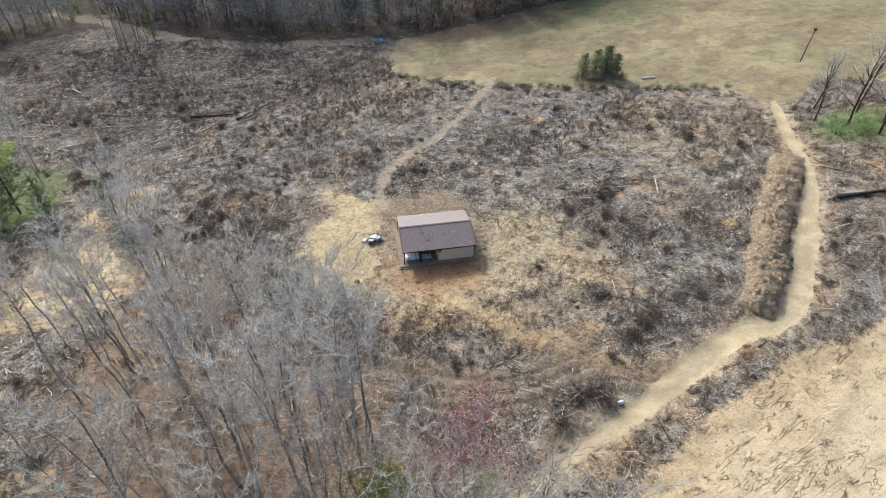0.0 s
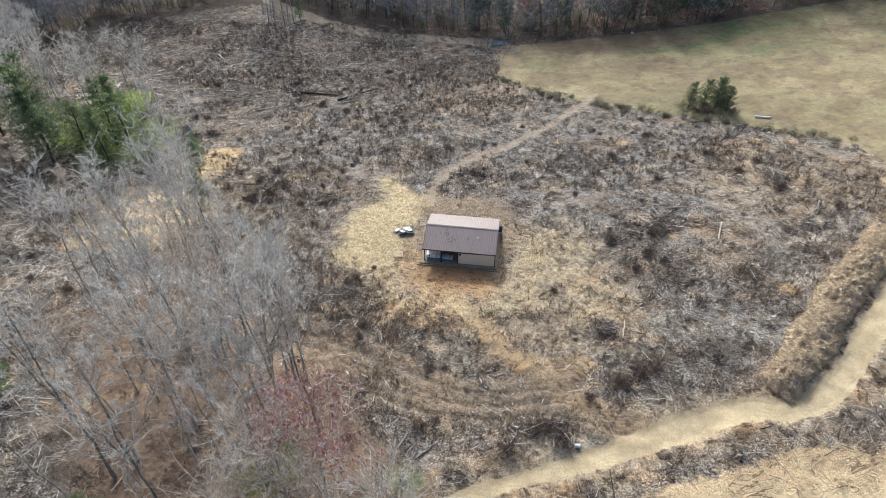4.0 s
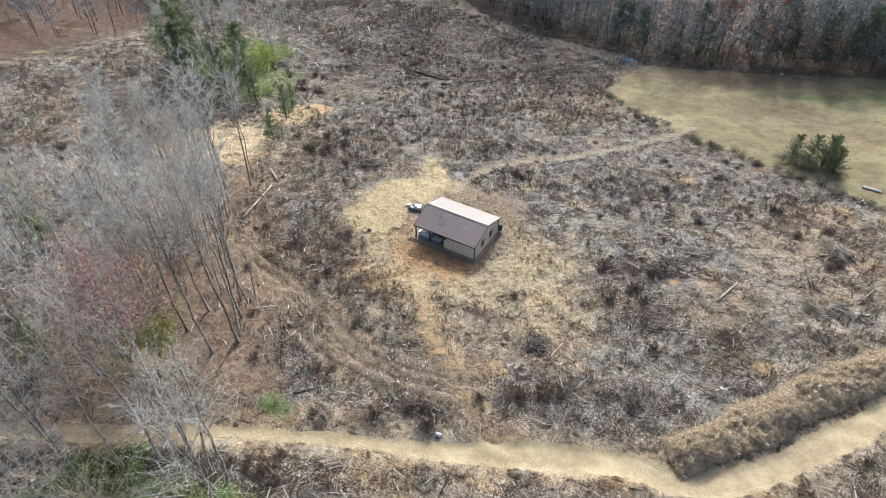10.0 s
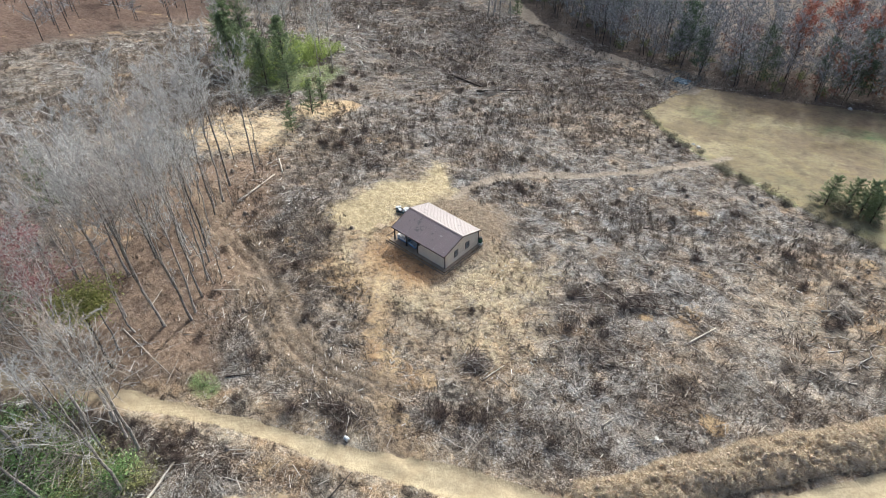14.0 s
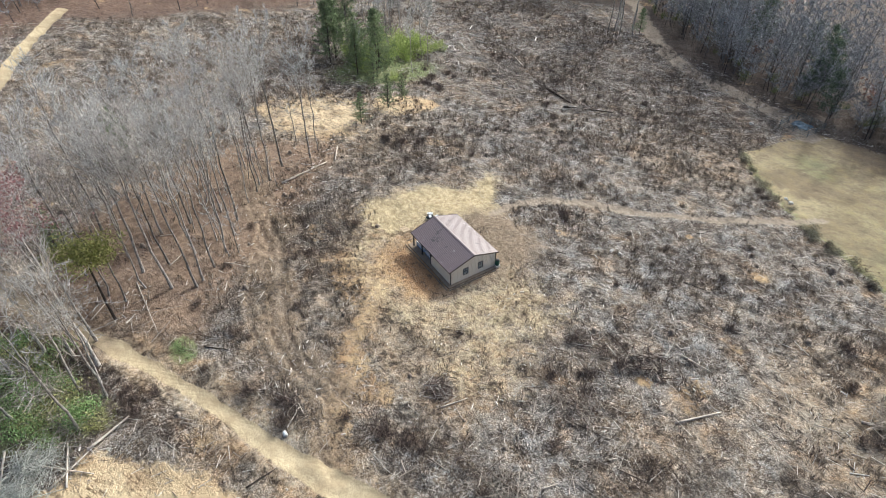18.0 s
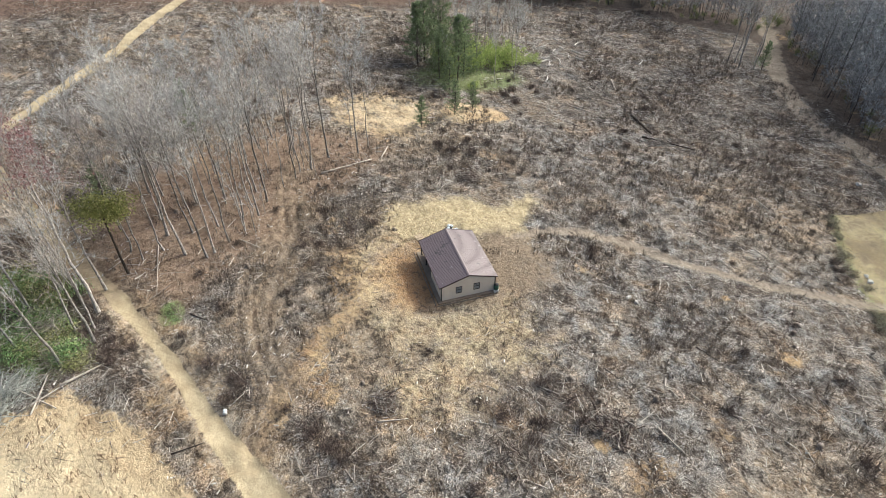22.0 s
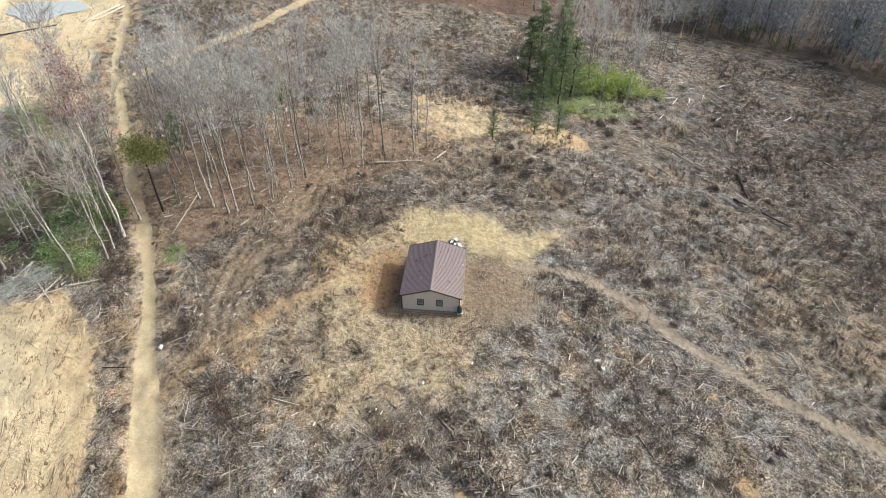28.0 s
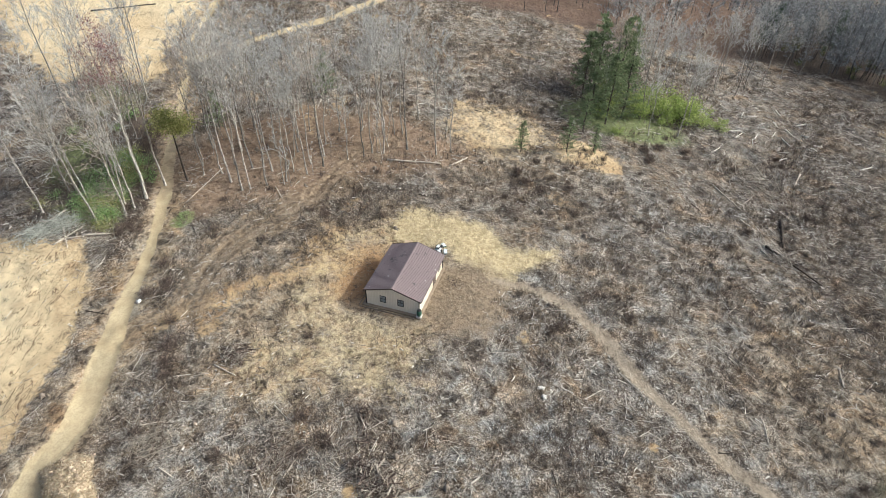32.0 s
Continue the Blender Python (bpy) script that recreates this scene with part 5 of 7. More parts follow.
wide = plant("bare_tree", "pale bare hardwood with wide spreading limbs", "tree", tk.mesh("trunk", M_BARK, True), cr.mesh("crown", M_TWIG), group="bare trees south of the road", limbs=lm.mesh("branchwork", M_BARK, True))
wide.matrix_basis = scaled(-6.8, -53.0, 0, 0.95)
south_spots = [(-1.7, -45.2), (0.4, -45.0), (3.0, -48.2), (-1.2, -53.5), (-2.5, -58.6), (-8.6, -49.5)] + scatter(rng, SOUTH_WOOD, 15, 4.6)
for x, y in south_spots:
    k = rng.integers(0, 6)
    copy_thing(wide if abs(x + 3) < 7.5 else protos[k], scaled(x, y, rng.uniform(0, 360), rng.uniform(0.75, 1.02), -0.1, rng.normal(0, 2.5), rng.normal(0, 2.5)))
for x, y in ((-8.3, -44.6), (-6.5, -47)):
    copy_thing(protos[2], scaled(x, y, rng.uniform(0, 360), 0.95, -0.1, 2, -3))

# slender saplings along the grove
tk, lm, cr, _ = bare_tree(31, 8.5, 0.05, 9, 6, 0.3, 0.8, sides=5)
sap = plant("sapling", "thin bare sapling at the edge of the grove", "sapling", tk.mesh("trunk", M_BARK, True), cr.mesh("crown", M_TWIG), group="saplings", limbs=lm.mesh("branchwork", M_BARK))
sap.matrix_basis = scaled(-15, -25.5, 0, 1.0)
for x, y in scatter(rng, [(-8, -31), (-20, -20), (-34, -8), (-36, -2), (-42, -4), (-38, -26), (-26, -44), (-9, -42)], 22, 2.2):
    copy_thing(sap, scaled(x, y, rng.uniform(0, 360), rng.uniform(0.6, 1.4), -0.05, rng.normal(0, 5), rng.normal(0, 5)))

# trees with red buds by the road
tk, lm, cr, tips = bare_tree(41, 23, 0.20, 24, 8, 0.45, 1.15, True)
g = Geo()
rb = np.random.default_rng(5)
tips = tips[tips[:, 2] > 18.5]
c = tips[rb.integers(0, len(tips), 3200)] + rb.normal(0, 0.3, (3200, 3))
g.blades(c, rb.normal(0, 0.06, (3200, 3)), rb.normal(0, 0.045, (3200, 3)))
maple = plant("red_maple", "tall bare maple hazed with dark red buds", "tree", tk.mesh("trunk", M_BARK, True), cr.mesh("crown", M_TWIG), limbs=lm.mesh("branchwork", M_BARK, True))
tagged(part("bud_haze", g.mesh("bud_haze", M_BUD), M_BUD, maple, "dark red buds"), kind="stuff")
maple.matrix_basis = scaled(-4.3, -45.0, 30, 1.04)


def pine(seed, height, r, mat, clumps=5, low=0.3, spread=0.27, sprays=6):
    """An upright pine: whorls of drooping boughs with needle sprays."""
    rng = np.random.default_rng(seed)
    trunk, crown = Geo(), Geo()
    h = np.linspace(0, 1, 9)
    sway = np.cumsum(rng.normal(0, 0.006, (9, 2)), 0) * height
    line = np.column_stack([sway, h * height])
    trunk.tube(line, r * (1 - h) ** 0.8 + 0.02, 6)
    for s in np.arange(low, 0.99, 0.036):
        for k in range(rng.integers(4, 8)):
            if rng.random() < 0.2:
                continue
            a = rng.uniform(0, 2 * np.pi)
            x = s * 8
            base = line[int(x)] + (line[min(int(x) + 1, 8)] - line[int(x)]) * (x - int(x))
            length = height * spread * (1.12 - s) ** 0.75 * rng.uniform(0.5, 1.5)
            way = unit(np.array([math.cos(a), math.sin(a), rng.uniform(0.0, 0.5)]))
            pts, rr = sprout(rng, base, way, length, 0.035, 0.3, 3)
            trunk.tube(pts, rr, 3)
            for q in np.linspace(0.3, 1.0, clumps):
                j = q * 2.999
                c = pts[int(j)] + (pts[int(j) + 1] - pts[int(j)]) * (j - int(j))
                n = sprays
                d = unit(rng.normal(0, 1, (n, 3)) + way * 0.6 + [0, 0, 0.35])
                ln = rng.uniform(0.3, 0.6, (n, 1)) * height / 16
                side = unit(np.cross(d, rng.normal(0, 1, (n, 3)))) * 0.085 * height / 16
                crown.blades(c + d * ln * 0.6, d * ln * 0.6, side)
    return trunk, crown


pines = []
for seed, h, r, low, wide in ((51, 17, 0.2, 0.2, 0.25), (52, 15, 0.17, 0.14, 0.23), (53, 6.5, 0.08, 0.1, 0.27), (54, 12.5, 0.2, 0.04, 0.36)):
    tk, cr = pine(seed, h, r, M_NEEDLE, 6, low, wide, 6)
    pines.append(plant("pine", "green pine with full needle sprays", "tree", tk.mesh("trunk", M_BARK_DARK, True), cr.mesh("needles", M_NEEDLE), "needles", group="pines on the west side"))
pines[0].matrix_basis = scaled(-76.5, 17, 0, 1.05)
pines[1].matrix_basis = scaled(-63.2, 21.0, 0, 1.0)
pines[2].matrix_basis = scaled(-47.3, 15.2, 0, 1.15)
pines[3].matrix_basis = scaled(-68.3, 24.0, 0, 1.05)
for k, x, y, s in ((1, -74.3, 14.6, 0.95), (3, -71.2, 20.0, 0.8), (0, -80, 22, 1.0), (1, -66, 17.5, 0.7), (2, -50.0, 20.0, 0.8), (2, -43.0, 7.0, 0.85), (2, -57, 17, 1.1), (2, -26, -46, 1.0), (2, -45, -34, 1.3), (1, -59, 102, 0.5), (0, -92, 24, 0.8)):
    copy_thing(pines[k], scaled(x, y, rng.uniform(0, 360), s))
hardwoods = [(-86, 34), (-90, 39), (-95.3, 44.6), (-100.5, 45.3), (-105.4, 42.3), (-103.2, 52.6), (-107.4, 51.2), (-98, 50), (-112, 58), (-117, 63), (-121, 68), (-92, 33), (-97, 38), (-110, 46), (-116, 54), (-88, 28)]
hardwoods += [(-73, 29), (-66, 36), (-72, 38), (-78, 26), (-80, 40), (-84, 30), (-63, 30), (-69, 20), (-77, 21), (-70, 28), (-79, 33), (-82, 24), (-86, 22), (-81, 17)]
for x, y, s in ((-62, 97.5, 0.95), (-65.5, 99, 1.0), (-68, 103, 0.9), (-60.5, 101, 0.85), (-72, 107, 0.95), (-63.5, 104, 1.0), (-67, 98, 0.8)):
    copy_thing(protos[(0, 2, 5)[rng.integers(0, 3)]], scaled(x, y, rng.uniform(0, 360), s))
for x, y in hardwoods:
    copy_thing(protos[rng.integers(0, 6)], scaled(x, y, rng.uniform(0, 360), rng.uniform(0.6, 0.85)))


def shrub(seed, radius, tall, leaves, size, stems=7):
    """A leafy shrub: stems and many separate leaves, gathered in uneven clumps."""
    rng = np.random.default_rng(seed)
    st, lf = Geo(), Geo()
    heads = []
    for k in range(stems):
        a = rng.uniform(0, 2 * np.pi)
        way = unit(np.array([math.cos(a) * rng.uniform(0.2, 1.0), math.sin(a) * rng.uniform(0.2, 1.0), rng.uniform(0.6, 1.5)]))
        pts, rr = sprout(rng, (rng.normal(0, radius * 0.25), rng.normal(0, radius * 0.25), 0), way, tall * rng.uniform(0.6, 1.05), 0.04, 0.5, 4)
        st.tube(pts, rr, 4)
        heads += [pts[2], pts[3], pts[4], pts[4] + rng.normal(0, radius * 0.2, 3)]
    heads = np.array(heads)
    c = heads[rng.integers(0, len(heads), leaves)] + rng.normal(0, radius * 0.27, (leaves, 3)) * [1, 1, 0.75]
    c[:, 2] = np.abs(c[:, 2])
    d = unit(rng.normal(0, 1, (leaves, 3)))
    w = unit(np.cross(d, rng.normal(0, 1, (leaves, 3))))
    lf.blades(c, d * size * rng.uniform(0.6, 1.3, (leaves, 1)), w * size * 0.5)
    return st, lf


def shrub_thing(name, label, seed, radius, tall, leaves, size, mat, group=""):
    st, lf = shrub(seed, radius, tall, leaves, size)
    ob = thing(name, label, "shrub", group=group)
    part("stems", st.mesh("stems", M_BARK_DARK), M_BARK_DARK, ob)
    part("foliage", lf.mesh("foliage", mat), mat, ob)
    return ob


tk, cr = pine(66, 5.6, 0.09, M_NEEDLE, 6, 0.06, 0.34, 9)
cedar = plant("cedar", "dense dark evergreen at the field edge", "tree", tk.mesh("trunk", M_BARK_DARK, True), cr.mesh("foliage", M_NEEDLE), "foliage", group="evergreens at the field edge")
cedar.matrix_basis = scaled(44.4, 48.0, 0, 1.2)
for x, y, s in ((42.4, 48.9, 0.9), (46.2, 46.6, 0.8), (39.6, 48.6, 0.85), (45.2, 49.4, 0.9)):
    copy_thing(cedar, scaled(x, y, rng.uniform(0, 360), s))
scrub = shrub_thing("grey_scrub", "grey-green scrub bush beside the evergreens", 67, 1.5, 2.4, 700, 0.12, M_SCRUB, "scrub beside the evergreens")
scrub.matrix_basis = scaled(41.6, 47.4, 0, 1.0)
for x, y, s in ((43.0, 46.6, 0.8), (40.4, 49.2, 0.8), (38.2, 48.2, 0.7), (47.2, 45.6, 0.6), (45.6, 49.0, 0.9)):
    copy_thing(scrub, scaled(x, y, rng.uniform(0, 360), s))
brier = shrub_thing("green_brier", "low tangle of green leaves and stems", 62, 1.9, 1.1, 460, 0.095, M_BRIER, "green undergrowth")
sallow = shrub_thing("yellow_brier", "low tangle of yellow-green leaves and pale stems", 69, 1.7, 1.3, 330, 0.1, M_SALLOW, "green undergrowth")
sallow.matrix_basis = scaled(-1.0, -50.2, 0, 1.0)
brier.matrix_basis = scaled(-3.4, -55.6, 0, 1.0)
spots = [(-6.3, -50.3), (-12.7, -55.7), (-7.4, -50), (-9.5, -52.3), (1.3, -48.1), (-5.1, -50.6), (-1.5, -48.5), (0.5, -51.5), (-4, -52), (3, -46.5), (-9, -47.5), (-13, -51.2)]
spots += scatter(rng, [(-15, -56.5), (-12, -50.5), (-3, -47), (3, -45), (4, -51), (-3, -58)], 30, 1.6) + scatter(rng, SOUTH_WOOD, 10, 2.5) + [(70 + 12 * rng.random(), 10 + 7 * rng.random()) for _ in range(10)]
for x, y in ((-1.6, -36.5), (-0.4, -36.0), (-2.6, -36.9)):
    copy_thing(brier, scaled(x, y, rng.uniform(0, 360), 0.5))
for k, (x, y) in enumerate(spots):
    copy_thing(sallow if k % 3 == 0 else brier, scaled(x, y, rng.uniform(0, 360), rng.uniform(0.7, 1.5)))
hedge = shrub_thing("hedge_bush", "low brown-green bush along the field edge", 63, 1.5, 0.9, 420, 0.11, M_SCRUB, "bushes along the field edge")
hedge.matrix_basis = scaled(22.5, 51.6, 0, 1.0)
rim = curve([(2, 64), (9.5, 58.5), (16, 55)], 1.6) + curve([(22, 51.5), (36, 45.2), (50, 39.3), (63, 33)], 1.7)
for x, y in rim:
    copy_thing(hedge, scaled(x + rng.normal(0, 0.7), y + rng.normal(0, 0.7), rng.uniform(0, 360), rng.uniform(0.5, 1.05)))
lime = shrub_thing("leafing_shrub", "bright yellow-green leafing shrub under the pines", 64, 1.5, 3.2, 1000, 0.15, M_SPRING, "leafing shrubs")
lime.matrix_basis = scaled(-72, 21.5, 0, 1.2)
for x, y, s in ((-75, 22, 1.3), (-76.5, 25, 1.2), (-71, 27, 1.0), (-73, 30, 1.4), (-76, 32, 1.5), (-73, 35, 1.3), (-75.5, 38, 1.4), (-78, 36, 1.3), (-74, 41.5, 1.1), (-74.5, 44.5, 0.7), (-70, 33, 0.8), (-66, 20.5, 0.7), (-60.5, 24, 0.5)):
    copy_thing(lime, scaled(x, y, rng.uniform(0, 360), s))
def holly_tree(at):
    ob = thing("holly_tree", "rounded olive-green evergreen standing among bare trunks", "tree", on_land(*at))
    _, lf = shrub(65, 3.0, 3.6, 3600, 0.17, 10)
    lf.v = [v + [0.3, 0.2, 8.6] for v in lf.v]
    tk = Geo()
    tk.tube([(0, 0, -0.2), (0.1, 0, 3), (0.2, 0.1, 6.5), (0.3, 0.2, 11.5)], [0.19, 0.15, 0.12, 0.05], 7)
    part("trunk", tk.mesh("trunk", M_BARK_DARK, True), None, ob)
    part("foliage", lf.mesh("foliage", M_OLIVE), None, ob)


holly_tree((-10.6, -42.1))
# spreading trees by the gate of the field
tk, lm, cr, _ = bare_tree(43, 15, 0.19, 20, 15, 0.2, 1.5, True)
gate_tree = plant("spreading_tree", "bare spreading tree with dark stems over green undergrowth", "tree", tk.mesh("trunk", M_BARK_DARK, True), cr.mesh("crown", M_TWIG), group="spreading trees by the field", limbs=lm.mesh("branchwork", M_BARK_DARK, True))
gate_tree.matrix_basis = scaled(74.1, 13.9, 0, 1.0)
for x, y, s in ((70.2, 16.8, 0.75), (76.5, 9.5, 1.0), (72.4, 20.5, 0.7), (79.5, 12.5, 1.05), (78, 17, 0.95)):
    copy_thing(gate_tree, scaled(x, y, rng.uniform(0, 360), s, -0.1, rng.normal(0, 4), rng.normal(0, 4)))


# ---- far woods: one object for each kind ----
def wood_of(parts, spots, rng, lo, hi):
    """Lays reduced trees out at many spots as one set of triangles."""
    vs, fs, n = [], [], 0
    for x, y in spots:
        v, f = parts[rng.integers(0, len(parts))]
        a, s = rng.uniform(0, 2 * np.pi), rng.uniform(lo, hi)
        m = np.array([[math.cos(a), -math.sin(a), 0], [math.sin(a), math.cos(a), 0], [0, 0, 1]]) * s
        m[0, 2], m[1, 2] = rng.normal(0, 0.045), rng.normal(0, 0.045)
        vs.append(v @ m.T + [x, y, float(gz(x, y)) - 0.2])
        fs.append(f + n)
        n += len(v)
    return np.concatenate(vs), np.concatenate(fs)


def joined(*geos):
    vs, fs, n = [], [], 0
    for g in geos:
        v, f = np.concatenate(g.v), np.concatenate(g.f)
        vs.append(v)
        fs.append(f + n)
        n += len(v)
    return np.concatenate(vs), np.concatenate(fs)


def spread_spots(rng, poly, tries, density):
    xs, ys = [p[0] for p in poly], [p[1] for p in poly]
    p = np.column_stack([rng.uniform(min(xs), max(xs), tries), rng.uniform(min(ys), max(ys), tries)])
    keep = inside(p[:, 0], p[:, 1], poly) & (rng.random(tries) < density(p[:, 0], p[:, 1]))
    return p[keep]


def far_tree(seed, height, r):
    """A light bare tree for distant woods."""
    rng = np.random.default_rng(seed)
    g = Geo()
    sway = np.cumsum(rng.normal(0, 0.02, (5, 2)), 0) * height
    line = np.column_stack([sway - sway[0], np.linspace(0, height, 5)])
    stem = Geo()
    stem.tube(line, r * np.array([1.2, 0.9, 0.7, 0.45, 0.15]), 4)
    n = 16
    s = rng.uniform(0.14, 0.97, n) * 3.999
    base = line[s.astype(int)] + (line[s.astype(int) + 1] - line[s.astype(int)]) * (s % 1)[:, None]
    a = rng.uniform(0, 2 * np.pi, n)
    w = unit(np.column_stack([np.cos(a), np.sin(a), rng.uniform(0.3, 1.1, n)]))
    tip = base + w * height * rng.uniform(0.14, 0.27, (n, 1)) * (1.15 - s / 6)[:, None]
    g.rods(base, tip, np.full(n, r * 0.35), np.full(n, r * 0.12))
    m = 290
    k = rng.integers(0, n, m)
    p = base[k] + (tip - base)[k] * rng.uniform(0.25, 1.0, (m, 1))
    w2 = unit(w[k] * 0.6 + rng.normal(0, 0.7, (m, 3)) + [0, 0, 0.2])
    q = p + w2 * rng.uniform(0.7, 2.2, (m, 1)) * height / 24
    g.spikes(p, q, unit(np.cross(w2, rng.normal(0, 1, (m, 3)))) * 0.07)
    return joined(g), joined(stem)


far_trees = [far_tree(70 + k, 18 + 1.8 * k, 0.07 + 0.008 * k) for k in range(5)]
frng = np.random.default_rng(77)
view = lambda x, y: np.clip(1.35 - line_distance(x, y, [(-135, 60), (-125, 84), (-110, 103), (-94, 113), (-80, 122), (-53.7, 113), (-19, 97.5), (0, 93.5), (34, 95.5), (83, 109), (150, 132)])[0] / 27, 0.0, 1.0)
clumped = lambda x, y: np.clip(3.2 * vnoise(x + 17, y + 40, 9.0, 2) - 0.6, 0.35, 1.0)
north = spread_spots(frng, NORTH_WOOD, 7900, lambda x, y: view(x, y) * clumped(x, y) * (line_distance(x, y, NORTH_TRACK)[0] > 3.4))
back = spread_spots(frng, [(-215, 55), (-130, 58), (-125, 88), (-120, 160), (-215, 160)], 500, lambda x, y: 0.5 + 0 * x)
def far_wood(name, spots, seed, lo, hi, label):
    """Stems and twigs of one far wood, laid out alike."""
    for n, (suffix, mat, what) in enumerate((("", M_TWIG_FAR, ""), ("_stems", M_TRUNK_FAR, "dark stems of the "))):
        v, f = wood_of([pair[n] for pair in far_trees], spots, np.random.default_rng(seed), lo, hi)
        tagged(new(name + suffix, mesh_np(name + suffix, v, f, mat)), what + label, "woods", kind="stuff")


far_wood("north_woods", np.concatenate([north, back]), 78, 0.42, 1.05, "dense leafless woods beyond the field and clearing")
west = spread_spots(frng, WEST_WOOD, 720, lambda x, y: 0.2 + 0.4 * (x < -118))
far_wood("west_woods", west, 79, 0.75, 1.15, "open leafless woods over red-brown leaf litter")
far_pines = [joined(pine(90 + k, 14 + 3.5 * k, 0.16, None, 3, 0.2, 0.25, 7)[1]) for k in range(2)]
spots = spread_spots(frng, NORTH_WOOD, 560, lambda x, y: view(x, y) * np.where(x > 4, 1.0, 0.45) * np.clip(3.4 * vnoise(x + 80, y + 9, 8.0, 2) - 1.0, 0.0, 1.0))
front = [(x + frng.normal(0, 1.2), y + frng.uniform(1, 5)) for x, y in curve([(-30, 101), (-8, 95.5), (6, 94), (34, 95.5), (60, 102), (83, 111)], 2.4) if frng.random() < 0.32 + 0.5 * (abs(x - 40) < 16)]
v, f = wood_of(far_pines, np.concatenate([spots, front]), frng, 0.45, 1.1)
tagged(new("far_pines", mesh_np("far_pines", v, f, M_NEEDLE_FAR)), "dark pines scattered through the far woods", "woods", kind="stuff")
rust = [joined(shrub(95 + k, 1.9, 9.0, 500, 0.26)[1]) for k in range(2)]
spots = spread_spots(frng, NORTH_WOOD, 400, lambda x, y: view(x, y) * np.where(x > 8, 0.9, 0.15))
v, f = wood_of(rust, spots, frng, 0.7, 1.8)
tagged(new("rust_oaks", mesh_np("rust_oaks", v, f, M_RUST)), "young oaks holding rust-brown leaves at the wood edge", "woods", kind="stuff")
under = [joined(*shrub(98 + k, 1.2, 2.2, 220, 0.16)) for k in range(2)]
spots = spread_spots(frng, NORTH_WOOD, 2900, lambda x, y: 0.5 * np.clip(view(x, y) * 1.6 - 0.9, 0, 1))
v, f = wood_of(under, spots, frng, 0.5, 1.2)
tagged(new("woods_undergrowth", mesh_np("woods_undergrowth", v, f, M_LEAF)), "dull green undergrowth along the wood edge", "undergrowth", kind="stuff")


# tall oaks that kept their red leaves, beyond the field
tk, lm, cr, tips = bare_tree(83, 19, 0.2, 18, 4, 0.38, 1.2, True)
rb = np.random.default_rng(84)
g = Geo()
c = tips[rb.integers(0, len(tips), 2600)] + rb.normal(0, 0.45, (2600, 3))
g.blades(c, rb.normal(0, 0.13, (2600, 3)), rb.normal(0, 0.1, (2600, 3)))
oak = plant("red_oak", "tall oak holding rust-red leaves among bare woods", "tree", tk.mesh("trunk", M_BARK_DARK, True), g.mesh("leaves", M_RED), "leaves", group="red oaks beyond the field", limbs=lm.mesh("branchwork", M_BARK_DARK))
oak.matrix_basis = scaled(23.5, 107.5, 0, 1.0)
for x, y, s in ((17.8, 102, 0.85), (29.5, 110, 0.8), (61, 108, 0.7), (68, 113, 0.75)):
    copy_thing(oak, scaled(x, y, rng.uniform(0, 360), s))


# ---- litter on the cleared land ----
def cleared(x, y):
    """How much slash lies at a place: 0 on roads, field, straw and bare soil."""
    k = 1 - poly_mask(x, y, FIELD, 2.0)
    k = k * np.clip((line_distance(x, y, ROAD)[0] - 1.9) / 0.8, 0, 1) * np.clip((line_distance(x, y, BRANCH)[0] - 1.6) / 0.8, 0, 1)
    k = k * np.clip((line_distance(x, y, FOOTPATH)[0] - 0.7) / 0.8, 0, 1)
    w = 9.0 * (vnoise(x + 21, y + 63, 4.0, 3, 0.6) - 0.5)
    for line in (ARC, SPUR):
        k = k * np.clip(line_distance(x, y, line)[0] / 2.6, 0.12, 1)
    k = k * (1 - blob(x + 0.5 * w, y + 0.5 * w, -11, 5, 8, 12, 0.3)) * (1 - 0.95 * blob(x + w, y + w, 0, -3, 12, 11, 0.4)) * (1 - 0.75 * blob(x + w, y - w, 13, -2, 10, 11, 0.5))
    k = k * (1 - 0.88 * blob(x + 0.7 * w, y + 0.7 * w, -0.5, 8.6, 8.5, 5.6, 0.6))
    k = k * (1 - 0.9 * poly_mask(x, y, TAN_SLOPE, 4.0)) * (1 - 0.8 * poly_mask(x, y, NORTH_WOOD, 3.0)) * (1 - 0.7 * poly_mask(x, y, GROVE, 6.0))
    return k * (1 - 0.85 * poly_mask(x, y, FAR_CLEARING, 4.0)) * (1 - blob(x, y, -47, 0, 7, 9, 0.4))


def strewn(rng, count, weight, lo=(-112, -72), hi=(96, 100)):
    x, y = rng.uniform(lo[0], hi[0], count), rng.uniform(lo[1], hi[1], count)
    keep = rng.random(count) < weight(x, y)
    return x[keep], y[keep]


srng = np.random.default_rng(5)
BRUSHY = ((-10, -15.5, 12, 4.2), (-18, -11, 5, 6), (-30, 11, 7, 8), (-27, 2, 5, 5), (25, 1, 3, 5), (14, -28.5, 5, 2.4), (22.5, -20.5, 5, 2.4), (2, 21, 6, 3), (20, 24, 9, 6), (-14, 26, 10, 5), (-50, 62, 12, 6), (-8, 66, 12, 6), (40, 33, 8, 4), (-24, 42, 9, 5))


def brushy(x, y):
    """Where dark brush stands thick."""
    return np.maximum.reduce([blob(x, y, *b, 0.8) for b in BRUSHY])


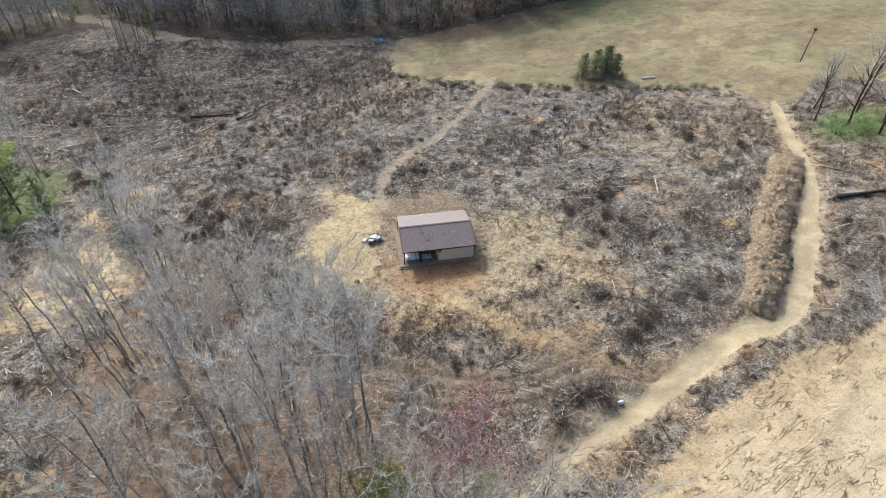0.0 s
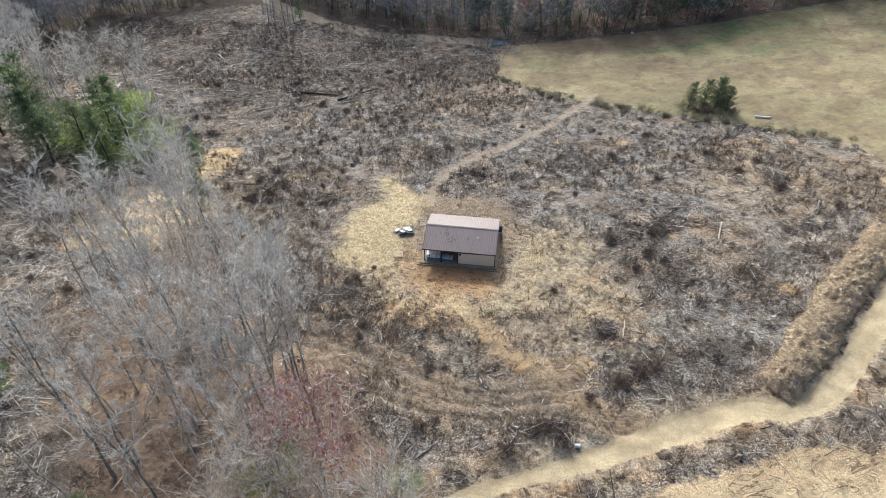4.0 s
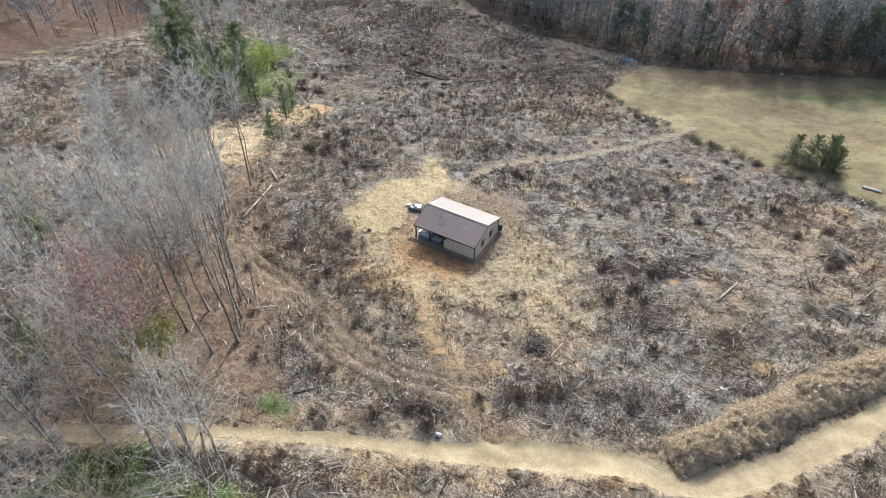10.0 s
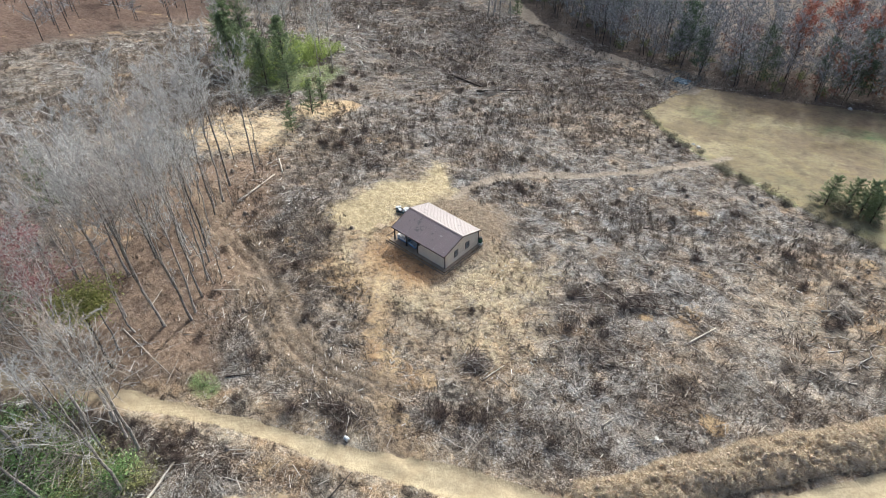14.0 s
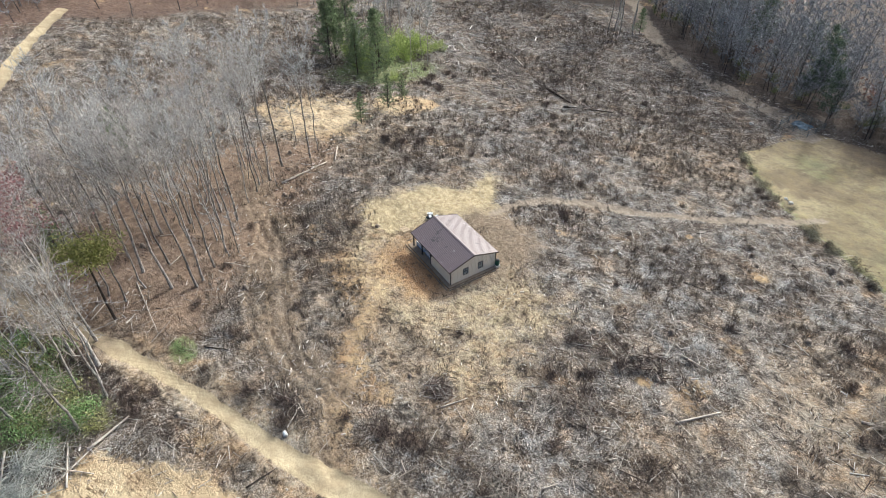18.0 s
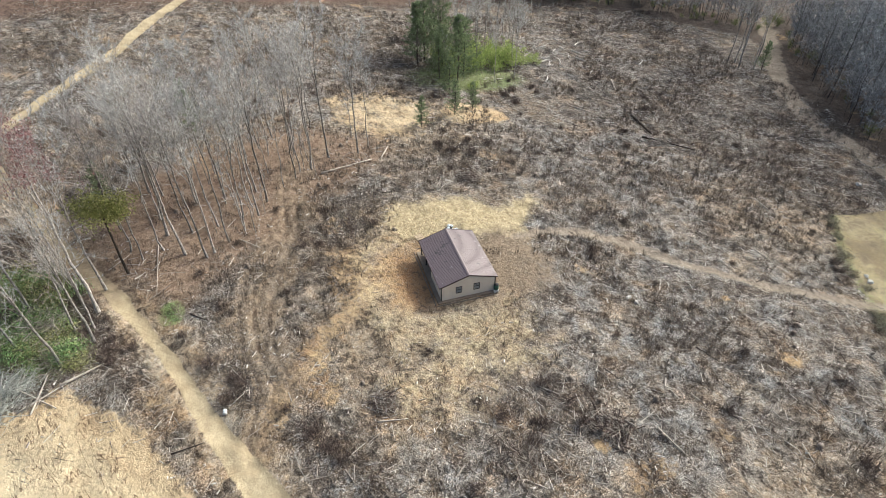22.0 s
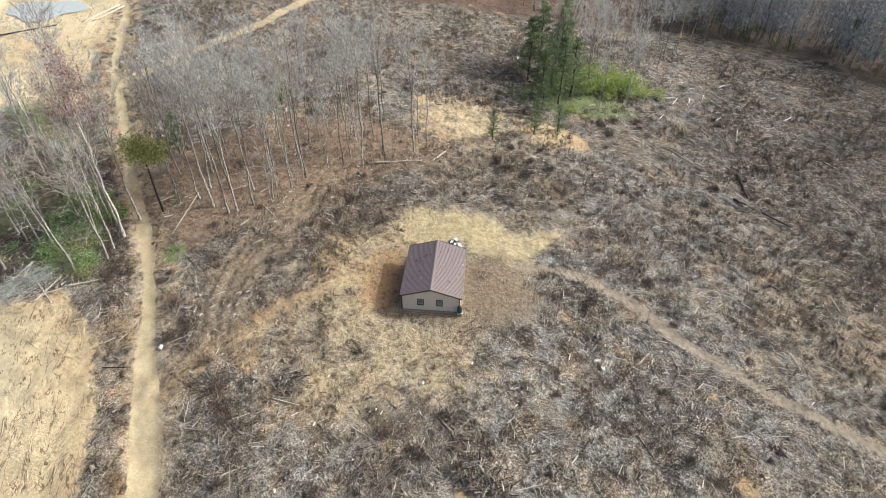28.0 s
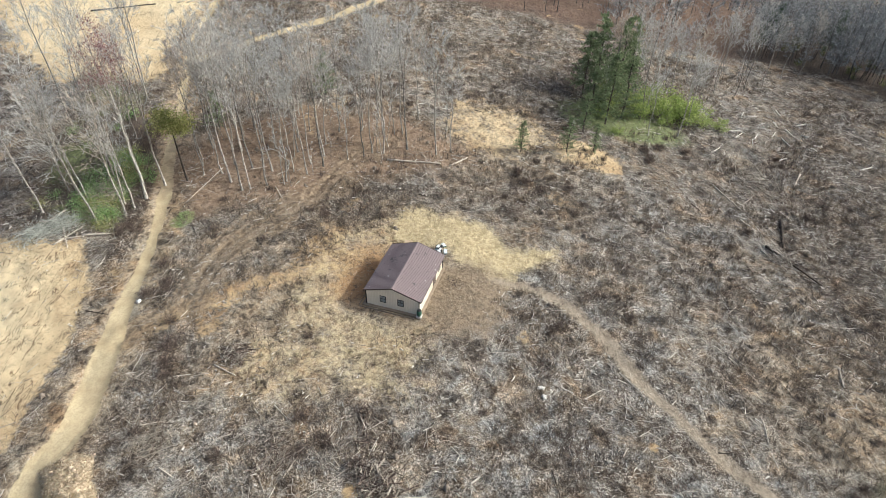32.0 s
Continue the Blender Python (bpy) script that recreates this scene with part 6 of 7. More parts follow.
patchy = lambda x, y: cleared(x, y) * np.clip(4.0 * vnoise(x + 30, y, 5.0, 3) - 1.5, 0.05, 1)
x, y = strewn(srng, 130000, patchy)
n = len(x)
z = land(x, y)
ang, ln = srng.uniform(0, np.pi, n), np.clip(srng.lognormal(-0.45, 0.6, n), 0.2, 3.2)
d = np.column_stack([np.cos(ang), np.sin(ang), srng.normal(0.02, 0.13, n)]) * ln[:, None] / 2
c = np.column_stack([x, y, z + 0.05 + 0.1 * srng.random(n)])
g = Geo()
r = np.clip(0.02 * ln**0.5 * srng.lognormal(0.15, 0.45, n), 0.012, 0.09)
g.rods(c - d, c + d, r, r * 0.7)
tagged(new("slash_sticks", g.mesh("slash_sticks", M_STICK)), "bleached sticks and slash strewn over the clearing", "slash", kind="stuff")

def drifts(x, y):
    """Where bleached wood lies thick."""
    return np.maximum.reduce([blob(x, y, *b, 0.9) for b in ((40, 12, 9, 7), (47, 26, 9, 5), (31, 7, 5, 4), (-76, 51, 9, 6), (21, -16, 5, 3), (36, 24, 7, 4), (-40, 48, 9, 4), (12, 23, 6, 3), (52, 12, 5, 7))]) * np.clip(2.5 * vnoise(x + 500, y, 3.0, 2) - 0.6, 0, 1)


# bleached broken pieces, thicker and shorter, lying in drifts
x, y = strewn(srng, 46000, lambda x, y: cleared(x, y) * np.clip(np.maximum(6.0 * vnoise(x + 130, y + 9, 8.0, 3) - 3.0, drifts(x, y)), 0.04, 1))
n = len(x)
z = land(x, y)
ang, ln = srng.uniform(0, np.pi, n), np.clip(srng.lognormal(-1.05, 0.55, n), 0.14, 1.9)
d = np.column_stack([np.cos(ang), np.sin(ang), srng.normal(0.02, 0.1, n)]) * ln[:, None] / 2
c = np.column_stack([x, y, z + 0.07 + 0.08 * srng.random(n)])
g = Geo()
r = np.clip(0.055 * srng.lognormal(0.0, 0.35, n), 0.025, 0.12)
g.rods(c - d, c + d, r, r * 0.8)
tagged(new("wood_chunks", g.mesh("wood_chunks", M_CHUNK)), "bleached broken wood lying in drifts over the clearing", "slash", kind="stuff")

weedy = lambda x, y: cleared(x, y) * np.clip(np.maximum(3.0 * vnoise(x - 70, y + 20, 8.0, 3) - 1.0, 1.6 * brushy(x, y)), 0.05, 1)
x, y = strewn(srng, 46000, weedy)
n = len(x)
z = land(x, y)
g = Geo()
for k in range(9):
    a = np.column_stack([x + srng.normal(0, 0.22, n), y + srng.normal(0, 0.22, n), z])
    b2 = a + np.column_stack([srng.normal(0, 0.22, n), srng.normal(0, 0.22, n), srng.uniform(0.3, 1.15, n)])
    turn = srng.uniform(0, np.pi, n)
    g.spikes(a, b2, np.column_stack([np.cos(turn), np.sin(turn), 0 * turn]) * 0.03)
tagged(new("dead_weeds", g.mesh("dead_weeds", M_WEED)), "standing dead weeds and stalks over the clearing", "weeds", kind="stuff")


def brush_clump(seed, radius, tall, twigs, r=0.013):
    """A dark dry bush: many thin branching twigs from one foot."""
    rng = np.random.default_rng(seed)
    g = Geo()
    a = rng.normal(0, radius * 0.25, (twigs, 3)) * [1, 1, 0]
    w = unit(np.column_stack([rng.normal(0, 0.55, twigs), rng.normal(0, 0.55, twigs), rng.uniform(0.4, 1.2, twigs)]))
    m = a + w * tall * rng.uniform(0.35, 0.7, (twigs, 1))
    g.rods(a, m, np.full(twigs, r), np.full(twigs, r * 0.7))
    for _ in range(4):
        w2 = unit(w + rng.normal(0, 0.45, (twigs, 3)))
        g.spikes(m, m + w2 * tall * rng.uniform(0.2, 0.6, (twigs, 1)), unit(np.cross(w2, rng.normal(0, 1, (twigs, 3)))) * r * 1.3)
    return g


small = [joined(brush_clump(200 + k, 0.8, 0.9, 11)) for k in range(4)]
x, y = strewn(srng, 16000, lambda x, y: cleared(x, y) * np.clip(np.maximum(7.0 * vnoise(x + 11, y - 40, 7.0, 4, 0.6) - 3.6, 1.5 * brushy(x, y) - 0.3), 0.02, 1) * 0.55)
v, f = wood_of(small, np.column_stack([x, y]), srng, 0.45, 1.9)
tagged(new("low_brush", mesh_np("low_brush", v, f, M_BRUSH)), "low dark dry brush scattered over the clearing", "brush", kind="stuff")
bush_me = [brush_clump(210 + k, 1.5, 1.3, 80, 0.016).mesh("dry_bush", M_BRUSH) for k in range(3)]
spots = [(-58.6, 32.5), (-59.4, 37.4), (-56, 29.5), (-53, 31), (12.4, -28.7), (11, -29.6), (13.7, -30.2), (20.7, -21.9), (24.3, -19.7), (22.6, -20.6), (8.2, -32), (16.6, -24.6), (-34.2, 17.2), (-32.8, 10), (-36, 14), (-31, 13), (-35, 8), (1.2, 20), (0, 20.6), (26, 1), (24, -3), (28, -1), (27, 5), (21, 3)]
spots += [tuple(p) for p in np.column_stack(strewn(srng, 420, lambda x, y: cleared(x, y) * 0.42, (-70, -40), (60, 70)))[:95]]
bank = [p for p in ROAD if -24 < p[0] < 4]
for p, q in zip(bank, bank[1:]):
    dx, dy = q[0] - p[0], q[1] - p[1]
    for off in (3.0, 4.4):
        w = (off + srng.normal(0, 0.5)) / math.hypot(dx, dy)
        spots.append((p[0] + dy * w, p[1] - dx * w))
for k, (x, y) in enumerate(spots):
    ob = tagged(new("dry_bush", bush_me[k % 3]), "dark leafless bush standing in the slash", "bush", "dry bushes")
    ob.matrix_basis = scaled(x, y, srng.uniform(0, 360), srng.uniform(0.7, 1.25) if k < 24 else srng.uniform(0.45, 0.9), -0.03)


# ---- logs, heaps and other things on the land ----
def log_mesh(seed, length, r0, r1, mat, branches=2, bend=0.02):
    rng = np.random.default_rng(seed)
    g = Geo()
    k = 7
    line = np.column_stack([np.linspace(-length / 2, length / 2, k), np.cumsum(rng.normal(0, bend * length / k, k)), r0 + np.abs(rng.normal(0, 0.02, k))])
    g.tube(line, np.linspace(r0, r1, k) * rng.uniform(0.92, 1.08, k), 8, True)
    for _ in range(branches):
        i = rng.integers(2, k - 1)
        w = unit(np.array([rng.uniform(0.3, 0.8), rng.choice([-1, 1]) * rng.uniform(0.4, 0.9), rng.uniform(0.0, 0.5)]))
        pts, rr = sprout(rng, line[i], w, length * rng.uniform(0.12, 0.3), r1 * 0.6, 0.4, 3)
        g.tube(pts, rr, 5)
    return g.mesh("fallen_log", mat, True)


def lay(name, label, category, me, a, b, group=""):
    """Lays a long mesh on the land between two plan points."""
    ob = tagged(new(name, me), label, category, group)
    (ax, ay), (bx, by) = a, b
    za, zb = float(land(ax, ay)), float(land(bx, by))
    run = math.hypot(bx - ax, by - ay)
    ob.matrix_basis = pose((ax + bx) / 2, (ay + by) / 2, (za + zb) / 2, 0, -math.degrees(math.atan2(zb - za, run)), math.degrees(math.atan2(by - ay, bx - ax)))
    return ob


def log_between(a, b, r0, r1, mat, label, seed, branches=2):
    lay("fallen_log", label, "log", log_mesh(seed, math.dist(a, b), r0, r1, mat, branches), a, b, "fallen logs")


log_between((-28.6, -14.2), (-31.6, -5.2), 0.19, 0.1, M_GREYLOG, "long bleached log lying below the grove", 1)
log_between((-31.7, -3.6), (-35.6, -1.4), 0.14, 0.12, M_GREYLOG, "short bleached log lying in the slash", 2, 1)
log_between((-42.7, 54.0), (-33.8, 53.2), 0.3, 0.15, M_DARKLOG, "dark charred log lying in the clearing", 3, 3)
log_between((-33.0, 50.4), (-25.4, 57.6), 0.22, 0.1, M_DARKLOG, "dark branching log with bleached snapped limbs", 4, 4)
log_between((-31.5, 49.5), (-27, 53.5), 0.1, 0.05, M_GREYLOG, "bleached limb among the dark logs", 5, 2)
log_between((6.3, -47.7), (4.4, -43.4), 0.16, 0.1, M_GREYLOG, "bleached log at the road bank", 6)
log_between((35.7, 3.9), (37.3, 9.1), 0.13, 0.08, M_GREYLOG, "straight grey log in the slash", 7, 1)
log_between((-15.5, -38.5), (-5.2, -38.0), 0.07, 0.03, M_GREYLOG, "long thin pale trunk fallen towards the road", 8, 3)
log_between((59.6, -3.7), (69.5, -4.8), 0.32, 0.22, M_DARKLOG, "thick grey-brown log beside the road", 9, 0)
log_between((62, 4), (66, 1), 0.1, 0.06, M_GREYLOG, "thin bleached log beside the road", 10, 1)
log_between((-13.9, -27.8), (-11.5, -25.2), 0.07, 0.04, M_GREYLOG, "forked bleached limb on the slope", 11, 2)
log_between((-48.6, 43), (-43, 47), 0.14, 0.08, M_GREYLOG, "bleached log in the clearing", 12, 2)
log_between((-58, 52), (-52, 50), 0.16, 0.1, M_GREYLOG, "bleached log in the clearing", 13, 2)
log_between((-55, 47), (-50, 54), 0.12, 0.07, M_GREYLOG, "bleached log in the clearing", 14, 2)
log_between((-62, 60), (-56, 58), 0.14, 0.09, M_GREYLOG, "bleached log in the clearing", 15, 2)
log_between((46, 20), (50, 23), 0.12, 0.08, M_GREYLOG, "crossed bleached limbs near the field", 16, 3)
log_between((49.6, 19.6), (47, 23.4), 0.1, 0.06, M_GREYLOG, "crossed bleached limbs near the field", 17, 2)
log_between((30, 12), (33.5, 13), 0.1, 0.06, M_GREYLOG, "short grey log in the slash", 18, 1)
log_between((-82, -84), (-72, -88), 0.25, 0.18, M_GREYLOG, "grey log stacked by the pond", 19, 0)
log_between((-81.5, -82.6), (-73, -86), 0.22, 0.18, M_GREYLOG, "grey log stacked by the pond", 20, 0)
log_between((-62, -106), (-70, -93), 0.2, 0.14, M_DARKLOG, "dark log lying along the pond bank", 21, 0)
prng = np.random.default_rng(66)
for k, (x, y) in enumerate(((-87, 51), (-86.5, 53), (-92, 59.5), (-76, 53), (-82, 60.7), (-82, 64), (-78, 66), (-71, 58), (-76, 48.5), (-83.5, 55), (-88, 64), (-64.5, 44), (-71, 74), (-81, 55.7), (-74.2, 49.1), (-76.5, 59.2), (-75.3, 64.9), (-67.4, 57.4), (-79, 57), (-73, 52), (-85, 58))):
    a, ln = prng.uniform(0, math.pi), prng.uniform(1.2, 3.8)
    p, q = (x - math.cos(a) * ln / 2, y - math.sin(a) * ln / 2), (x + math.cos(a) * ln / 2, y + math.sin(a) * ln / 2)
    log_between(p, q, prng.uniform(0.1, 0.18), 0.09, M_WHITELOG, "pale barkless log lying in the clearing", 60 + k, 1)
for k, (p, q) in enumerate((((8.8, -51.5), (5.8, -46.8)), ((9.4, -50), (4.2, -49.2)), ((7.8, -53.5), (3.4, -51.6)), ((4.6, -53), (9.2, -47.6)), ((2.2, -54.6), (6.6, -55.4)))):
    log_between(p, q, 0.12, 0.06, M_GREYLOG, "pale fallen trunk on the brushy bank", 80 + k, 3)
px, py = strewn(prng, 420, lambda x, y: cleared(x, y) * 0.6, (-85, -45), (70, 80))
for k in range(min(90, len(px))):
    a, ln = prng.uniform(0, math.pi), prng.uniform(1.2, 3.6)
    p, q = (px[k] - math.cos(a) * ln / 2, py[k] - math.sin(a) * ln / 2), (px[k] + math.cos(a) * ln / 2, py[k] + math.sin(a) * ln / 2)
    log_between(p, q, prng.uniform(0.05, 0.1), 0.04, M_GREYLOG if prng.random() < 0.75 else M_DARKLOG, "short broken limb lying in the slash", 100 + k, 1)


def stump(seed):
    rng = np.random.default_rng(seed)
    g = Geo()
    h = rng.uniform(0.3, 0.5)
    g.tube([(0, 0, -0.15), (0, 0, 0.05), (0, 0, 0.2), (0, 0, h)], [0.36, 0.27, 0.22, 0.2], 10, True)
    for k in range(5):
        a = k * 2 * math.pi / 5 + rng.uniform(-0.4, 0.4)
        g.tube([(0.16 * math.cos(a), 0.16 * math.sin(a), 0.14), (0.36 * math.cos(a), 0.36 * math.sin(a), 0.04), (0.6 * math.cos(a), 0.6 * math.sin(a), -0.08)], [0.09, 0.06, 0.03], 5)
    return g.mesh("stump", M_STUMP, True)


stump_me = [stump(300 + k) for k in range(3)]
sx, sy = strewn(prng, 260, lambda x, y: cleared(x, y) * 0.55, (-70, -40), (60, 70))
for k in range(min(60, len(sx))):
    ob = tagged(new("stump", stump_me[k % 3]), "cut grey tree stump with flared roots", "stump", "stumps in the clearing")
    ob.matrix_basis = scaled(sx[k], sy[k], prng.uniform(0, 360), prng.uniform(0.7, 1.4), 0.0)


def heap(name, label, seed, at, radius, tall, count, mats, r=0.03, lengths=(0.8, 2.6)):
    """A brush heap: crossing limbs laid over each other."""
    rng = np.random.default_rng(seed)
    ob = thing(name, label, "brush heap", on_land(*at))
    for k, mat in enumerate(mats):
        n = count // len(mats)
        p = rng.normal(0, radius * 0.45, (n, 2))
        z = tall * np.exp(-(p**2).sum(1) / radius**2) * rng.uniform(0.05, 1.0, n)
        a = rng.uniform(0, 2 * np.pi, n)
        d = np.column_stack([np.cos(a), np.sin(a), rng.normal(0, 0.3, n)]) * rng.uniform(*lengths, (n, 1)) / 2
        c = np.column_stack([p, z + 0.1])
        rr = r * rng.lognormal(0, 0.4, n)
        g = Geo()
        g.rods(c - d, c + d, rr, rr * 0.6)
        tagged(part("brushwood", g.mesh("brushwood", mat), mat, ob), "crossing cut limbs", kind="stuff")
    return ob


heap("brush_heap", "dark round heap of cut brush near the track", 401, (18.9, -14.2), 1.7, 0.9, 260, (M_BRUSH, M_STICK))
heap("root_heap", "heap of dark roots and bleached limbs in the slash", 402, (28.6, 7.6), 2.6, 0.9, 200, (M_BRUSH, M_FROND), 0.05)
heap("brush_heap", "grey heap of branches beyond the straw", 403, (-23, 10), 1.9, 0.8, 200, (M_FROND, M_BRUSH))
heap("brush_heap", "pale fan of bleached tops near the windrow", 404, (31.5, -15.5), 2.8, 0.5, 150, (M_FROND,), 0.025, (1.5, 4.0))
heap("brush_heap", "bleached tops lying in the clearing", 405, (-54, 50), 5.5, 0.6, 220, (M_FROND, M_STICK), 0.045, (1.5, 4.0))
heap("brush_heap", "bleached limbs heaped over dark logs", 412, (-30, 52.5), 2.4, 0.7, 90, (M_FROND, M_CHUNK), 0.05, (1.0, 3.2))
heap("brush_heap", "bleached tops in the slash", 406, (38.6, -10.8), 1.6, 0.5, 120, (M_FROND,), 0.03)
heap("brush_heap", "dark limbs and tops at the wood edge", 407, (-9, 74), 2.2, 0.7, 120, (M_BRUSH, M_STICK), 0.04)
heap("brush_heap", "cut brush piled along the road bank", 408, (5.4, -52.4), 2.9, 1.0, 420, (M_TOPS,), 0.024, (1.0, 3.4))
heap("brush_heap", "grey-green cut tops piled along the road bank", 415, (8.2, -54.2), 2.4, 0.9, 260, (M_TOPS,), 0.024, (1.0, 3.2))
heap("brush_heap", "pale dead limbs tangled in green briers", 413, (-4, -51.5), 4.5, 1.1, 200, (M_FROND,), 0.035, (1.5, 4.5))
heap("brush_heap", "pale dead limbs tangled in green briers", 414, (1.5, -49), 3.4, 0.9, 140, (M_FROND,), 0.03, (1.2, 3.5))
heap("brush_heap", "pale limbs heaped near the field", 409, (48, 21.5), 2.2, 0.7, 110, (M_FROND,), 0.04)
heap("brush_heap", "tangled tops in the slash", 410, (29, -3), 3.2, 0.5, 130, (M_BRUSH, M_FROND), 0.03)
heap("brush_heap", "tangled tops in the slash", 411, (24, 4.5), 2.2, 0.4, 100, (M_BRUSH, M_STICK), 0.03)


# ---- straw windrow along the road ----
def build_windrow():
    line = np.array(curve(WINDROW[::4] + WINDROW[-1:], 0.26))
    d = np.gradient(line, axis=0)
    d /= np.linalg.norm(d, axis=1)[:, None]
    side = np.column_stack([-d[:, 1], d[:, 0]])
    along = np.linspace(0, 1, len(line))
    cross = np.linspace(-1, 1, 33)
    wrng = np.random.default_rng(9)
    width = 2.4 + 1.3 * (vnoise(along * 40, along * 0, 3.0, 3) - 0.5)
    tall = 1.2 * np.clip(np.minimum(along, 1 - along) * 14, 0, 1) ** 0.5 * (0.85 + 0.6 * (vnoise(along * 60 + 9, along * 0, 4.0, 3) - 0.4))
    gap = 1 - 0.55 * np.exp(-((along - 0.79) / 0.012) ** 2)
    X = line[:, None, 0] + side[:, None, 0] * cross[None] * width[:, None]
    Y = line[:, None, 1] + side[:, None, 1] * cross[None] * width[:, None]
    shape = np.clip(1 - np.abs(cross) ** 2.2, 0, 1)[None] ** 0.75
    lump = 0.7 * (vnoise(X, Y, 2.2, 3, 0.6) - 0.5) + 0.75 * (0.5 - np.abs(vnoise(X + 40, Y, 0.8, 2) - 0.5) * 2.2) + 0.4 * (vnoise(X + 80, Y, 0.4, 2) - 0.5)
    Z = gz(X, Y) + relief(X, Y) - 0.2 + shape * ((tall * gap)[:, None] + 1.25 * lump) + 0.1 * shape
    v = np.stack([X, Y, Z], -1).reshape(-1, 3)
    n, k = len(line), len(cross)
    i, j = np.meshgrid(np.arange(n - 1), np.arange(k - 1), indexing="ij")
    q = (i * k + j).ravel()
    ob = thing("debris_windrow", "long lumpy tan windrow of piled earth and chips beside the road", "windrow")
    part("mound", mesh_np("mound", v, np.stack([q, q + k, q + k + 1, q + 1], 1), M_MOUND, True), None, ob)
    grid = np.stack([X, Y, Z], -1)
    m = 30000
    pi, pj = wrng.integers(0, n, m), wrng.integers(1, k - 1, m)
    c = grid[pi, pj] + wrng.normal(0, 0.1, (m, 3))
    w = unit(np.column_stack([wrng.normal(0, 1, m), wrng.normal(0, 1, m), wrng.normal(0.1, 0.3, m)]))
    g = Geo()
    g.blades(c, w * wrng.uniform(0.15, 0.55, (m, 1)), unit(np.cross(w, wrng.normal(0, 1, (m, 3)))) * 0.036)
    tagged(part("loose_straw", g.mesh("loose_straw", M_STRAWB), None, ob), "loose straw and shredded bark", kind="stuff")
    # clods: squashed eight-sided lumps sitting in the surface
    m = 2200
    c = grid[wrng.integers(0, n, m), wrng.integers(1, k - 1, m)] + wrng.normal(0, 0.12, (m, 3)) * [1, 1, 0.3]
    r = np.clip(0.1 * wrng.lognormal(0, 0.4, (m, 1, 1)), 0.04, 0.3)
    octa = np.array([(1, 0, 0), (0, 1, 0), (-1, 0, 0), (0, -1, 0), (0, 0, 0.8), (0, 0, -0.8)], float)
    vs = c[:, None] + octa[None] * r * wrng.uniform(0.6, 1.3, (m, 6, 1)) + wrng.normal(0, 0.25, (m, 6, 3)) * r
    pat = np.array([(0, 1, 4), (1, 2, 4), (2, 3, 4), (3, 0, 4), (1, 0, 5), (2, 1, 5), (3, 2, 5), (0, 3, 5)])
    fs = (6 * np.arange(m)[:, None, None] + pat).reshape(-1, 3)
    tagged(part("clod_layer", mesh_np("clod_layer", vs.reshape(-1, 3), fs, M_CLOD, True), None, ob), "dry tan clods", kind="stuff")


M_MOUND = simple("piled_earth", (0.52, 0.415, 0.315), (0.80, 0.68, 0.53), 2.2, 0.95, bump=0.12)
M_CLOD = islands("dry_clods", (0.0, (0.36, 0.28, 0.21)), (0.5, (0.52, 0.415, 0.315)), (1.0, (0.70, 0.58, 0.45)))
build_windrow()

# tufts of straw over the yard
x, y = strewn(srng, 60000, lambda x, y: np.maximum(0.9 * poly_mask(x, y, STRAW, 4.0), 0.4 * blob(x, y, 3, -4, 19, 14, 0.6)) * np.clip((np.maximum(np.abs(x) / 6.2, np.abs(y) / 5.2) - 1) * 5, 0, 1), (-22, -20), (24, 20))
n = len(x)
c = np.column_stack([x, y, land(x, y) + 0.03])
w = unit(np.column_stack([srng.normal(0, 1, n), srng.normal(0, 1, n), np.abs(srng.normal(0, 0.3, n))]))
g = Geo()
g.blades(c, w * srng.uniform(0.08, 0.24, (n, 1)), unit(np.cross(w, srng.normal(0, 1, (n, 3)))) * 0.014)
tagged(new("strewn_straw", g.mesh("strewn_straw", M_STRAWB)), "loose straw strewn over the yard", "straw", kind="stuff")


# ---- small things far out ----
def rock(name, label, category, at, seed, size, mat):
    rng = np.random.default_rng(seed)
    bm = bmesh.new()
    bmesh.ops.create_icosphere(bm, subdivisions=2, radius=1)
    for v in bm.verts:
        v.co = Vector((v.co.x * size[0], v.co.y * size[1], v.co.z * size[2])) * (1 + 0.8 * (noise.noise(v.co * 1.7 + Vector((seed, 0, 0)))))
    me = bpy.data.meshes.new(name)
    bm.to_mesh(me)
    bm.free()
    me.materials.append(mat)
    ob = tagged(new(name, me), label, category)
    ob.matrix_basis = pose(at[0], at[1], float(land(*at)) + size[2] * 0.45, 0, 0, rng.uniform(0, 360))


def jug(at):
    ob = thing("plastic_bucket", "white plastic bucket lying by the road", "bucket", on_land(*at))
    g = Geo()
    g.tube([(-0.25, 0, 0.2), (0.25, 0, 0.22)], [0.19, 0.23], 14, True)
    part("body", g.mesh("body", M_WRAP, True), None, ob)
    g = Geo()
    g.tube([(0.245, 0, 0.22), (0.28, 0, 0.22)], [0.25, 0.25], 14, True)
    part("rim", g.mesh("rim", M_WHITE), None, ob)


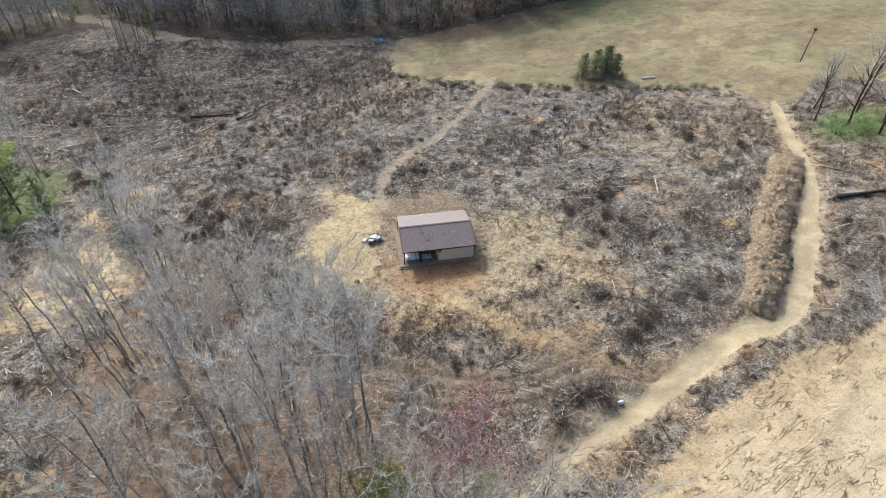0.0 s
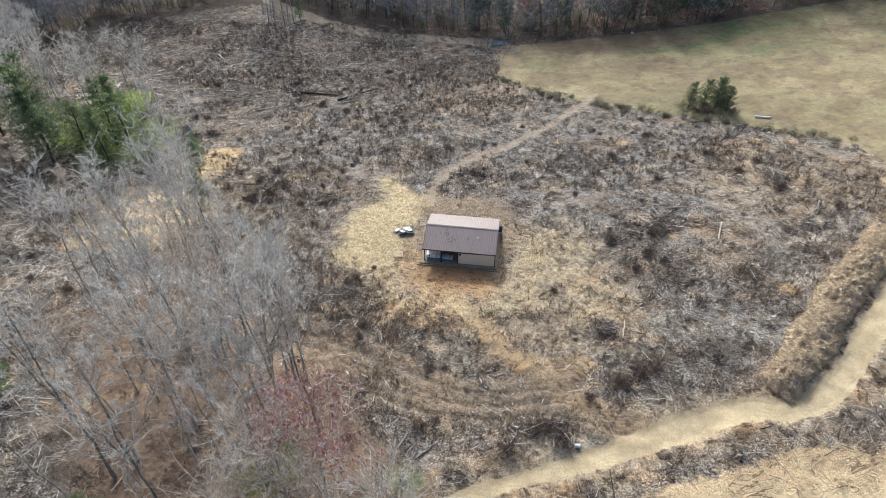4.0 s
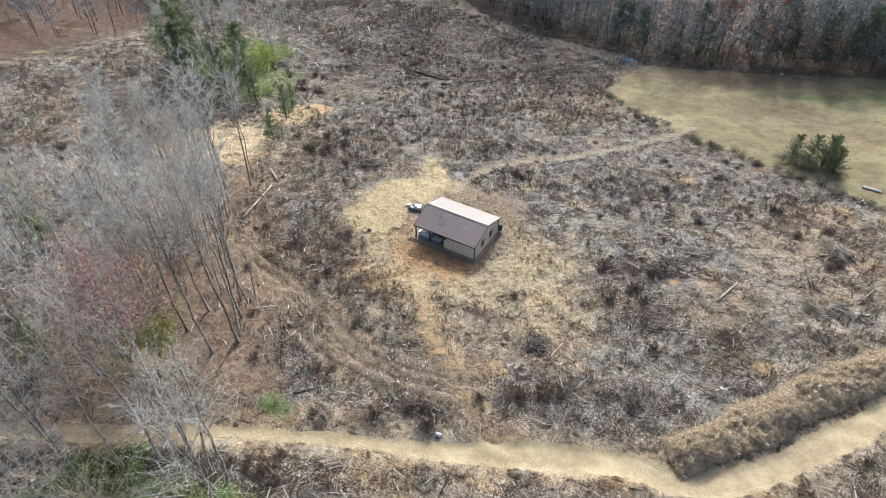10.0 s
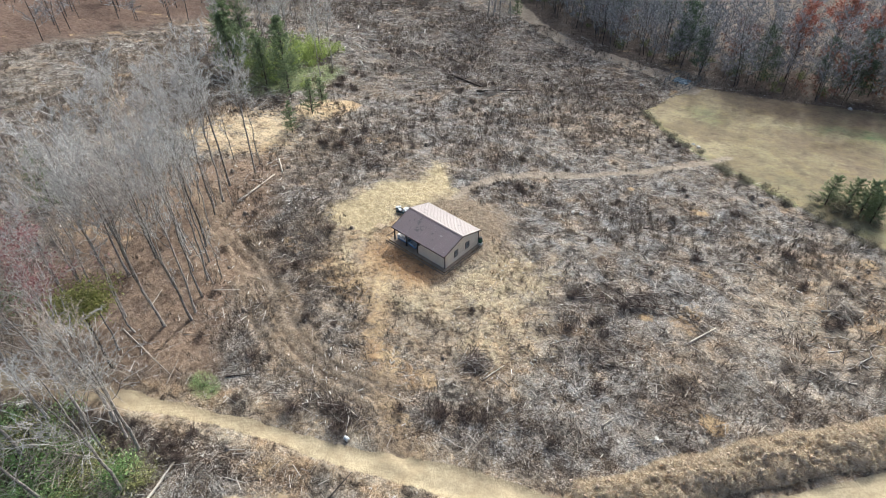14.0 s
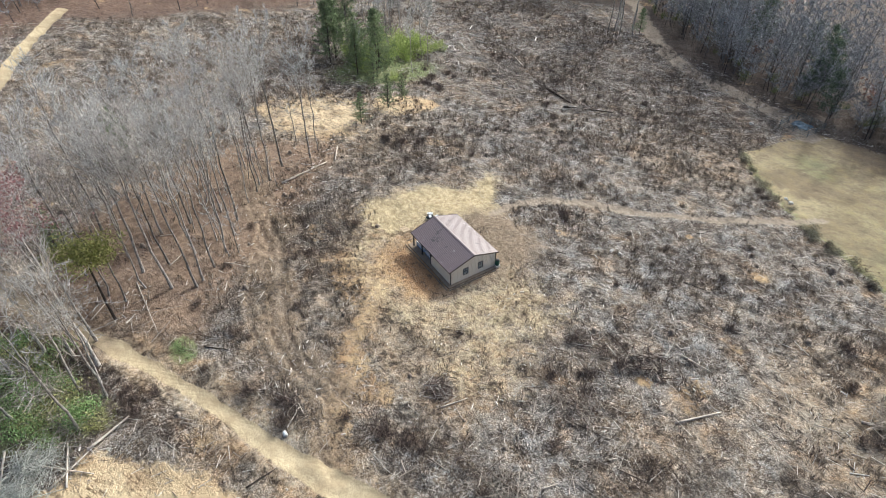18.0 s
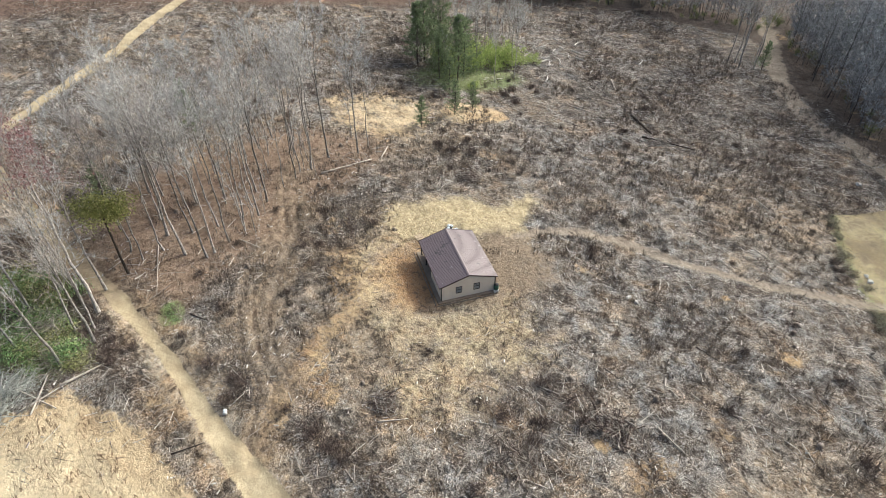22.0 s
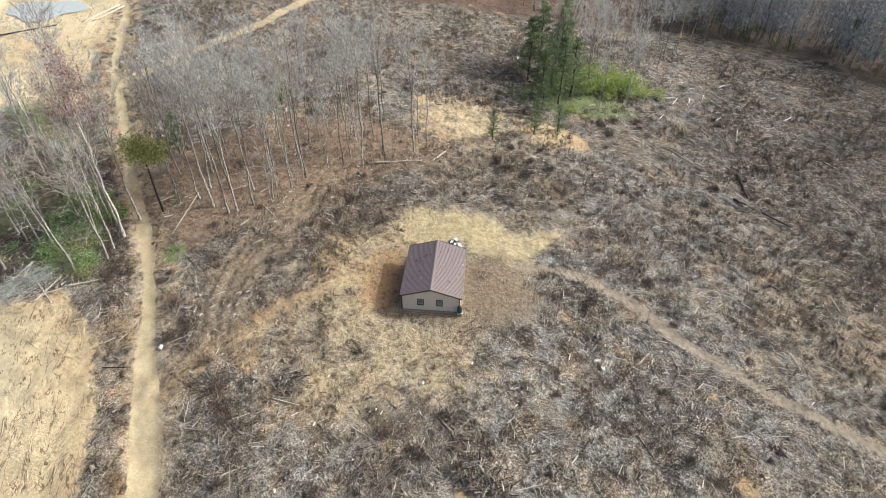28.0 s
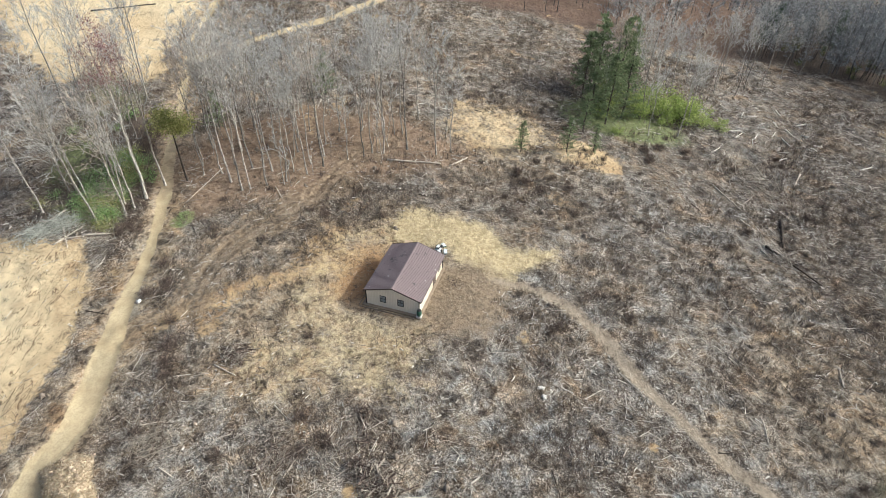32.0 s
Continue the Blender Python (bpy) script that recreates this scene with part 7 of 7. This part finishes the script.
jug((15.2, -30.5))
rock("rock", "pale rock lying at the field edge", "rock", (16.0, 56.6), 3, (0.5, 0.38, 0.24), M_ROCK)
rock("rock", "pale rock at the end of the footpath", "rock", (14.8, 57.2), 4, (0.36, 0.28, 0.18), M_ROCK)
rock("rock", "pale rock bedded in the slash", "rock", (10.5, 20.6), 5, (0.42, 0.3, 0.16), M_ROCK)
rock("rock", "small pale rock bedded in the slash", "rock", (11.6, 21.1), 6, (0.4, 0.3, 0.25), M_ROCK)
rock("rock", "bleached rock among cut tops", "rock", (38.9, -10.6), 7, (0.6, 0.4, 0.3), M_ROCK)
rock("rock", "small white rock at the wood edge", "rock", (-6.5, 78.5), 8, (0.5, 0.4, 0.35), M_ROCK)
rock("rock", "white rock under the wood edge", "rock", (33.5, 92.2), 9, (0.5, 0.35, 0.3), M_ROCK)


def culvert_pipe(a, b):
    g = Geo()
    run = math.dist(a, b)
    g.tube([(-run / 2, 0, 0.2), (run / 2, 0, 0.2)], [0.2, 0.2], 16)
    g.tube([(run / 2, 0, 0.2), (-run / 2, 0, 0.2)], [0.18, 0.18], 16)
    ob = lay("plastic_pipe", "long white plastic pipe lying at the field edge", "pipe", g.mesh("plastic_pipe", M_WHITE, True), a, b)


culvert_pipe((50.6, 43.6), (53.2, 42.9))


def wire_pen():
    ob = thing("wire_pen", "low grey wire pen with a blue-grey tarp", "pen", (0, 86, float(gz(0, 86))))
    for x, y in ((-3, -3), (0, -3), (3, -3), (3, 0), (3, 3), (0, 3), (-3, 3), (-3, 0)):
        part("post", box((x - 0.05, x + 0.05, y - 0.05, y + 0.05, -0.3, 1.5), bevel=0.01), M_WIRE, ob)
    for z in (0.4, 0.75, 1.1, 1.45):
        for a in (-3, 3):
            part("rail", box((-2.95, 2.95, a - 0.025, a + 0.025, z - 0.02, z + 0.02)), M_WIRE, ob)
            part("rail", box((a - 0.025, a + 0.025, -2.95, 2.95, z - 0.02, z + 0.02)), M_WIRE, ob)
    bm = bmesh.new()
    bmesh.ops.create_grid(bm, x_segments=14, y_segments=10, size=1)
    for v in bm.verts:
        v.co = Vector((v.co.x * 1.8 - 0.3, v.co.y * 1.4 + 0.4, 0.35 + 0.35 * noise.noise(v.co * 2.2)))
    bmesh.ops.solidify(bm, geom=bm.faces[:], thickness=0.03)
    part("tarp", bm, M_TARP, ob, "crumpled blue-grey tarp")


wire_pen()


def leaning_pole(at):
    ob = thing("field_pole", "leaning wooden pole with a box on top", "pole", on_land(*at))
    g = Geo()
    g.tube([(0, 0, -0.4), (0.6, 0.5, 3.0), (1.3, 1.0, 6.2)], [0.11, 0.1, 0.08], 8, True)
    part("shaft", g.mesh("shaft", M_BARK_DARK, True), None, ob)
    part("box", box((1.1, 1.6, 0.8, 1.25, 6.0, 6.5), bevel=0.03), M_TRIM, ob)


leaning_pole((82.2, 38.9))
pond = []
for k in range(40):
    a = 2 * math.pi * k / 40
    r = 1 + 0.16 * math.sin(3 * a + 1) + 0.1 * math.sin(5 * a)
    pond.append((-79 + 7.2 * r * math.cos(a), -101 + 9.2 * r * math.sin(a), float(gz(-79, -101)) - 0.42))
tagged(new("pond", mesh_of("pond", pond, [tuple(range(40))], M_WATER)), "shallow pale pond in the far clearing", "water", kind="structure")
